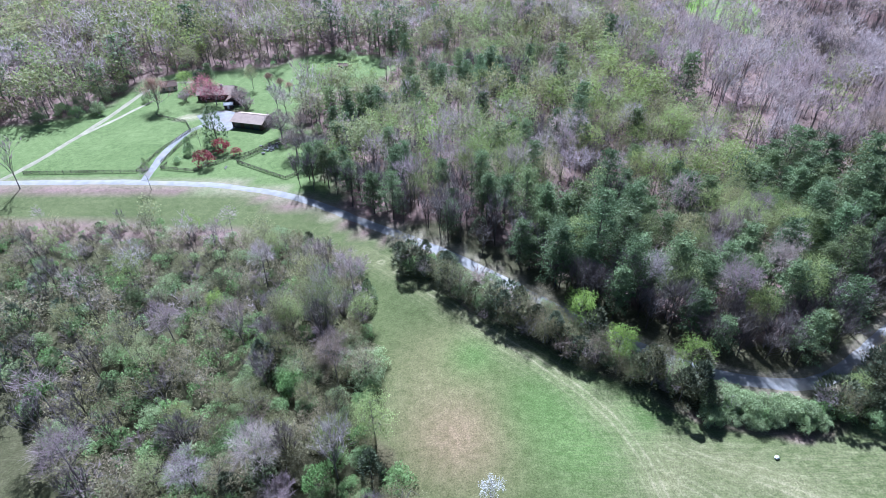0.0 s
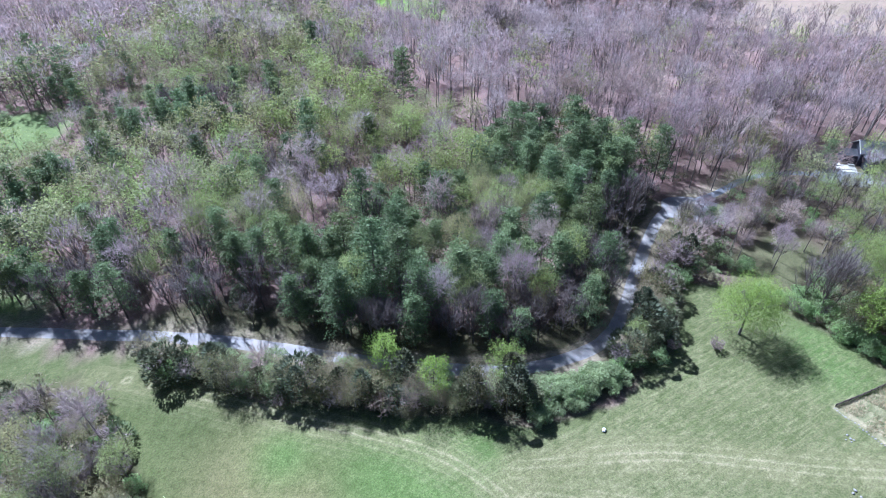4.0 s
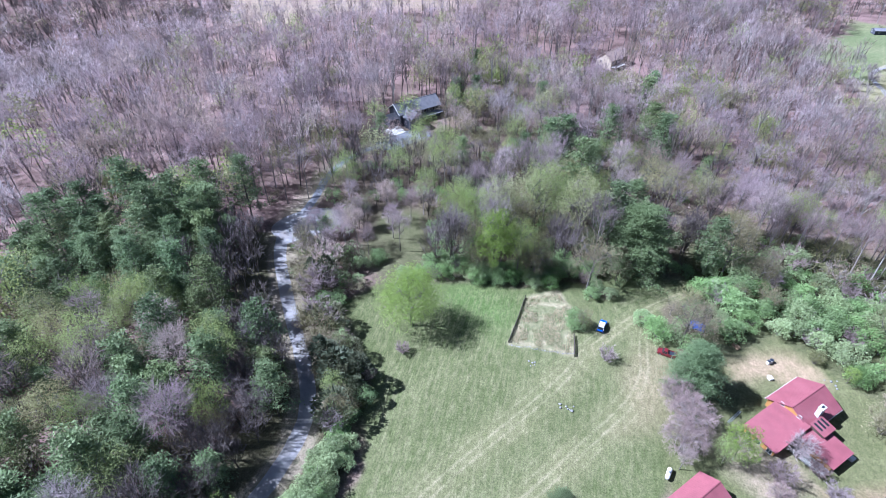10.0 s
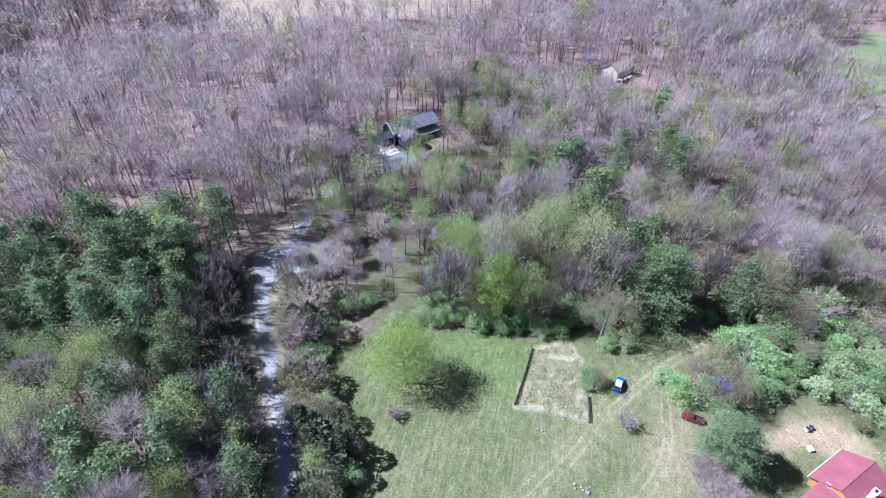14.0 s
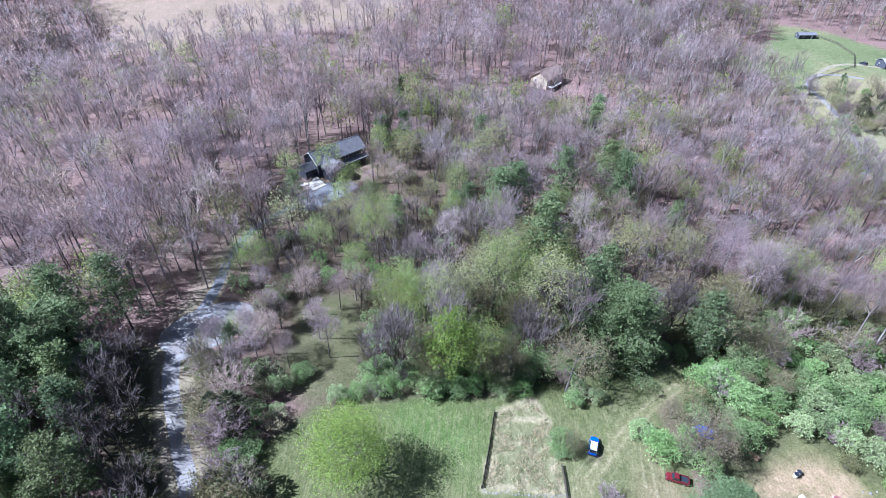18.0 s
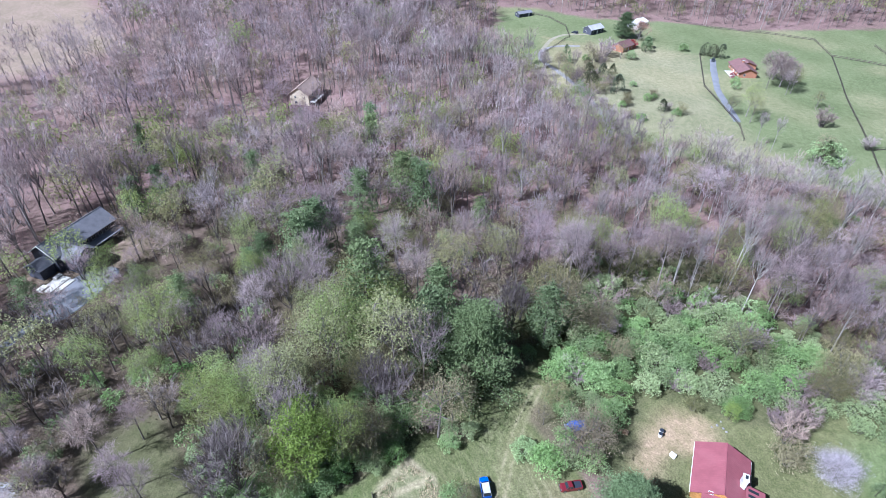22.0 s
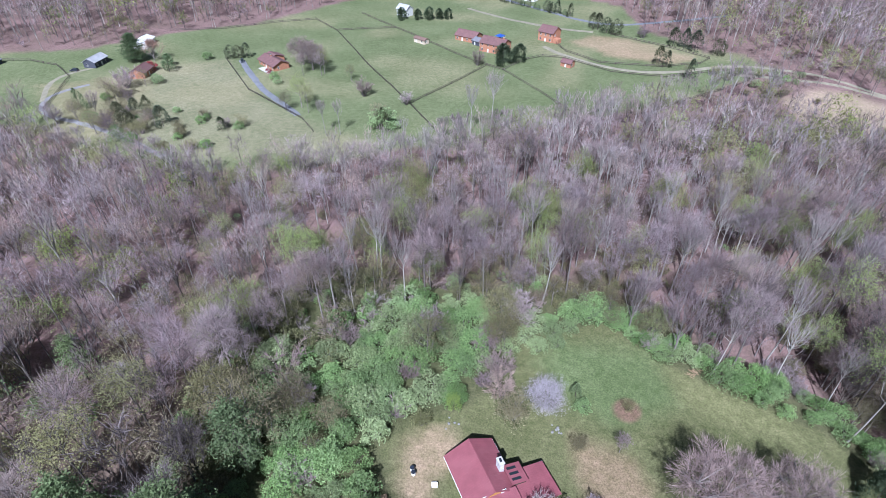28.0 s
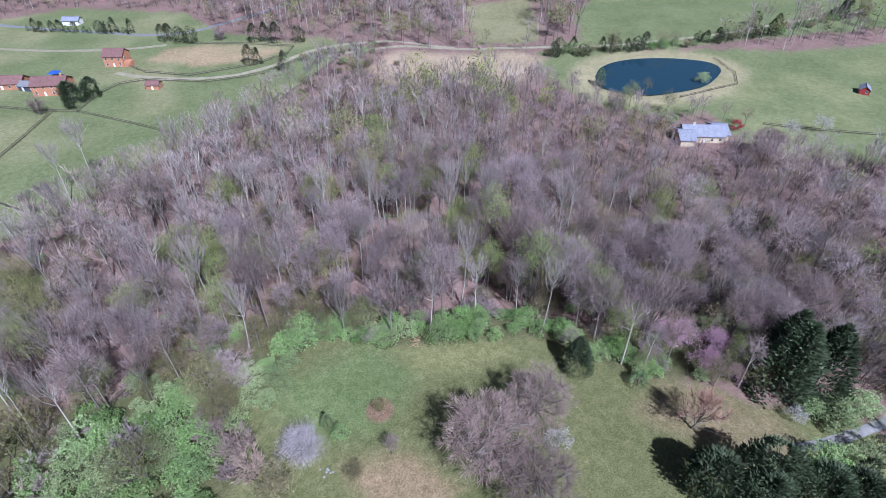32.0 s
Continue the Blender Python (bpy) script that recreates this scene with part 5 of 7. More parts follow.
M_FENCE = surface("dark_weathered_rail", (0.074, 0.059, 0.052), 0.9, (0.75, 1.2), 1.0, 9.0, bump=0.1)
M_FENCE_TAN = surface("grey_weathered_rail", (0.163, 0.141, 0.118), 0.9, (0.75, 1.2), 1.0, 9.0, bump=0.1)
M_BLUE_PAINT = surface("bright_blue_car_paint", (0.011, 0.089, 0.459), 0.25, (0.96, 1.04), 1.0, 6.0, bump=0, spec=0.5, coat=0.8)
M_RED_PAINT = surface("dark_red_car_paint", (0.105, 0.009, 0.016), 0.35, (0.95, 1.05), 1.0, 6.0, bump=0, spec=0.5, coat=0.7)
M_CAR_WHITE = surface("white_car_paint", (0.607, 0.622, 0.651), 0.25, (0.97, 1.03), 1.0, 6.0, bump=0, spec=0.5, coat=0.8)
M_DARK_PAINT = surface("dark_car_paint", (0.022, 0.026, 0.037), 0.3, (0.95, 1.05), 1.0, 6.0, bump=0, spec=0.5, coat=0.7)
M_TYRE = surface("tyre_rubber", (0.015, 0.015, 0.015), 0.9, bump=0)
M_RIM = surface("alloy_rim", (0.407, 0.407, 0.422), 0.35, (0.95, 1.05), metal=0.9, bump=0)
M_TARP = surface("blue_tarpaulin", (0.026, 0.074, 0.311), 0.5, (0.8, 1.15), 1.5, 6.0, spec=0.4)
M_ROCK = surface("grey_field_stone", (0.21, 0.205, 0.195), 0.9, (0.7, 1.2), 1.5, 8.0, bump=0.4)
M_CONCRETE = surface("pale_concrete", (0.429, 0.414, 0.385), 0.9, (0.85, 1.1), 0.8, 6.0)
M_WOODPILE = surface("cut_firewood", (0.266, 0.185, 0.118), 0.9, (0.65, 1.25), 2.0, 9.0)
M_STEEL = surface("galvanised_steel", (0.311, 0.340, 0.392), 0.4, (0.85, 1.1), metal=0.6, bump=0.03)


def glass_material():
    m, nt, out = nodes_of("window_glass")
    b = nt.nodes.new("ShaderNodeBsdfPrincipled")
    b.inputs["Base Color"].default_value = (0.02, 0.025, 0.03, 1)
    b.inputs["Roughness"].default_value, b.inputs["IOR"].default_value = 0.05, 1.5
    nt.links.new(b.outputs[0], out.inputs[0])
    return m


M_GLASS = glass_material()


def window(parent, u, v, z, w, h, out_u, out_v, frame_mat=None):
    """A window set in a wall whose outside looks along (out_u, out_v): frame with sill, and its pane."""
    au, av = -out_v, out_u
    t = 0.06

    def corner(a, b, c):
        return (u + au * a + out_u * b, v + av * a + out_v * b, z + c)

    def bar(a0, a1, c0, c1, depth):
        ps = [corner(a0, -0.05, c0), corner(a1, -0.05, c0), corner(a1, -0.05, c1), corner(a0, -0.05, c1)]
        qs = [corner(a0, depth, c0), corner(a1, depth, c0), corner(a1, depth, c1), corner(a0, depth, c1)]
        return ps, qs
    bm = bmesh.new()
    for a0, a1, c0, c1, d in ((-w / 2 - t, w / 2 + t, -t, 0, 0.1), (-w / 2 - t, w / 2 + t, h, h + t, 0.07), (-w / 2 - t, -w / 2, 0, h, 0.07), (w / 2, w / 2 + t, 0, h, 0.07), (-0.02, 0.02, 0, h, 0.05)):
        ps, qs = bar(a0, a1, c0, c1, d)
        vs = [[bm.verts.new(p) for p in r] for r in (ps, qs)]
        for i in range(4):
            bm.faces.new((vs[0][i], vs[0][(i + 1) % 4], vs[1][(i + 1) % 4], vs[1][i]))
        bm.faces.new(vs[0][::-1])
        bm.faces.new(vs[1])
    fr = part("window", bm, frame_mat or M_WHITE_PAINT, parent)
    ps, qs = bar(-w / 2, w / 2, 0, h, 0.03)
    part("pane", solid([ps, qs]), M_GLASS, fr)


def door(parent, u, v, z, w, h, out_u, out_v, mat):
    au, av = -out_v, out_u
    ps = [(u + au * a - out_u * 0.05, v + av * a - out_v * 0.05, z + c) for a, c in ((-w / 2, 0), (w / 2, 0), (w / 2, h), (-w / 2, h))]
    qs = [(x + out_u * 0.1, y + out_v * 0.1, c) for x, y, c in ps]
    part("door", solid([ps, qs]), mat, parent)


def gable(rt, u0, u1, v0, v1, base, eave, ridge, wall, roof, over=0.5, gable_wall=None, ribs=0.0, ridge_at=0.5, fascia=None):
    """A gabled block along u under a thing: walls, two roof slopes, a ridge cap, standing seams."""
    vm = v0 + (v1 - v0) * ridge_at
    ring = lambda u: [(u, v0, base), (u, v1, base), (u, v1, eave), (u, vm, ridge - 0.12), (u, v0, eave)]
    part("wall", solid([ring(u0), ring(u1)]), wall, rt)
    if gable_wall:
        for u, s in ((u0, -0.03), (u1, 0.03)):
            part("gable_wall", solid([[(u, v0 + 0.1, eave), (u, v1 - 0.1, eave), (u, vm, ridge - 0.2)], [(u + s, v0 + 0.1, eave), (u + s, v1 - 0.1, eave), (u + s, vm, ridge - 0.2)]]), gable_wall, rt)
    for va, side in ((v0 - over, -1), (v1 + over, 1)):
        run = (v1 - vm) if side > 0 else (vm - v0)
        fall = (ridge - eave) / run
        low = eave - fall * over
        sl = part("roof", slab((u0 - over, va, low + 0.12), (u1 + over, va, low + 0.12), (u1 + over, vm, ridge + 0.12), (u0 - over, vm, ridge + 0.12), 0.16), roof, rt)
        if ribs:
            n = int((u1 - u0 + 2 * over) / ribs)
            for k in range(1, n):
                uu = u0 - over + k * ribs
                part("seam", solid([[(uu - 0.025, va, low + 0.12), (uu + 0.025, va, low + 0.12), (uu + 0.025, va, low + 0.14), (uu - 0.025, va, low + 0.14)], [(uu - 0.025, vm, ridge + 0.12), (uu + 0.025, vm, ridge + 0.12), (uu + 0.025, vm, ridge + 0.14), (uu - 0.025, vm, ridge + 0.14)]]), roof, sl)
    part("ridge_cap", box(u0 - over, vm - 0.14, ridge + 0.08, u1 + over, vm + 0.14, ridge + 0.19, 0.03), roof, rt)


def shed_roof(rt, corners, thick, roof, ribs=0, across=True):
    """A single sloping roof with seams running down it; corners high, high, low, low."""
    a, b, c, d = [Vector(p) for p in corners]
    sl = part("roof", slab(a, b, c, d, thick), roof, rt)
    for k in range(1, ribs):
        f = k / ribs
        hi, lo = a.lerp(b, f), d.lerp(c, f)
        s = (b - a).normalized() * 0.025
        up = Vector((0, 0, 0.022))
        part("seam", solid([[hi - s, hi + s, hi + s + up, hi - s + up], [lo - s, lo + s, lo + s + up, lo - s + up]]), roof, sl)
    return sl


def chimney(rt, u, v, z0, z1, w, d, mat, cap=True):
    ch = part("chimney", box(u - w / 2, v - d / 2, z0, u + w / 2, v + d / 2, z1, 0.04), mat, rt)
    if cap:
        part("chimney_cap", box(u - w / 2 - 0.1, v - d / 2 - 0.1, z1, u + w / 2 + 0.1, v + d / 2 + 0.1, z1 + 0.14, 0.03), M_CONCRETE, ch)
        part("flue", box(u - w * 0.22, v - d * 0.22, z1 + 0.14, u + w * 0.22, v + d * 0.22, z1 + 0.4, 0.03), M_DARK_PAINT, ch)


def plain_house(name, x, y, angle, label, category, length, width, eave, ridge, wall, roof, wins=3, chim=None, over=0.5, win_mat=None, porch=None, storeys=1):
    """A simple gabled house or barn with windows and a door."""
    rt = root(name, x, y, angle, label, category)
    gable(rt, -length / 2, length / 2, -width / 2, width / 2, -0.4, eave, ridge, wall, roof, over)
    for s in range(storeys):
        z = 0.9 + 2.7 * s
        for k in range(wins):
            u = -length / 2 + length * (k + 0.5) / wins
            for side in (-1, 1):
                if s == 0 and k == wins // 2:
                    door(rt, u, side * width / 2, 0, 1.0, 2.05, 0, side, win_mat or M_WHITE_PAINT)
                else:
                    window(rt, u, side * width / 2, z, 0.95, 1.2, 0, side, win_mat)
        for side in (-1, 1):
            window(rt, side * length / 2, width * 0.2, z, 0.9, 1.2, side, 0, win_mat)
    if chim:
        chimney(rt, chim[0], chim[1], eave, ridge + 0.9, 0.9, 0.9, chim[2] if len(chim) > 2 else M_BRICK)
    if porch:
        part("porch_roof", slab((-length * porch, width / 2, eave - 0.3), (length * porch, width / 2, eave - 0.3), (length * porch, width / 2 + 2.4, eave - 0.9), (-length * porch, width / 2 + 2.4, eave - 0.9), 0.12), roof, rt)
        for k in (-1, 0, 1):
            part("post", box(length * porch * k * 0.95 - 0.07, width / 2 + 2.2, -0.2, length * porch * k * 0.95 + 0.07, width / 2 + 2.34, eave - 0.95), win_mat or M_WHITE_PAINT, rt)
    return rt


# ---- the red-roofed log house ----
def log_house():
    rt = root("log_house", 113.6, -19.5, -47.4, "log house with a red standing-seam metal roof and white chimney", "house", z=-6.0)
    gable(rt, 0, 11.4, -5.0, 5.0, -0.6, 2.9, 5.6, M_LOG, M_RED_ROOF, 0.45, ribs=0.46)
    # lower wing before the gable
    part("wall", solid([[(-10.9, -4.2, -0.6), (0, -4.2, -0.6), (0, -4.2, 3.7), (-10.9, -4.2, 2.5)], [(-10.9, 2.9, -0.6), (0, 2.9, -0.6), (0, 2.9, 3.7), (-10.9, 2.9, 2.5)]]), M_LOG, rt)
    shed_roof(rt, [(0.05, -4.7, 3.95), (0.05, 3.5, 3.95), (-11.4, 3.5, 2.65), (-11.4, -4.7, 2.65)], 0.16, M_RED_ROOF, 18)
    # side wing under the long slope
    part("wall", solid([[(-3.4, -5.0, -0.6), (3.2, -5.0, -0.6), (3.2, -5.0, 2.7), (-3.4, -5.0, 2.7)], [(-3.4, -12.3, -0.6), (3.2, -12.3, -0.6), (3.2, -12.3, 1.9), (-3.4, -12.3, 1.9)]]), M_LOG, rt)
    shed_roof(rt, [(-3.9, -4.9, 2.95), (3.7, -4.9, 2.95), (3.7, -12.9, 2.0), (-3.9, -12.9, 2.0)], 0.16, M_RED_ROOF, 17)
    # dormer with three roof lights
    dm = part("dormer", solid([[(0.6, -4.6, 3.0), (4.3, -4.6, 3.0), (4.3, -4.6, 4.1), (0.6, -4.6, 4.1)], [(0.6, -7.4, 2.6), (4.3, -7.4, 2.6), (4.3, -7.4, 3.5), (0.6, -7.4, 3.5)]]), M_BROWN_WALL, rt)
    part("dormer_roof", slab((0.3, -4.2, 4.3), (4.6, -4.2, 4.3), (4.6, -7.8, 3.62), (0.3, -7.8, 3.62), 0.14), M_RED_ROOF, dm)
    for k in range(3):
        u = 1.0 + k * 1.2
        part("roof_light", slab((u, -4.6, 4.30), (u + 0.55, -4.6, 4.30), (u + 0.55, -6.6, 3.92), (u, -6.6, 3.92), 0.06), M_GLASS, dm)
    chimney(rt, 4.6, -3.6, 2.5, 6.3, 1.6, 1.0, M_STONE)
    # gable end: logs, posts, windows
    for k in range(9):
        part("log", box(-0.12, -4.9 + k * 0.02, 2.9 + k * 0.28 - 0.12, 0.0, -0.2 - 0 * k, 2.9 + k * 0.28 + 0.12, 0.05) if k < 1 else box(-0.12, -4.9 + k * 0.55, 2.9 + k * 0.28 - 0.12, 0.0, 4.9 - k * 0.55, 2.9 + k * 0.28 + 0.12, 0.05), M_LOG, rt)
    for v, z in ((-2.0, 3.95), (2.0, 3.95)):
        window(rt, -0.13, v, z, 0.9, 0.8, -1, 0)
    for v in (-3.2, -0.5, 1.8):
        window(rt, -10.9, v, 0.7, 1.1, 1.2, -1, 0)
    for u in (-9, -6, -3):
        window(rt, u, 2.9, 0.7, 1.1, 1.3, 0, 1)
    for u in (2, 5, 8.5):
        window(rt, u, 5.0, 0.7, 1.1, 1.4, 0, 1)
        if u > 4:
            window(rt, u, -5.0, 0.7, 1.1, 1.4, 0, -1)
    for v in (-2.5, 2.5):
        window(rt, 11.4, v, 0.7, 1.1, 1.4, 1, 0)
    door(rt, 11.4, 0, 0, 1.0, 2.05, 1, 0, M_BROWN_WALL)
    # porch slab and steps before the lower wing
    part("porch", box(-12.6, -4.6, -0.5, -10.95, 3.0, 0.12, 0.04), M_CONCRETE, rt)
    part("step", box(-13.3, -2.0, -0.5, -12.6, 0.5, -0.08, 0.03), M_CONCRETE, rt)
    # deck with white railings along the side wing
    dk = part("deck", box(-6.2, -12.4, 0.3, -3.45, -5.2, 0.42, 0.02), M_DECK, rt)
    for k in range(10):
        part("board", box(-6.2 + k * 0.275 + 0.01, -12.4, 0.424, -6.2 + (k + 1) * 0.275 - 0.015, -5.2, 0.45), M_DECK, dk)
    for v in (-12.4, -10.6, -8.8, -7.0, -5.3):
        part("deck_post", box(-6.25, v - 0.06, -0.6, -6.13, v + 0.06, 1.45), M_WHITE_PAINT, rt)
    for z in (0.75, 1.05, 1.4):
        part("deck_rail", box(-6.23, -12.4, z, -6.15, -5.3, z + 0.09), M_WHITE_PAINT, rt)
    part("side_deck", box(3.25, -13.6, -0.3, 4.6, -11.6, 0.35, 0.03), M_WHITE_PAINT, rt)
    # gutter along the main eave
    for v, s in ((-5.5, -1), (5.5, 1)):
        part("gutter", box(-0.4, v - 0.06, 2.5, 11.8, v + 0.06, 2.62, 0.02), M_WHITE_PAINT, rt)
    return rt


log_house()
rt = root("garage", 87.2, 3.6, -44, "small garage with a faded red metal roof among bare trees", "garage")
gable(rt, -5.0, 5.0, -3.6, 3.6, -0.5, 2.5, 4.3, M_BROWN_WALL, M_RED_ROOF, 0.4, ribs=0.5)
door(rt, -5.0, 0, 0, 2.7, 2.2, -1, 0, M_WHITE_PAINT)
window(rt, 0, 3.6, 1.0, 0.9, 0.9, 0, 1)

# ---- the grey house in the woods ----
rt = root("grey_house", 252.5, 101.5, -43, "long dark grey house with shingle roof and a gabled front wing", "house")
gable(rt, -13, 8.5, -4.6, 4.6, -0.5, 5.4, 8.6, M_SLATE_WALL, M_GREY_ROOF, 0.5, gable_wall=M_SLATE_WALL)
wing = part("front_wing", solid([[(-11.5, -11.0, -0.5), (-4.5, -11.0, -0.5), (-4.5, -11.0, 4.6), (-8, -11.0, 7.2), (-11.5, -11.0, 4.6)], [(-11.5, -3.0, -0.5), (-4.5, -3.0, -0.5), (-4.5, -3.0, 4.6), (-8, -3.0, 7.2), (-11.5, -3.0, 4.6)]]), M_SLATE_WALL, rt)
part("roof", slab((-8, -11.5, 7.4), (-8, -2.0, 7.4), (-3.9, -2.0, 4.4), (-3.9, -11.5, 4.4), 0.16), M_GREY_ROOF, rt)
part("roof", slab((-8, -11.5, 7.4), (-8, -2.0, 7.4), (-12.1, -2.0, 4.4), (-12.1, -11.5, 4.4), 0.16), M_GREY_ROOF, rt)
for va, vb in ((-5.1, 0), (5.1, 0)):
    part("gable_trim", slab((-13.62, va, 5.35), (-13.5, va, 5.35), (-13.5, vb, 8.85), (-13.62, vb, 8.85), 0.3), M_WHITE_PAINT, rt, "white gable trim")
part("entry", box(-17.5, -3.0, -0.5, -13.2, 2.5, 3.4, 0.05), M_SLATE_WALL, rt, "dark side entry")
part("roof", slab((-17.9, -0.2, 5.0), (-13.0, -0.2, 5.0), (-13.0, 3.0, 3.4), (-17.9, 3.0, 3.4), 0.14), M_GREY_ROOF, rt)
part("roof", slab((-17.9, -0.2, 5.0), (-13.0, -0.2, 5.0), (-13.0, -3.5, 3.4), (-17.9, -3.5, 3.4), 0.14), M_GREY_ROOF, rt)
for u in (-2.5, 0, 2.5, 5, 7.3):
    window(rt, u, -4.6, 1.0, 1.3, 1.3, 0, -1)
    window(rt, u, -4.6, 3.4, 1.3, 1.3, 0, -1)
part("porch_roof", slab((-3.5, -4.6, 3.1), (8.7, -4.6, 3.1), (8.7, -7.0, 2.5), (-3.5, -7.0, 2.5), 0.14), M_GREY_ROOF, rt)
for u in (-3, 0, 2.8, 5.6, 8.4):
    part("porch_post", box(u - 0.08, -6.9, -0.4, u + 0.08, -6.74, 2.5), M_SLATE_WALL, rt)
window(rt, -8, -11.0, 1.0, 1.6, 1.4, 0, -1)
window(rt, -8, -11.0, 4.2, 1.2, 1.2, 0, -1)
rt = root("stone_terrace", 234.5, 108, -40, "white stone terrace and steps beside the grey house", "terrace")
for k, (u, v, w, d, h) in enumerate(((0, 0, 7, 4, 0.5), (0.5, -2.8, 5.5, 2.0, 0.3), (-2.8, 1.4, 2.4, 2.0, 0.9), (2.6, 1.8, 2.2, 1.6, 0.8))):
    part("stone", box(u - w / 2, v - d / 2, -0.3, u + w / 2, v + d / 2, h, 0.06), M_CONCRETE, rt)

# ---- the cream house beyond ----
rt = plain_house("cream_house", 361, 12, -35, "cream-sided house with a brown roof among bare trees", "house", 17, 10, 5.8, 9.2, M_TAN_WALL, M_TAN_ROOF, 5, None, 0.6, storeys=2)
part("deck", box(-9, -8.6, 2.3, 2, -5.5, 2.5, 0.03), M_DECK, rt)
for u in (-8.8, -3.5, 1.8):
    part("deck_post", box(u - 0.1, -8.5, -0.6, u + 0.1, -8.3, 3.4), M_DECK, rt)

# ---- the farm to the north ----
plain_house("farm_house", -124, 291, 4, "rambling farmhouse with a brown roof behind a crimson tree", "house", 19, 10, 3.2, 5.8, M_BROWN_WALL, M_TAN_ROOF, 5, (3, 0, M_STONE), 0.6, porch=0.35)
plain_house("farm_wing", -112, 283, 95, "low brown-roofed wing of a farmhouse", "house", 9, 7, 2.6, 4.4, M_BROWN_WALL, M_BROWN_ROOF, 3)
rt = root("barn", -94.5, 254, -14, "long dark brown barn with a pale tan metal roof", "barn")
gable(rt, -8.0, 8.0, -5.5, 5.5, -0.5, 3.4, 5.4, M_BROWN_WALL, M_TAN_ROOF, 0.7, ribs=1.0)
for u in (-5, 0, 5):
    door(rt, u, -5.5, 0, 3.0, 2.7, 0, -1, M_DARK_PAINT)
door(rt, -8.0, 0, 0, 3.2, 2.8, -1, 0, M_DARK_PAINT)
plain_house("tool_shed", -113, 275, 8, "small dark shed with a pale roof beside a farmyard", "shed", 4.2, 3.6, 2.2, 2.9, M_BROWN_WALL, M_PALE_ROOF, 1, None, 0.3)
plain_house("cottage", -155, 302, 20, "small pale cottage half hidden by trees", "house", 8, 6, 2.8, 4.6, M_TAN_WALL, M_BROWN_ROOF, 3)
plain_house("run_in_shed", -61.5, 335, 5, "small dark brown run-in shed in a clearing", "shed", 5.5, 3.6, 2.4, 3.2, M_BROWN_WALL, M_BROWN_ROOF, 1, None, 0.4)

# ---- houses and barns over the pastures ----
plain_house("grey_barn", 388, -181, -78, "weathered barn with a pale grey metal roof", "barn", 11, 7, 3.2, 5.0, M_SLATE_WALL, M_PALE_ROOF, 3, None, 0.5)
plain_house("white_barn", 388, -216, -64, "long low barn with a white metal roof", "barn", 15, 8, 2.8, 4.2, M_WHITE_PAINT, M_WHITE_PAINT, 4, None, 0.5)
plain_house("dark_shed", 441, -159, -84, "low dark shed at a field's far edge", "shed", 11, 5, 2.4, 3.4, M_SLATE_WALL, M_GREY_ROOF, 2, None, 0.4)
plain_house("red_roofed_house", 352, -177, -70, "dark red house half hidden by evergreens", "house", 11, 8, 3.0, 5.0, M_BRICK, M_RUST_ROOF, 3, None, 0.5)
rt = plain_house("ranch_house", 294, -212, -28, "low brick ranch house with a rust-brown roof", "house", 17, 9, 2.8, 4.8, M_BRICK, M_RUST_ROOF, 5, (2, 0, M_BRICK), 0.7)
gable(rt, 4.0, 11.0, -8.5, 1.0, -0.4, 2.6, 4.3, M_BRICK, M_RUST_ROOF, 0.6)
part("patio", box(-9, 4.6, -0.2, 2, 8.5, 0.12, 0.03), M_CONCRETE, rt)
plain_house("run_in_shed", 234, -277, -22, "open run-in shed with a dark roof in a pasture", "shed", 9, 4, 2.4, 3.2, M_TAN_WALL, M_BROWN_ROOF, 2, None, 0.4)
rt = plain_house("brick_house", 188, -277, -15, "large orange brick house with a rust roof beside evergreens", "house", 15, 10, 5.0, 7.6, M_BRICK, M_RUST_ROOF, 4, (-5.5, 0), 0.5, storeys=2)
rt = plain_house("brick_wing", 209, -292, -15, "low orange brick wing with a brown hipped roof", "house", 14, 9, 3.0, 5.4, M_BRICK, M_RUST_ROOF, 4, None, 0.5)
plain_house("link_building", 199, -285, -28, "dark-roofed link between two brick houses", "house", 9, 6, 2.6, 4.0, M_SLATE_WALL, M_GREY_ROOF, 2, None, 0.4)
rt = plain_house("orange_house", 163, -308, -20, "tall orange brick house with a red-brown gabled roof", "house", 10, 9, 5.6, 8.4, M_BRICK, M_RUST_ROOF, 3, None, 0.5, storeys=2)
part("porch", box(-8.5, 0, -0.3, -5, 4, 2.6, 0.05), M_BRICK, rt)
plain_house("small_stable", 144, -265, -20, "small orange stable with a rust roof in a paddock", "stable", 6, 4.5, 2.4, 3.7, M_BRICK, M_RUST_ROOF, 1, None, 0.4)
rt = plain_house("blue_roofed_house", -77, -141, -23, "sprawling house with a pale blue-grey shingle roof", "house", 17, 10, 3.2, 6.0, M_TAN_WALL, M_BLUE_ROOF, 5, (4, 0, M_STONE), 0.6)
gable(rt, -11, -5, -9.0, 3.0, -0.4, 3.0, 5.2, M_TAN_WALL, M_BLUE_ROOF, 0.6)
gable(rt, 5, 11, -3.0, 9.0, -0.4, 3.0, 5.0, M_TAN_WALL, M_BLUE_ROOF, 0.6)
plain_house("red_shed", -190, -152, 40, "small bright red shed with a blue-grey roof", "shed", 6, 4.5, 2.6, 4.2, M_BARN_RED, M_BLUE_ROOF, 1, None, 0.4)
plain_house("white_garage", -99, -90, 35, "white garage with a dark roof between trees", "garage", 9, 6, 2.7, 4.4, M_WHITE_PAINT, M_GREY_ROOF, 2, None, 0.4)
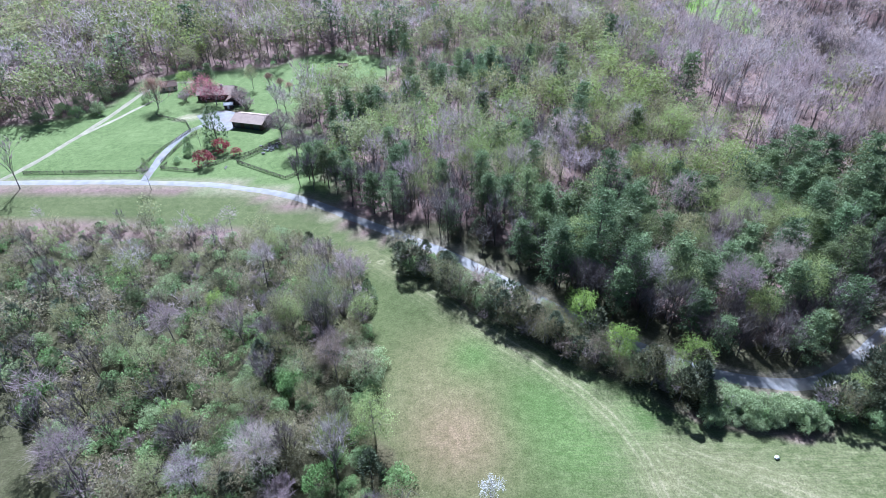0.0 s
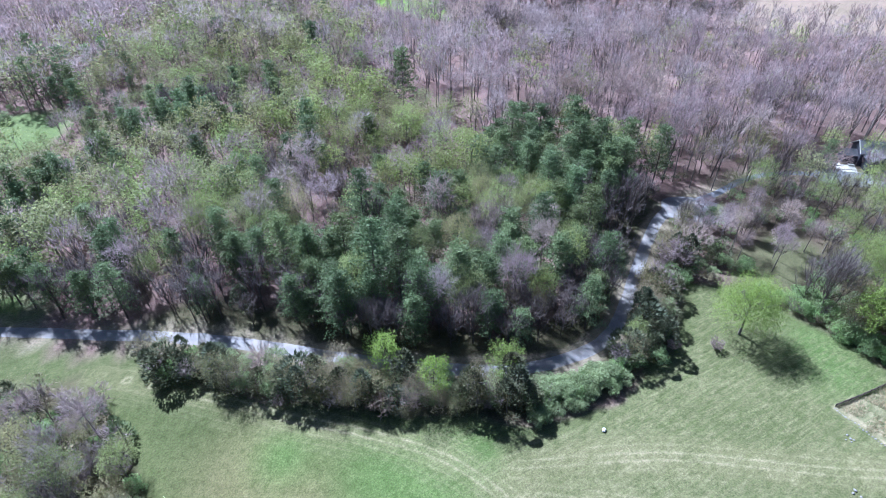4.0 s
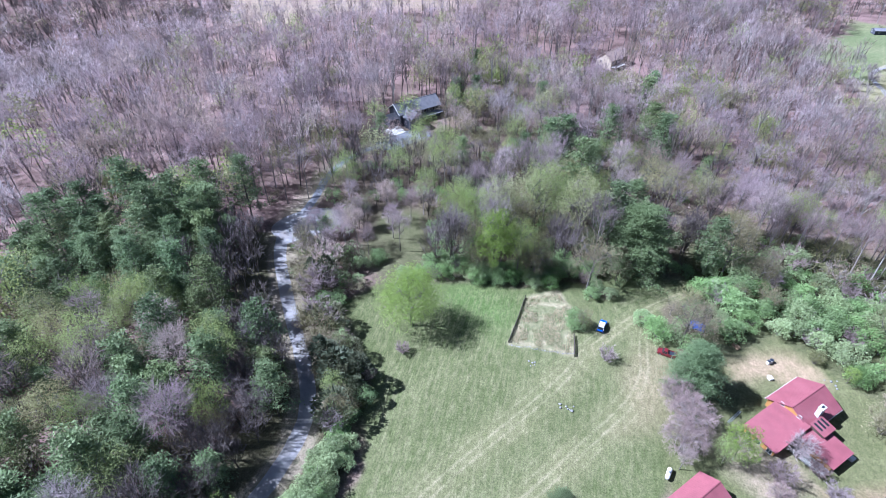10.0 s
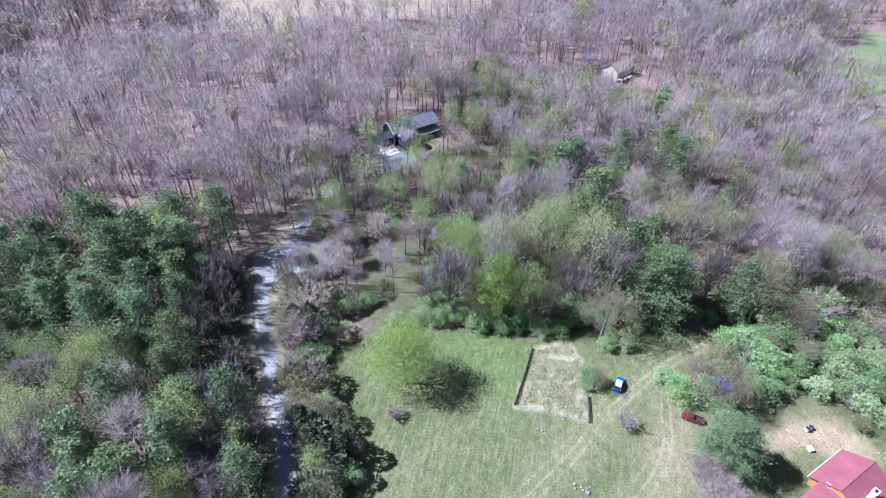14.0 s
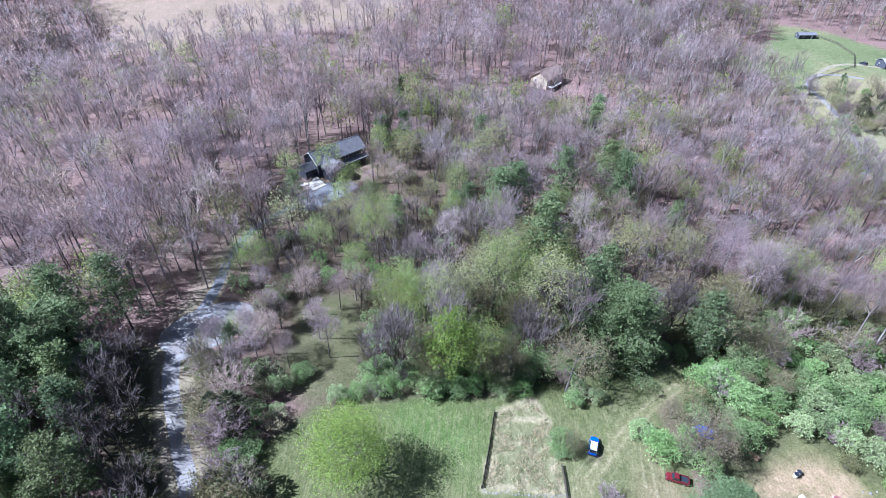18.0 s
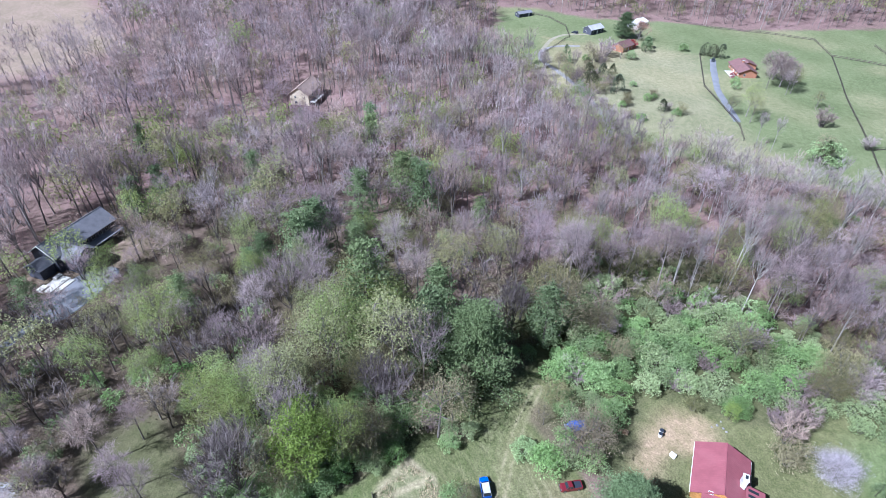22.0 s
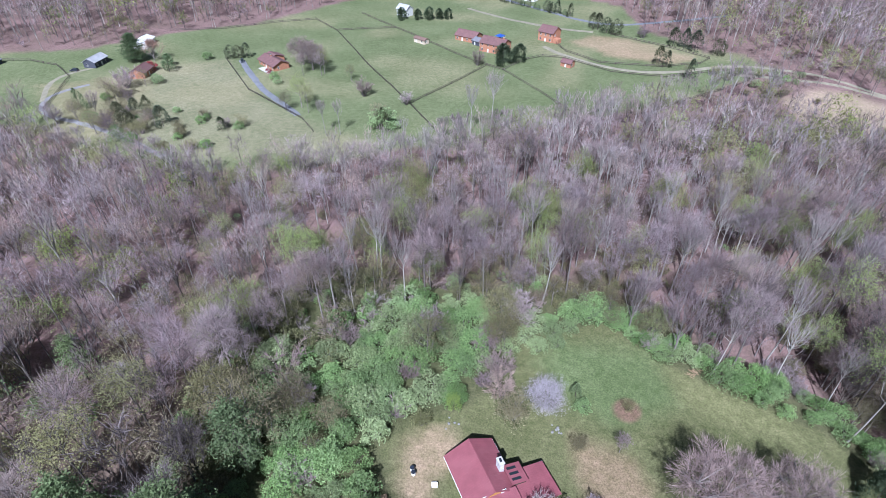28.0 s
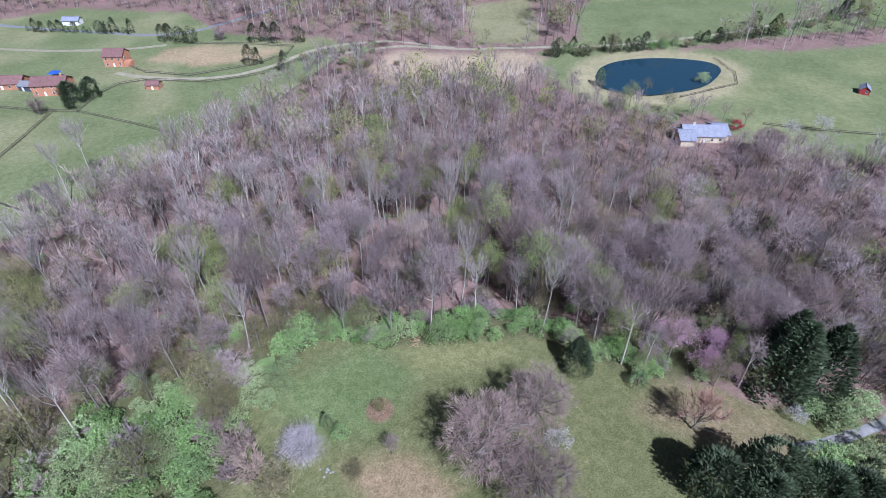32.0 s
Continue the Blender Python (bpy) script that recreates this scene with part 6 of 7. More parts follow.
plain_house("white_house", 268, -330, -20, "small white house behind evergreens", "house", 9, 7, 4.5, 7.0, M_WHITE_PAINT, M_PALE_ROOF, 3)
plain_house("white_barn", 196, -398, -20, "far white barn with a pale roof", "barn", 10, 6, 3.0, 4.6, M_WHITE_PAINT, M_BLUE_ROOF, 2)

# ---- hedges and single trees ----
KINDS.update({
    "lime": ("lime_green_tree", "small tree in bright lime-green spring leaf", "tree", M_BARK, M_LIME, [broadleaf(61, 9, 3.3, 36, 4, 0.05, 62, 0.25, 0.12, 0.14)]),
    "lone": ("spreading_tree", "broad round tree in fresh light-green leaf standing alone in the meadow", "tree", M_BARK, M_LIME, [broadleaf(63, 18, 7.8, 96, 6, 0.05, 170, 0.28, 0.02, 0.36, limbs=18)]),
    "big": ("lawn_tree", "large round leafless tree with fine purple-grey twigs", "tree", M_BARK, M_TWIG_LAWN, [broadleaf(64, 12, 7.4, 170, 38, 0.045, low=0.12, trunk=0.34, limbs=22, spread=0.52), broadleaf(65, 10.5, 6.6, 150, 36, 0.045, low=0.12, trunk=0.3, limbs=20, spread=0.52)]),
    "blossom": ("white_blossom_tree", "small tree in full white blossom", "tree", M_BARK, M_WHITE, [broadleaf(66, 5, 2.4, 24, 4, 0.05, 34, 0.22, 0.12, 0.1)]),
    "cherry": ("lilac_blossom_tree", "spreading tree covered in pale lilac-white blossom", "tree", M_BARK, M_LILAC, [broadleaf(67, 6.5, 4.9, 60, 26, 0.05, 60, 0.2, 0.08, 0.18)]),
    "redbud": ("redbud_tree", "redbud in magenta-pink blossom", "tree", M_BARK, M_PINK, [broom(68, 7.5, 4.4, 40, 12, 0.05, 44, 0.25, 0.1, 0.14, flare=0.5)]),
    "crimson": ("crimson_shrub", "rounded shrub with crimson leaves", "shrub", M_BARK, M_CRIMSON, [bush(69, 4.2, 2.8)]),
    "rose": ("rose_leaved_tree", "broad tree with rose-red leaves in front of a farmhouse", "tree", M_BARK, M_ROSE, [broadleaf(70, 9, 5.4, 34, 4, 0.08, 49, 0.40, 0.14, 0.25)]),
    "tan": ("tan_budding_tree", "tree with reddish-tan buds", "tree", M_BARK, M_TAN, [broom(71, 8.5, 5.6, 50, 36, 0.05, 16, 0.22, 0.12, 0.18, flare=0.45, spray=0.7)]),
    "spruce": ("spruce_tree", "tall dark evergreen with dense drooping boughs", "evergreen tree", M_BARK_DARK, M_SPRUCE, [cedar(72, 18, 6.0, 4200, 0.7, 0.9)]),
    "limetall": ("tall_lime_green_tree", "tall columnar tree in bright lime-green leaf at the meadow's edge", "tree", M_BARK, M_LIME, [broadleaf(62, 17, 4.2, 66, 3, 0.05, 120, 0.3, 0.03, 0.22)]),
    "rounded": ("broad_spruce", "broad grey-green spruce with dense boughs beside the lawn", "evergreen tree", M_BARK_DARK, M_SPRUCE, [cedar(77, 12.5, 5.6, 3600, 0.65, 0.35)]),
    "yardpine": ("white_pine", "broad soft grey-green white pine beside the yard", "pine tree", M_BARK_DARK, M_NEEDLE, [pine(76, 15, 6.6, 15, 11, 5, 0.08, 38)]),
    "darkpine": ("tall_pine", "tall grey-green pine with wide boughs at the meadow's edge", "pine tree", M_BARK_DARK, M_NEEDLE, [pine(78, 15, 6.6, 15, 11, 5, 0.05, 38)]),
    "round": ("round_evergreen", "small rounded dark green evergreen", "shrub", M_BARK_DARK, M_NEEDLE, [cedar(74, 4.2, 1.9, 420, 0.42, 0.2), cedar(75, 7.5, 2.6, 520, 0.5, 0.75)]),
})
ROW = random.Random(5)
HEDGE = (("cedar", -11, 137, 1.0), ("cedar", -14, 140, 0.75), ("cedar", 1, 128, 0.95), ("silver", 6, 120, 0.7), ("silver", 11, 117, 0.7), ("twiggy", 11, 125, 0.95), ("cedar", 17, 112, 1.1), ("olive", 16, 117, 0.6), ("brush", 20, 107, 0.9), ("olive", 25, 109, 0.75), ("brush", 30, 104, 0.9),
         ("olive", 29, 107, 0.7), ("brush", 33, 100, 0.9), ("lime", 37, 107, 1.0), ("cedar", 39, 100, 0.95), ("brush", 42, 97, 0.7), ("lime", 44, 95, 0.95), ("green", 47, 90, 0.7), ("cedar", 50, 87.5, 0.9), ("green", 54, 86, 0.6), ("lime", 61, 90.5, 0.95), ("brush", 59, 83, 0.6), ("cedar", -6, 133, 0.7))
HEDGE += (("silver", 63, 81, 0.75), ("silver", 67, 80, 0.8), ("silver", 71, 78.5, 0.85), ("silver", 75, 78, 0.85), ("silver", 79, 77.5, 0.85), ("silver", 83, 77.5, 0.85), ("green", 87, 78, 0.7), ("cedar", 91, 80, 0.95), ("bud", 97, 83, 0.62), ("olive", 95, 81, 0.8), ("cedar", 102, 83, 1.0), ("cedar", 103.5, 86.5, 0.9), ("silver", 107, 85, 0.7),
          ("brush", 109, 91, 1.0), ("green", 112, 87, 0.8), ("brush", 114, 92, 1.1), ("cedar", 118, 92, 0.9), ("brush", 118, 98, 1.0), ("twiggy", 122, 97, 1.1), ("green", 126, 97, 0.8), ("twiggy", 130, 100, 1.2), ("cedar", 133, 98, 0.9), ("brush", 135, 105, 1.1), ("twiggy", 140, 102, 1.2), ("olive", 144, 110, 0.8), ("bare", 147, 103, 0.6),
          ("bare", 154, 97, 0.7), ("bare", 158, 104, 0.65), ("olive", 151, 113, 0.7), ("twiggy", 148, 112, 1.0), ("dark", 163, 98, 0.8), ("bare", 150, 92, 0.6), ("green", 148, 88, 0.7), ("cedar", 144, 95, 0.8), ("olive", 128, 103, 0.7), ("brush", 138, 109, 0.9), ("cedar", 21, 111, 0.8), ("cedar", 25, 106, 0.7), ("green", 36, 99, 0.6))
for kind, x, y, size in HEDGE:
    place(kind, x, y, size * (1.45 if kind in ("cedar", "silver", "brush", "twiggy", "green") else 1.45 if kind == "lime" else 1.1), group="hedge along the gravel road")
    if kind in ("cedar", "brush", "green", "silver", "olive"):
        side = ROW.uniform(-2.6, 2.6)
        place(ROW.choice((kind, "brush", "green", "twiggy")), x + side, y - 0.6 * side + ROW.uniform(-1.2, 1.2), size * ROW.uniform(0.7, 1.15), group="hedge along the gravel road")
for k in range(17):
    f = k / 16
    x, y = -10 + 60 * f + ROW.uniform(-1, 1), 146 - 53 * f - 5.5 * math.sin(3.14 * f)
    place(ROW.choice(("brush", "olive", "cedar", "twiggy", "cedar")), x - 3.4, y - 4.2 + ROW.uniform(-1, 1), ROW.uniform(0.85, 1.15), group="hedge along the gravel road")
YARD = (("bare", 160, 87, 0.8), ("bare", 168, 91, 0.85), ("bare", 154, 83, 0.75), ("bare", 171, 84, 0.8), ("blossom", 9.5, 59, 1.15), ("bud", -40, 124, 1.1), ("bare", -36, 116, 0.9), ("bud", -33, 110, 1.0), ("bare", 151, 109, 0.75), ("bare", 157, 103, 0.7), ("dark", 147, 112, 0.8), ("bare", 163, 101, 0.75), ("dark", 168, 102, 0.7), ("dark", 146, 104, 0.8), ("bare", 174, 105, 0.7), ("silver", -24, 97, 1.35), ("silver", -20, 92, 1.3), ("silver", -25, 104, 1.2), ("silver", -19, 98, 1.1), ("round", -23, 124, 1.2), ("big", -38, 118, 0.85), ("bud", -46, 112, 1.0), ("lime", -90, 160, 1.0), ("lime", -68, 120, 0.95), ("lone", 123.6, 71.3, 1.05), ("limetall", 150, 53, 1.4), ("twiggy", 122, 20.5, 0.7), ("twiggy", 114, 71, 0.65), ("yardpine", 80, 30, 0.5), ("yardpine", 117, 1, 1.0), ("darkpine", 160, 12, 1.5), ("cedar", 154, 17, 1.3), ("spruce", 164, 16, 0.9), ("bud", 149, 46, 0.95), ("olive", 148, 25.5, 1.45), ("bud", 165, 29, 1.3), ("olive", 171, -17, 1.4), ("green", 133, 28.2, 0.95), ("green", 133, 7.5, 1.1), ("olive", 131.5, 26.6, 0.55), ("green", 131.5, 29, 0.6), ("silver", 146, 40, 0.7), ("green", 148, 61, 0.95),
        ("silver", 149, 66, 0.95), ("silver", 147, 57, 0.9), ("green", 150, 52, 1.0), ("green", 147, 36, 0.8), ("green", 145, 24, 0.8), ("silver", 146, 19, 0.7), ("green", 137.5, 10.5, 0.95), ("green", 134, 7.5, 0.95), ("silver", 133, 3, 0.95), ("olive", 142, 3, 0.5), ("green", 130, -1, 0.9))
YARD += (("big", 105, 3.5, 0.95), ("big", 111, 5.5, 0.72), ("big", 99.5, 5.5, 0.9), ("bare", 95, 6, 0.5), ("lime", 100, -5.5, 1.25), ("bud", 98.5, -3, 0.55), ("twiggy", 104.5, -19.5, 0.95), ("twiggy", 101, -22.5, 0.75), ("twiggy", 97, -14, 0.9), ("twiggy", 95, -24, 0.9), ("big", 92, -12, 0.5), ("brush", 133, -31, 0.7), ("twiggy", 139, -31, 0.9), ("lime", 128, -37, 0.6), ("green", 130, -39, 0.8),
         ("cherry", 109, -45.5, 0.86), ("twiggy", 119, -44, 1.1), ("brush", 115, -40, 1.1), ("twiggy", 121, -50, 1.2), ("green", 101, -47, 0.7), ("round", 103, -50, 0.6), ("bare", 92, -39, 0.42), ("brush", 100, -37.5, 0.55), ("brush", 91.5, -50, 0.45), ("silver", 114, -60, 0.8), ("silver", 117, -67, 1.0), ("silver", 110, -63, 0.6), ("green", 104, -75, 1.0), ("green", 97, -75, 0.9), ("green", 109, -74, 1.0), ("green", 90, -71, 0.8), ("silver", 118, -62, 0.9), ("silver", 112, -66, 0.8), ("silver", 121, -57, 0.8), ("silver", 108, -69, 0.7))
YARD += (("big", 75, -29.5, 1.5), ("big", 61.6, -34.5, 1.4), ("big", 70, -19.5, 1.4), ("blossom", 60.5, -27.5, 1.25), ("bare", 44.7, -49, 0.5), ("spruce", 45.5, -44.3, 0.6), ("round", 35, -35.2, 1.0), ("tan", 31, -21.8, 1.25), ("rounded", 38, -9.0, 1.0), ("rounded", 27.5, -6.5, 1.1), ("rounded", 33, -3, 1.0), ("spruce", 6, -23, 1.3), ("spruce", -3, -21, 1.25), ("spruce", 1, -28, 1.2), ("dark", -22, -21, 1.0), ("dark", -28, -27, 1.1), ("dark", -17, -18, 0.8), ("olive", -30, -15, 0.9), ("dark", -13, -4, 0.9), ("olive", -25, -9, 1.0), ("rounded", 20, -0.5, 0.9), ("green", 12, -6, 1.1), ("silver", 6, -5, 0.9), ("cedar", -2, -4, 0.9), ("rounded", 14, 2, 0.8), ("green", -12, -14, 1.1), ("olive", -15, -30, 0.8), ("cedar", -20, -33, 1.0),
         ("blossom", 8, -16, 0.9), ("redbud", 14, -36.5, 1.15), ("redbud", 20, -42, 1.05), ("redbud", 9, -32, 0.8), ("redbud", 18.4, -32, 1.05), ("redbud", 17, -42, 1.0), ("redbud", 22, -45, 0.8), ("redbud", 13, -29, 0.7), ("twiggy", 28, -41, 1.0), ("olive", 31, -39, 0.5), ("green", 26, -38, 0.6), ("silver", 0, -12.5, 1.2), ("silver", -7, -14, 1.1), ("silver", -4, -16, 1.0), ("green", 3, -17, 0.9), ("green", 12, -3, 1.1), ("cedar", 7, -1, 0.8), ("green", 16, -3, 0.9), ("silver", 2, -4, 1.0), ("bud", -22, -30, 0.7), ("silver", 20, -32, 0.6), ("green", 33, -43, 0.8), ("dark", -12, -40, 1.0), ("big", -25, -45, 1.5), ("green", 4.5, -43.5, 0.9), ("green", -2, -42, 0.9), ("green", 8, -46, 0.8))
for kind, x, y, size in YARD:
    place(kind, x, y, size * (1.2 if kind in SHRUBS + ("olive", "bud", "cherry") else 1.0))
FARM_TREES = (("tan", -151, 276, 1.35), ("rose", -128, 283, 1.15), ("rose", -121, 279, 0.9), ("lime", -144, 299, 1.0), ("cedar", -137, 304, 1.0), ("olive", -145, 340, 1.3), ("olive", -136, 338, 1.1), ("bud", -118, 345, 0.7), ("big", -201, 318, 0.9), ("big", -215, 326, 0.8), ("big", -190, 310, 0.7), ("silver", -190, 274, 1.2), ("silver", -184, 284, 1.2), ("silver", -179, 296, 1.0), ("green", -196, 268, 1.1), ("bare", -78, 258, 0.8), ("bare", -85, 267, 0.7), ("bare", -64, 229, 0.8), ("big", -108, 280, 0.6), ("big", -74, 370, 1.0), ("tan", -100, 308, 0.6), ("round", -106.6, 236, 1.7), ("round", -114.8, 223.7, 0.9), ("crimson", -104, 213, 1.3), ("crimson", -101, 225, 1.15), ("crimson", -93, 222, 0.7), ("twiggy", -103, 273, 1.3), ("bud", -144, 312, 0.85), ("pine", -134, 309, 0.7), ("bud", -108, 303, 0.6), ("tan", -92, 301, 0.55), ("tan", -86, 296, 0.5), ("big", -77, 240, 0.85), ("big", -66, 222, 0.8),
              ("bud", -112.3, 230.4, 0.42), ("bud", -112, 245, 0.5), ("green", -115, 222, 0.55), ("green", -117, 215, 0.5), ("round", -119, 232, 0.7), ("round", -129, 210, 0.5), ("silver", -160, 284, 0.8), ("silver", -178, 268, 1.1), ("green", -186, 262, 1.0), ("silver", -200, 254, 1.1), ("dark", -60, 214, 0.9), ("dark", -52, 205, 0.9), ("silver", -66, 356, 1.1), ("silver", -58, 352, 1.0), ("twiggy", -140, 285, 1.0))
PASTURE_TREES = (("yardpine", 371, -192, 0.75), ("tan", 362, -196, 1.0), ("round", 342, -186, 1.3), ("round", 348, -192, 1.2), ("round", 346, -133, 1.0), ("crimson", 352, -184, 0.9), ("twiggy", 345, -160, 1.5), ("twiggy", 340, -150, 1.4), ("green", 335, -170, 0.9), ("olive", 338, -165, 0.6), ("bare", 330, -128, 0.55), ("bare", 320, -138, 0.5), ("bare", 352, -113, 0.6), ("bare", 300, -109, 0.6), ("bare", 338, -114, 0.55), ("bud", 249, -168, 0.72), ("bud", 243, -164, 0.6), ("olive", 254, -163, 0.8), ("olive", 207, -163, 0.9), ("green", 204, -161, 1.7), ("cedar", 204, -160, 0.8),
                 ("big", 280, -219, 1.1), ("big", 271, -214, 0.95), ("bud", 262, -211, 0.6), ("olive", 244, -207, 0.6), ("bare", 262, -208, 0.6), ("bare", 272, -206, 0.55), ("green", 283, -196, 0.7), ("crimson", 290, -201, 0.5), ("green", 277, -190, 0.6), ("twiggy", 228, -190, 1.3), ("twiggy", 205, -188, 0.9), ("pale", 167, -167, 0.85), ("pale", 160, -173, 0.95), ("dark", 172, -164, 0.7), ("dark", 176, -160, 0.6), ("pale", 219, -150, 0.6), ("pale", 224, -147, 0.55), ("rounded", 177, -254, 1.0), ("rounded", 170, -262, 0.85), ("cedar", 98, -284, 0.9), ("cedar", 94, -282, 0.7), ("olive", 84, -268, 0.55), ("cedar", 82, -267, 0.8), ("twiggy", 190, -250, 1.0))
PASTURE_TREES += (("cedar", 138, -338, 0.9), ("cedar", 132, -334, 0.9), ("cedar", 126, -332, 0.9), ("cedar", 142, -343, 0.8), ("cedar", 92, -320, 0.9), ("cedar", 86, -317, 0.9), ("cedar", 80, -315, 1.0), ("cedar", 68, -311, 0.9), ("twiggy", 110, -330, 1.2), ("rounded", 265, -318, 0.7), ("rounded", 255, -322, 0.6), ("rounded", 248, -325, 0.7), ("rounded", 242, -328, 0.6), ("rounded", 236, -330, 0.6), ("green", 335, -208, 0.9), ("cedar", 316, -218, 0.7), ("cedar", 320, -216, 0.7), ("cedar", 324, -214, 0.7),
                  ("round", -70, -207, 0.9), ("silver", -123, -192, 0.9), ("olive", -86, -190, 0.5), ("bud", -68, -179, 0.65), ("olive", -80, -167, 0.7), ("bud", -62, -176, 0.6), ("crimson", -67, -156, 0.8), ("crimson", -98, -142, 0.8), ("green", -76, -157, 0.7), ("olive", -104, -143, 0.6), ("blossom", -112, -127, 1.3), ("blossom", -130, -126, 1.2), ("round", -228, -262, 1.6), ("bud", -120, -90, 0.6), ("olive", -108, -96, 0.7), ("bud", -128, -84, 0.7), ("big", -90, -118, 0.8), ("big", -80, -112, 0.8))
for kind, x, y, size in FARM_TREES + PASTURE_TREES:
    place(kind, x, y, size * (0.95 if kind in ("spruce", "rounded") else 1.35))
for k in range(64):
    f = k / 63
    x, y = -66 - 260 * f, -256 + 14 * math.sin(f * 3.1)
    place(ROW.choice(("cedar", "cedar", "cedar", "green", "brush", "olive")), x + ROW.uniform(-4, 4), y + ROW.uniform(-4, 3), ROW.uniform(0.85, 1.35), group="tree line beyond the pond")
for k in range(14):
    place(ROW.choice(("cedar", "round")), 160 + 4.6 * k + ROW.uniform(-1, 1), -362 - 2.2 * k + ROW.uniform(-1.5, 1.5), ROW.uniform(0.75, 1.0), group="evergreen windbreak")
for k in range(46):
    place(ROW.choice(("brush", "green", "olive", "twiggy", "cedar")), ROW.uniform(258, 345), ROW.uniform(-146, -112), ROW.uniform(0.7, 1.25), group="scrub on the pasture slope")
for k in range(26):
    place(ROW.choice(("green", "silver", "brush")), ROW.uniform(22, 72), ROW.uniform(-288, -252), ROW.uniform(0.6, 1.0), group="scrub beside the marsh")


# ---- the garden's weeds ----
def garden_weeds():
    """Dry stalks and green weeds in rows over the straw."""
    rng, s, t = random.Random(41), Shape(), Shape()
    while len(s.f) < 5200:
        x, y = rng.uniform(121, 145), rng.uniform(28, 45)
        if float(inside(GARDEN, np.array([x]), np.array([y]))[0]) < 0.6 or value_noise(x, y, 2.2, 33) < 0.42:
            continue
        z = float(gz(x, y))
        for _ in range(7):
            px, py = x + rng.gauss(0, 0.3), y + rng.gauss(0, 0.3)
            blade(t if rng.random() < 0.28 else s, (px, py, z), (rng.gauss(0, 0.6), rng.gauss(0, 0.6), 1), rng.uniform(0.35, 0.9), rng.uniform(0.06, 0.14), rng)
    for nm, sh, mat, label in (("dry_weeds", s, M_STRAW, "dry straw-coloured weed stalks in an untilled garden"), ("green_weeds", t, M_GREEN, "green weeds among dry stalks in a garden")):
        v, f, m = sh.arrays()
        tagged(new(nm, mesh_from(nm, v, f, [mat], tint=np.full(len(v), 0.3))), label, "weeds", kind="stuff")


M_STRAW = plant("dry_straw_stalks", [(0, (0.36, 0.30, 0.20)), (1, (0.42, 0.36, 0.25))], 0.3)
garden_weeds()


# ---- fences ----
def fence(name, label, line, mat, spacing=3.2, height=1.25, rails=3, thick=0.16, group=""):
    """Posts and rails along a line on the ground."""
    x0, y0 = line[0]
    rt = tagged(new(name), label, "fence", group)
    rt.location = (x0, y0, float(gz(x0, y0)))
    post_me = rail_me = None
    for (ax, ay), (bx, by) in zip(line, line[1:]):
        d = math.hypot(bx - ax, by - ay)
        n = max(1, round(d / spacing))
        for k in range(n + 1):
            px, py = ax + (bx - ax) * k / n, ay + (by - ay) * k / n
            pz = float(gz(px, py))
            if k < n or (bx, by) == line[-1]:
                if post_me is None:
                    post_me = part("post", box(-0.09, -0.09, -0.3, 0.09, 0.09, height + 0.1, 0.02), mat, rt).data
                    post = bpy.data.objects[rt.children[-1].name]
                else:
                    post = new("post", post_me)
                    post.parent = rt
                post.location = (px - x0, py - y0, pz - rt.location.z)
            if k < n:
                qx, qy = ax + (bx - ax) * (k + 1) / n, ay + (by - ay) * (k + 1) / n
                qz = float(gz(qx, qy))
                run = math.hypot(qx - px, qy - py)
                for r in range(rails):
                    z = height * (r + 1) / rails - thick * 0.6
                    if rail_me is None:
                        rail = part("rail", box(0, -0.035, -thick / 2, 1, 0.035, thick / 2), mat, rt)
                        rail_me = rail.data
                    else:
                        rail = new("rail", rail_me)
                        rail.parent = rt
                    rail.matrix_basis = Matrix.LocRotScale((px - x0, py - y0, pz - rt.location.z + z), Euler((0, -math.atan2(qz - pz, run), math.atan2(qy - py, qx - px))), (run, 1, 1))
    return rt


F_LABEL = "dark weathered post-and-rail fence along a green farm pasture"
for line in ([(-179, 205), (-155, 205), (-131, 206), (-129, 227), (-123, 247), (-129, 257), (-147, 265)], [(-121, 213), (-122, 209), (-107, 207), (-95, 219), (-88, 223), (-76, 237), (-70, 242)], [(-91, 215), (-66, 200), (-60, 206)], [(-91, 215), (-82, 227), (-69, 237)], [(-124, 214), (-122, 233), (-119, 244)]):
    fence("rail_fence", F_LABEL, line, M_FENCE, 3.6, 1.35, 3, 0.2, "farm fences")
fence("garden_fence", "low dark timber fence round a straw-covered garden", [(122.6, 45.0), (131.5, 43.6), (141, 42.4)], M_FENCE, 2.4, 0.95, 3, 0.2)
fence("garden_fence", "low dark timber fence beside a garden gap", [(121.3, 28.2), (125, 28.3), (128.6, 28.5)], M_FENCE, 1.9, 0.95, 3, 0.2)
P_LABEL = "dark plank fence between green horse pastures"
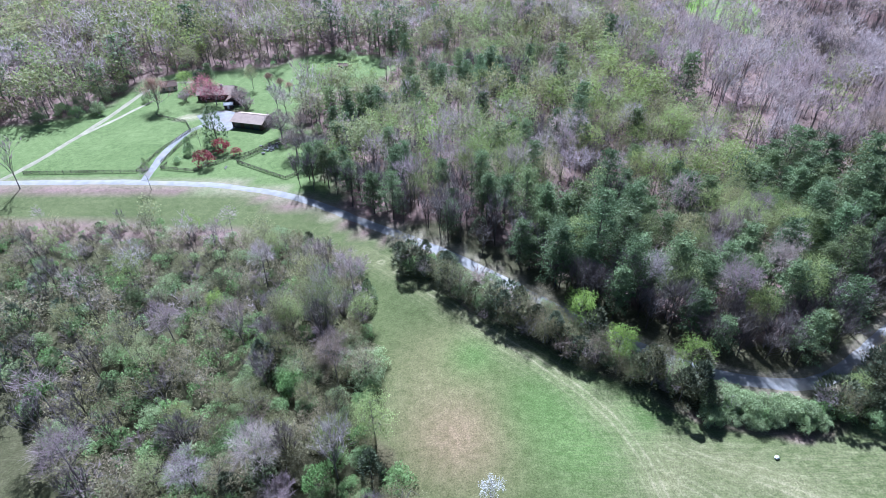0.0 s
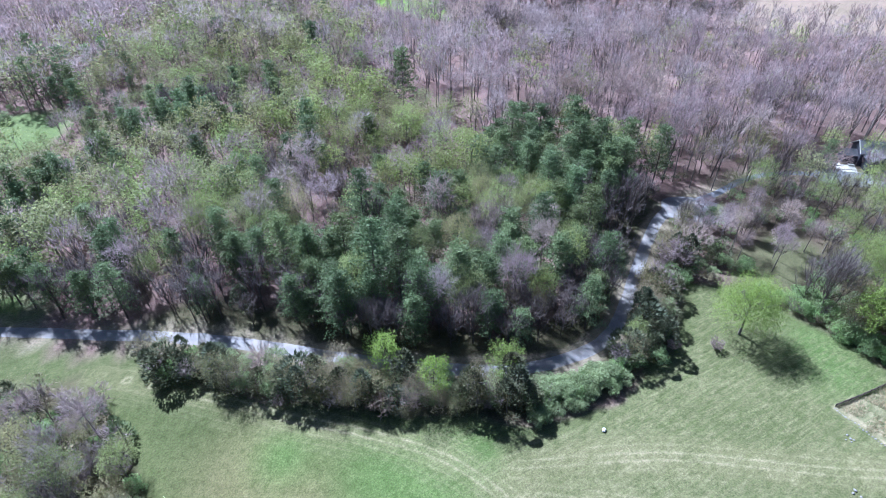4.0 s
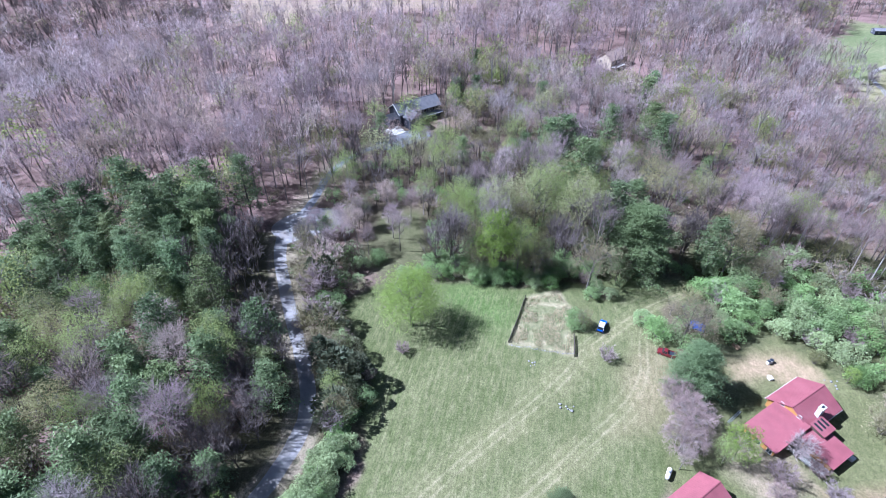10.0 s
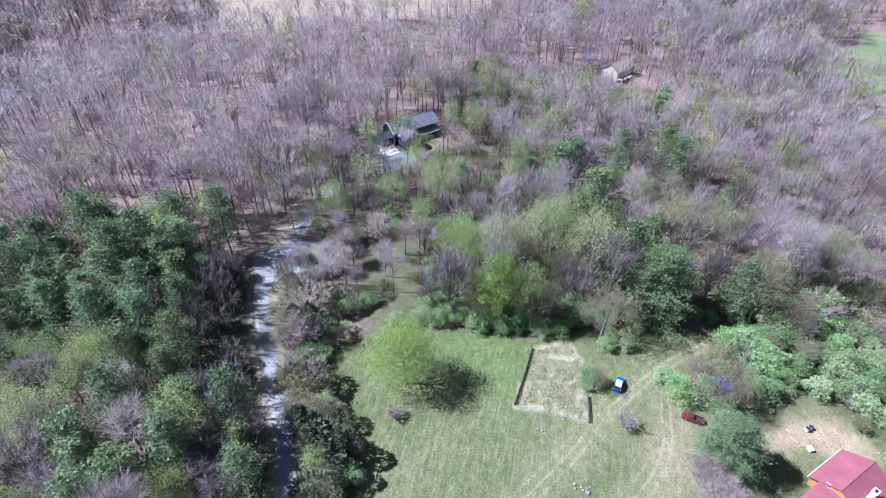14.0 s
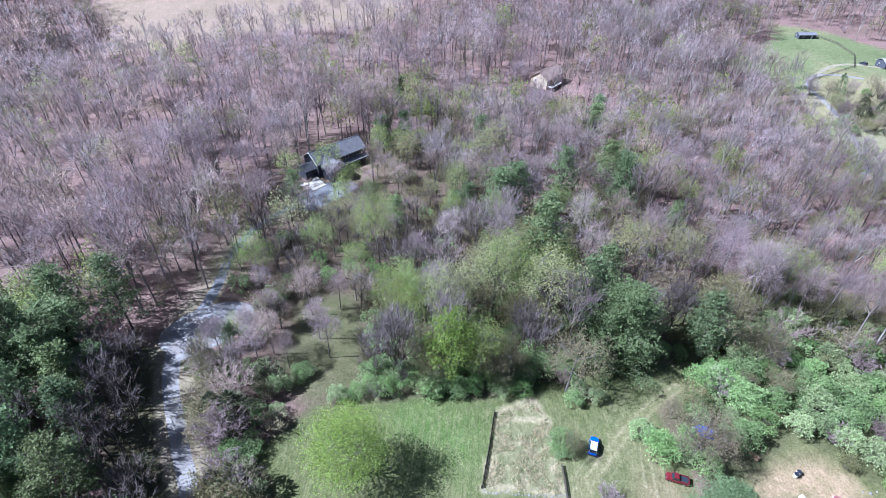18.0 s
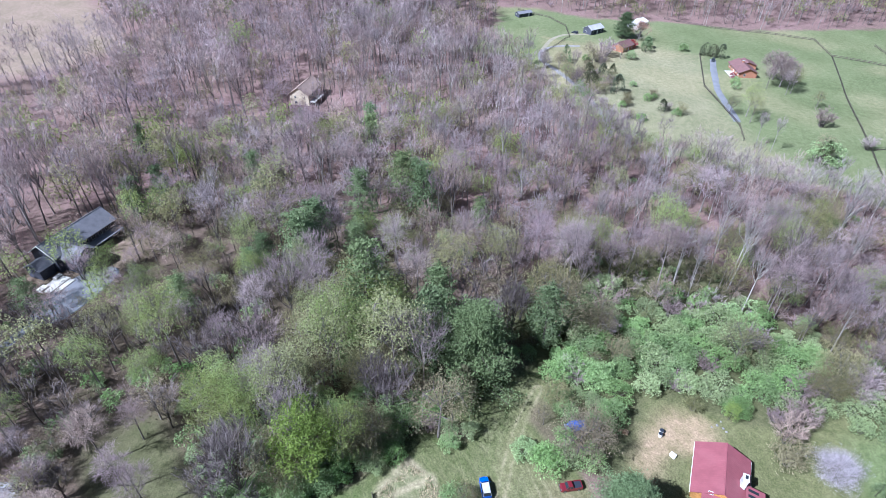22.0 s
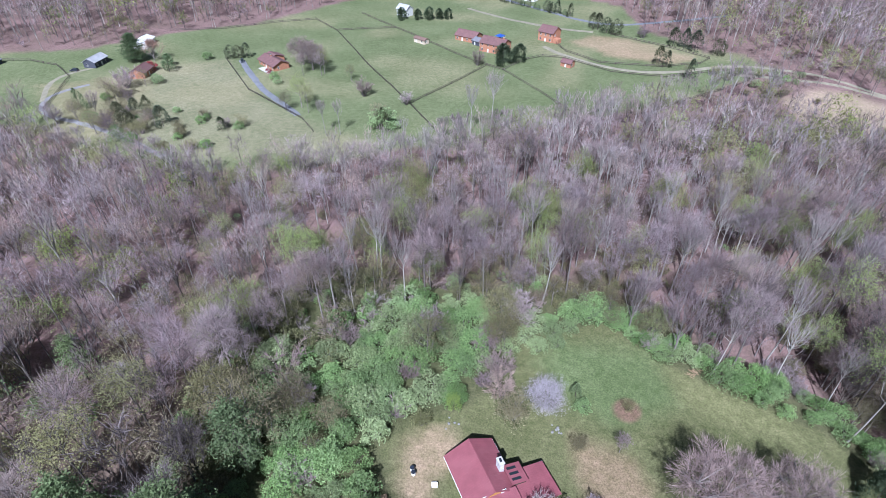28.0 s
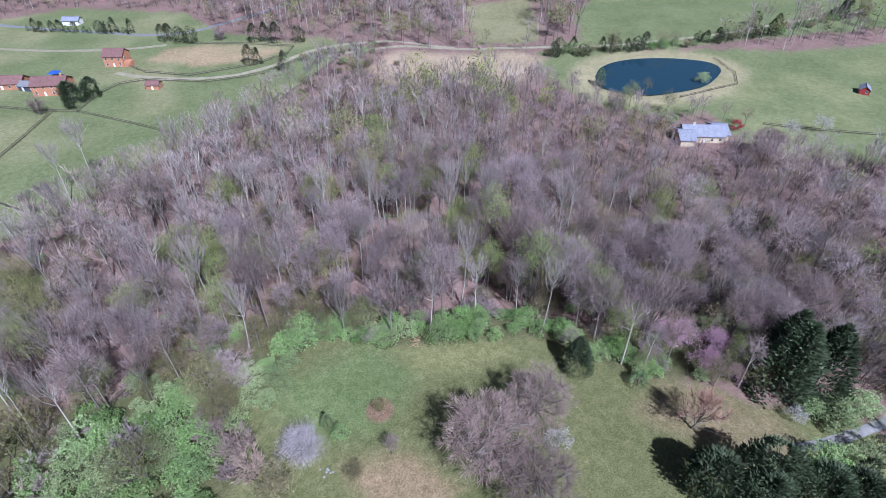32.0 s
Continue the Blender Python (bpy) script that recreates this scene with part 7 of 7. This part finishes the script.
for line in ([(294, -281), (247, -231), (206, -191), (174, -158)], [(297, -322), (261, -299), (230, -279), (193, -255), (175, -247), (152, -226), (128, -202)], [(185, -252), (194, -219), (203, -191)], [(175, -247), (167, -267), (160, -275), (148, -277), (121, -264), (93, -266), (64, -286), (53, -284), (51, -278), (61, -263), (89, -230)], [(162, -309), (149, -288), (128, -276), (96, -281), (77, -292), (72, -303), (89, -313), (129, -330)],
             [(326, -212), (286, -178), (242, -157), (231, -148)], [(395, -245), (363, -260), (338, -286), (320, -299), (294, -281), (261, -299)], [(456, -163), (428, -173), (407, -172), (385, -161), (362, -127)], [(-113, -141), (-131, -127), (-160, -110), (-220, -90)], [(-155, -219), (-149, -196), (-138, -183), (-98, -179)], [(-76, -276), (-110, -330), (-140, -380)]):
    fence("pasture_fence", P_LABEL, line, M_FENCE, 9.0, 1.3, 2, 0.22, "pasture fences")


# ---- vehicles ----
def loft(sections):
    return solid(sections)


def wheel(parent, x, y, r, w):
    bm = bmesh.new()
    bmesh.ops.create_cone(bm, cap_ends=True, segments=18, radius1=r, radius2=r, depth=w, matrix=pose(x, y, r, 90))
    bmesh.ops.bevel(bm, geom=[e for e in bm.edges if len(e.link_faces) == 2 and e.calc_face_angle(0) > 1], offset=0.04, segments=2, affect="EDGES")
    ty = part("wheel", bm, M_TYRE, parent)
    bm = bmesh.new()
    s = 1 if y > 0 else -1
    bmesh.ops.create_cone(bm, cap_ends=True, segments=14, radius1=r * 0.62, radius2=r * 0.55, depth=0.05, matrix=pose(x, y + s * (w / 2 + 0.01), r, 90))
    part("rim", bm, M_RIM, ty)


def car(name, x, y, angle, label, category, paint, top, length, width, height, pickup=False, group=""):
    """A small car or pickup: body, cabin glass, roof, bumpers, lamps, wheels."""
    rt = root(name, x, y, angle, label, category, group=group)
    L, W, H = length / 2, width / 2, height
    low, belt = 0.32, H * 0.58

    def ring(u, w, z0, z1):
        return [(u, -w, z0), (u, -w * 0.98, (z0 + z1) / 2), (u, -w * 0.9, z1), (u, w * 0.9, z1), (u, w * 0.98, (z0 + z1) / 2), (u, w, z0)]
    if pickup:
        body = [ring(-L, W * 0.92, low, belt * 0.98), ring(-L + 0.15, W, low, belt), ring(-0.25, W, low, belt), ring(-0.2, W, low, belt), ring(L * 0.42, W, low, belt), ring(L * 0.86, W * 0.97, low, belt * 0.93), ring(L, W * 0.88, low, belt * 0.78)]
        cab0, cab1, rf0, rf1 = -0.25, L * 0.5, -0.1, L * 0.3
    else:
        body = [ring(-L, W * 0.85, low, belt * 0.9), ring(-L + 0.2, W * 0.97, low, belt), ring(L * 0.4, W, low, belt), ring(L * 0.8, W * 0.96, low, belt * 0.88), ring(L, W * 0.8, low, belt * 0.7)]
        cab0, cab1, rf0, rf1 = -L + 0.2, L * 0.46, -L + 0.55, L * 0.14
    part("body", loft(body), paint, rt)
    glass = solid([[(cab0, -W * 0.88, belt), (cab1, -W * 0.88, belt), (cab1, W * 0.88, belt), (cab0, W * 0.88, belt)], [(rf0, -W * 0.72, H - 0.05), (rf1, -W * 0.72, H - 0.05), (rf1, W * 0.72, H - 0.05), (rf0, W * 0.72, H - 0.05)]])
    part("cabin_glass", glass, M_GLASS, rt)
    rb = box(rf0 - 0.06, -W * 0.74, H - 0.06, rf1 + 0.06, W * 0.74, H + 0.02, 0.03)
    part("roof", rb, top, rt)
    for s in (-1, 1):
        for a, b in ((cab0, rf0), (cab1, rf1), ((cab0 + cab1) / 2, (rf0 + rf1) / 2)):
            part("pillar", solid([[(a - 0.06, s * W * 0.89, belt), (a + 0.06, s * W * 0.89, belt), (a + 0.06, s * W * 0.83, belt), (a - 0.06, s * W * 0.83, belt)], [(b - 0.06, s * W * 0.735, H), (b + 0.06, s * W * 0.735, H), (b + 0.06, s * W * 0.67, H), (b - 0.06, s * W * 0.67, H)]]), top, rt)
        part("headlight", box(L * 0.9, s * W * 0.62 - 0.17, belt * 0.66, L * 1.0, s * W * 0.62 + 0.17, belt * 0.84, 0.03), M_RIM, rt)
        part("tail_light", box(-L - 0.02, s * W * 0.7 - 0.12, belt * 0.6, -L + 0.1, s * W * 0.7 + 0.12, belt * 0.9, 0.02), M_RED_PAINT, rt)
        part("mirror", box(cab1 - 0.3, s * W - 0.02, belt, cab1 - 0.12, s * (W + 0.18), belt + 0.16, 0.03), paint, rt)
        for u in (-L * 0.62, L * 0.62):
            wheel(rt, u, s * (W - 0.1), 0.33, 0.22)
    for u in (-L - 0.04, L - 0.06):
        part("bumper", box(u, -W * 0.85, low, u + 0.12, W * 0.85, low + 0.22, 0.04), M_DARK_PAINT, rt)
    if pickup:
        part("bed", box(-L + 0.2, -W * 0.78, belt + 0.005, -0.45, W * 0.78, belt + 0.03), M_DARK_PAINT, rt, "dark open load bed")
        for s in (-1, 1):
            part("bed_side", box(-L + 0.05, s * W * 0.92 - 0.05, belt - 0.05, -0.35, s * W * 0.92 + 0.05, belt + 0.2, 0.03), paint, rt)
        part("tailgate", box(-L + 0.02, -W * 0.9, belt - 0.05, -L + 0.1, W * 0.9, belt + 0.2, 0.03), paint, rt)
    return rt


car("car", 133.5, 21.3, -15, "small bright blue hatchback with a white roof parked on grass", "car", M_BLUE_PAINT, M_CAR_WHITE, 4.5, 1.95, 1.75)
car("pickup", 127.3, 5.4, 76, "small dark red pickup truck parked beside shrubs", "pickup truck", M_RED_PAINT, M_RED_PAINT, 4.5, 1.75, 1.6, True)
car("car", 314, -211, 130, "small dark blue car on an asphalt driveway", "car", M_DARK_PAINT, M_DARK_PAINT, 4.4, 1.8, 1.45)
car("car", 391, -169, 20, "dark car beside a grey barn", "car", M_DARK_PAINT, M_DARK_PAINT, 4.6, 1.85, 1.6)


# ---- yard clutter ----
def stone(rt, x, y, s, rng, mat=M_ROCK, flat=0.6):
    bm = bmesh.new()
    bmesh.ops.create_icosphere(bm, subdivisions=2, radius=s)
    for v in bm.verts:
        v.co *= 1 + 0.22 * noise.noise(v.co * (1.4 / s) + Vector((x, y, 0)))
    bmesh.ops.transform(bm, matrix=pose(x, y, s * flat * 0.5, rng.uniform(-15, 15), rng.uniform(-15, 15), rng.uniform(0, 360)) @ Matrix.Diagonal((1, rng.uniform(0.7, 1), flat, 1)), verts=bm.verts)
    part("stone", bm, mat, rt)


def stones(name, x, y, label, n, spread, size, seed, mat=M_ROCK, category="stones"):
    rt, rng = root(name, x, y, 0, label, category), random.Random(seed)
    for _ in range(n):
        stone(rt, rng.gauss(0, spread), rng.gauss(0, spread), size * rng.uniform(0.6, 1.3), rng, mat)
    return rt


# a white box out in the meadow, built with the rounded stone shape
stones("boulder", 72, 67, "white box in the mown meadow, shaped as a rounded stone", 1, 0.0, 0.75, 3, M_WHITE_PAINT, "boulder")
stones("rock_pile", 105.5, 29.3, "low pile of grey field stones in the meadow", 7, 0.8, 0.32, 4)
stones("rock_pile", 117, 39, "few flat stones beside a garden corner", 5, 0.7, 0.28, 6)
stones("rock_pile", -79, 229, "heap of grey stones and brush inside a farm fence", 26, 2.4, 0.7, 5)
stones("rock_pile", -95, 209, "two dark stones on rough grass", 3, 1.0, 0.6, 8)
stones("rock_pile", 105, -40, "white stones at a path's edge", 7, 0.9, 0.36, 9, M_ROCK)
stones("rock_pile", 127, -33.5, "few pale stones on bare earth", 5, 1.4, 0.3, 10, M_ROCK)
rt, RB = root("stone_border", 122, 36.5, 0, "pale stone and log border along a garden", "garden edging"), random.Random(12)
for k in range(26):
    stone(rt, RB.uniform(-0.35, 0.35), 8.2 - 16.2 * k / 25, RB.uniform(0.14, 0.28), RB, M_ROCK, 0.5)
rt, RL = root("log_pile", 78, -65.5, 20, "heap of pale cut branches at the lawn's edge", "log pile"), random.Random(14)
for k in range(14):
    a, l = RL.uniform(0.4, 1.6), RL.uniform(0.8, 2.2)
    bm = bmesh.new()
    bmesh.ops.create_cone(bm, cap_ends=True, segments=7, radius1=0.09, radius2=0.05, depth=l, matrix=pose(RL.gauss(0, 1.1), RL.gauss(0, 0.5), 0.15 + 0.04 * k, 90 + RL.uniform(-8, 8), 0, math.degrees(a)))
    part("branch", bm, M_WOODPILE, rt)
rt = root("woodpile", 134, -12.5, 35, "small stack of orange-brown firewood on bare earth", "woodpile")
for k in range(24):
    bm = bmesh.new()
    bmesh.ops.create_cone(bm, cap_ends=True, segments=8, radius1=0.13, radius2=0.13, depth=0.9, matrix=pose((k % 8) * 0.27 - 1, 0, 0.13 + 0.24 * (k // 8), 90))
    part("log", bm, M_WOODPILE, rt)


def tank(x, y, angle):
    rt = root("propane_tank", x, y, angle, "white horizontal propane tank on short legs", "tank")
    prof = [(-1.45, 0.02), (-1.4, 0.25), (-1.25, 0.42), (-1.05, 0.5), (1.05, 0.5), (1.25, 0.42), (1.4, 0.25), (1.45, 0.02)]
    part("tank_body", solid([[(u, r * math.cos(2 * math.pi * k / 18), 0.85 + r * math.sin(2 * math.pi * k / 18)) for k in range(18)] for u, r in prof]), M_WHITE_PAINT, rt)
    part("valve_cover", box(-0.2, -0.16, 1.33, 0.2, 0.16, 1.52, 0.05), M_STEEL, rt)
    for u in (-0.9, 0.9):
        part("leg", box(u - 0.1, -0.3, -0.2, u + 0.1, 0.3, 0.42), M_STEEL, rt)


tank(93, 8.5, -20)


def barrel(x, y, mat, label):
    rt = root("barrel", x, y, 0, label, "barrel")
    part("barrel_body", solid([[(r * math.cos(k * math.pi / 9), r * math.sin(k * math.pi / 9), z) for k in range(18)] for z, r in ((-0.05, 0.42), (0.3, 0.46), (0.6, 0.47), (0.95, 0.44))]), mat, rt)
    part("lid", solid([[(r * math.cos(k * math.pi / 9), r * math.sin(k * math.pi / 9), z) for k in range(18)] for z, r in ((0.95, 0.47), (1.02, 0.46), (1.03, 0.3))]), M_DARK_PAINT, rt)


barrel(130.3, -19.6, M_WHITE_PAINT, "white barrel with a dark lid on bare earth")
barrel(130.9, -20.4, M_WHITE_PAINT, "white barrel on bare earth")
rt = root("crate", 125.5, -19, 20, "white box on bare earth beside the log house", "crate")
part("crate_body", box(-0.6, -0.45, -0.1, 0.6, 0.45, 0.6, 0.04), M_WHITE_PAINT, rt)
part("lid", box(-0.64, -0.49, 0.6, 0.64, 0.49, 0.67, 0.02), M_WHITE_PAINT, rt)
rt = root("ladder", 111.8, -8.2, -40, "long grey metal ladder lying in the pine's shade", "ladder")
for v in (-0.22, 0.22):
    part("side_rail", box(-2.6, v - 0.04, 0.1, 2.6, v + 0.04, 0.2), M_STEEL, rt)
for k in range(14):
    part("rung", box(-2.45 + k * 0.375, -0.2, 0.12, -2.40 + k * 0.375, 0.2, 0.17), M_STEEL, rt)
rt = root("covered_trailer", 138.5, -3.4, 70, "small trailer under a blue tarpaulin between shrubs", "trailer")
part("tarpaulin", solid([[(-1.9, -1.0, 0.5), (-1.9, 1.0, 0.5), (-1.7, 0.75, 1.7), (-1.7, -0.75, 1.7)], [(0, -1.05, 0.45), (0, 1.05, 0.45), (0, 0.7, 2.0), (0, -0.7, 2.0)], [(1.9, -1.0, 0.5), (1.9, 1.0, 0.5), (1.7, 0.75, 1.75), (1.7, -0.75, 1.75)]]), M_TARP, rt)
part("trailer_frame", box(-2.0, -0.95, 0.35, 2.6, 0.95, 0.5, 0.02), M_STEEL, rt)
for s in (-1, 1):
    wheel(rt, 0, s * 1.05, 0.32, 0.2)
rt = root("canopy", 191, -298, -15, "bright blue shade canopy on poles", "canopy")
part("canopy_roof", solid([[(-2.5, -2.5, 2.4), (2.5, -2.5, 2.4), (2.5, 2.5, 2.4), (-2.5, 2.5, 2.4)], [(-0.2, -0.2, 3.5), (0.2, -0.2, 3.5), (0.2, 0.2, 3.5), (-0.2, 0.2, 3.5)]]), M_TARP, rt)
for u in (-2.4, 2.4):
    for v in (-2.4, 2.4):
        part("pole", box(u - 0.05, v - 0.05, -0.2, u + 0.05, v + 0.05, 2.45), M_STEEL, rt)
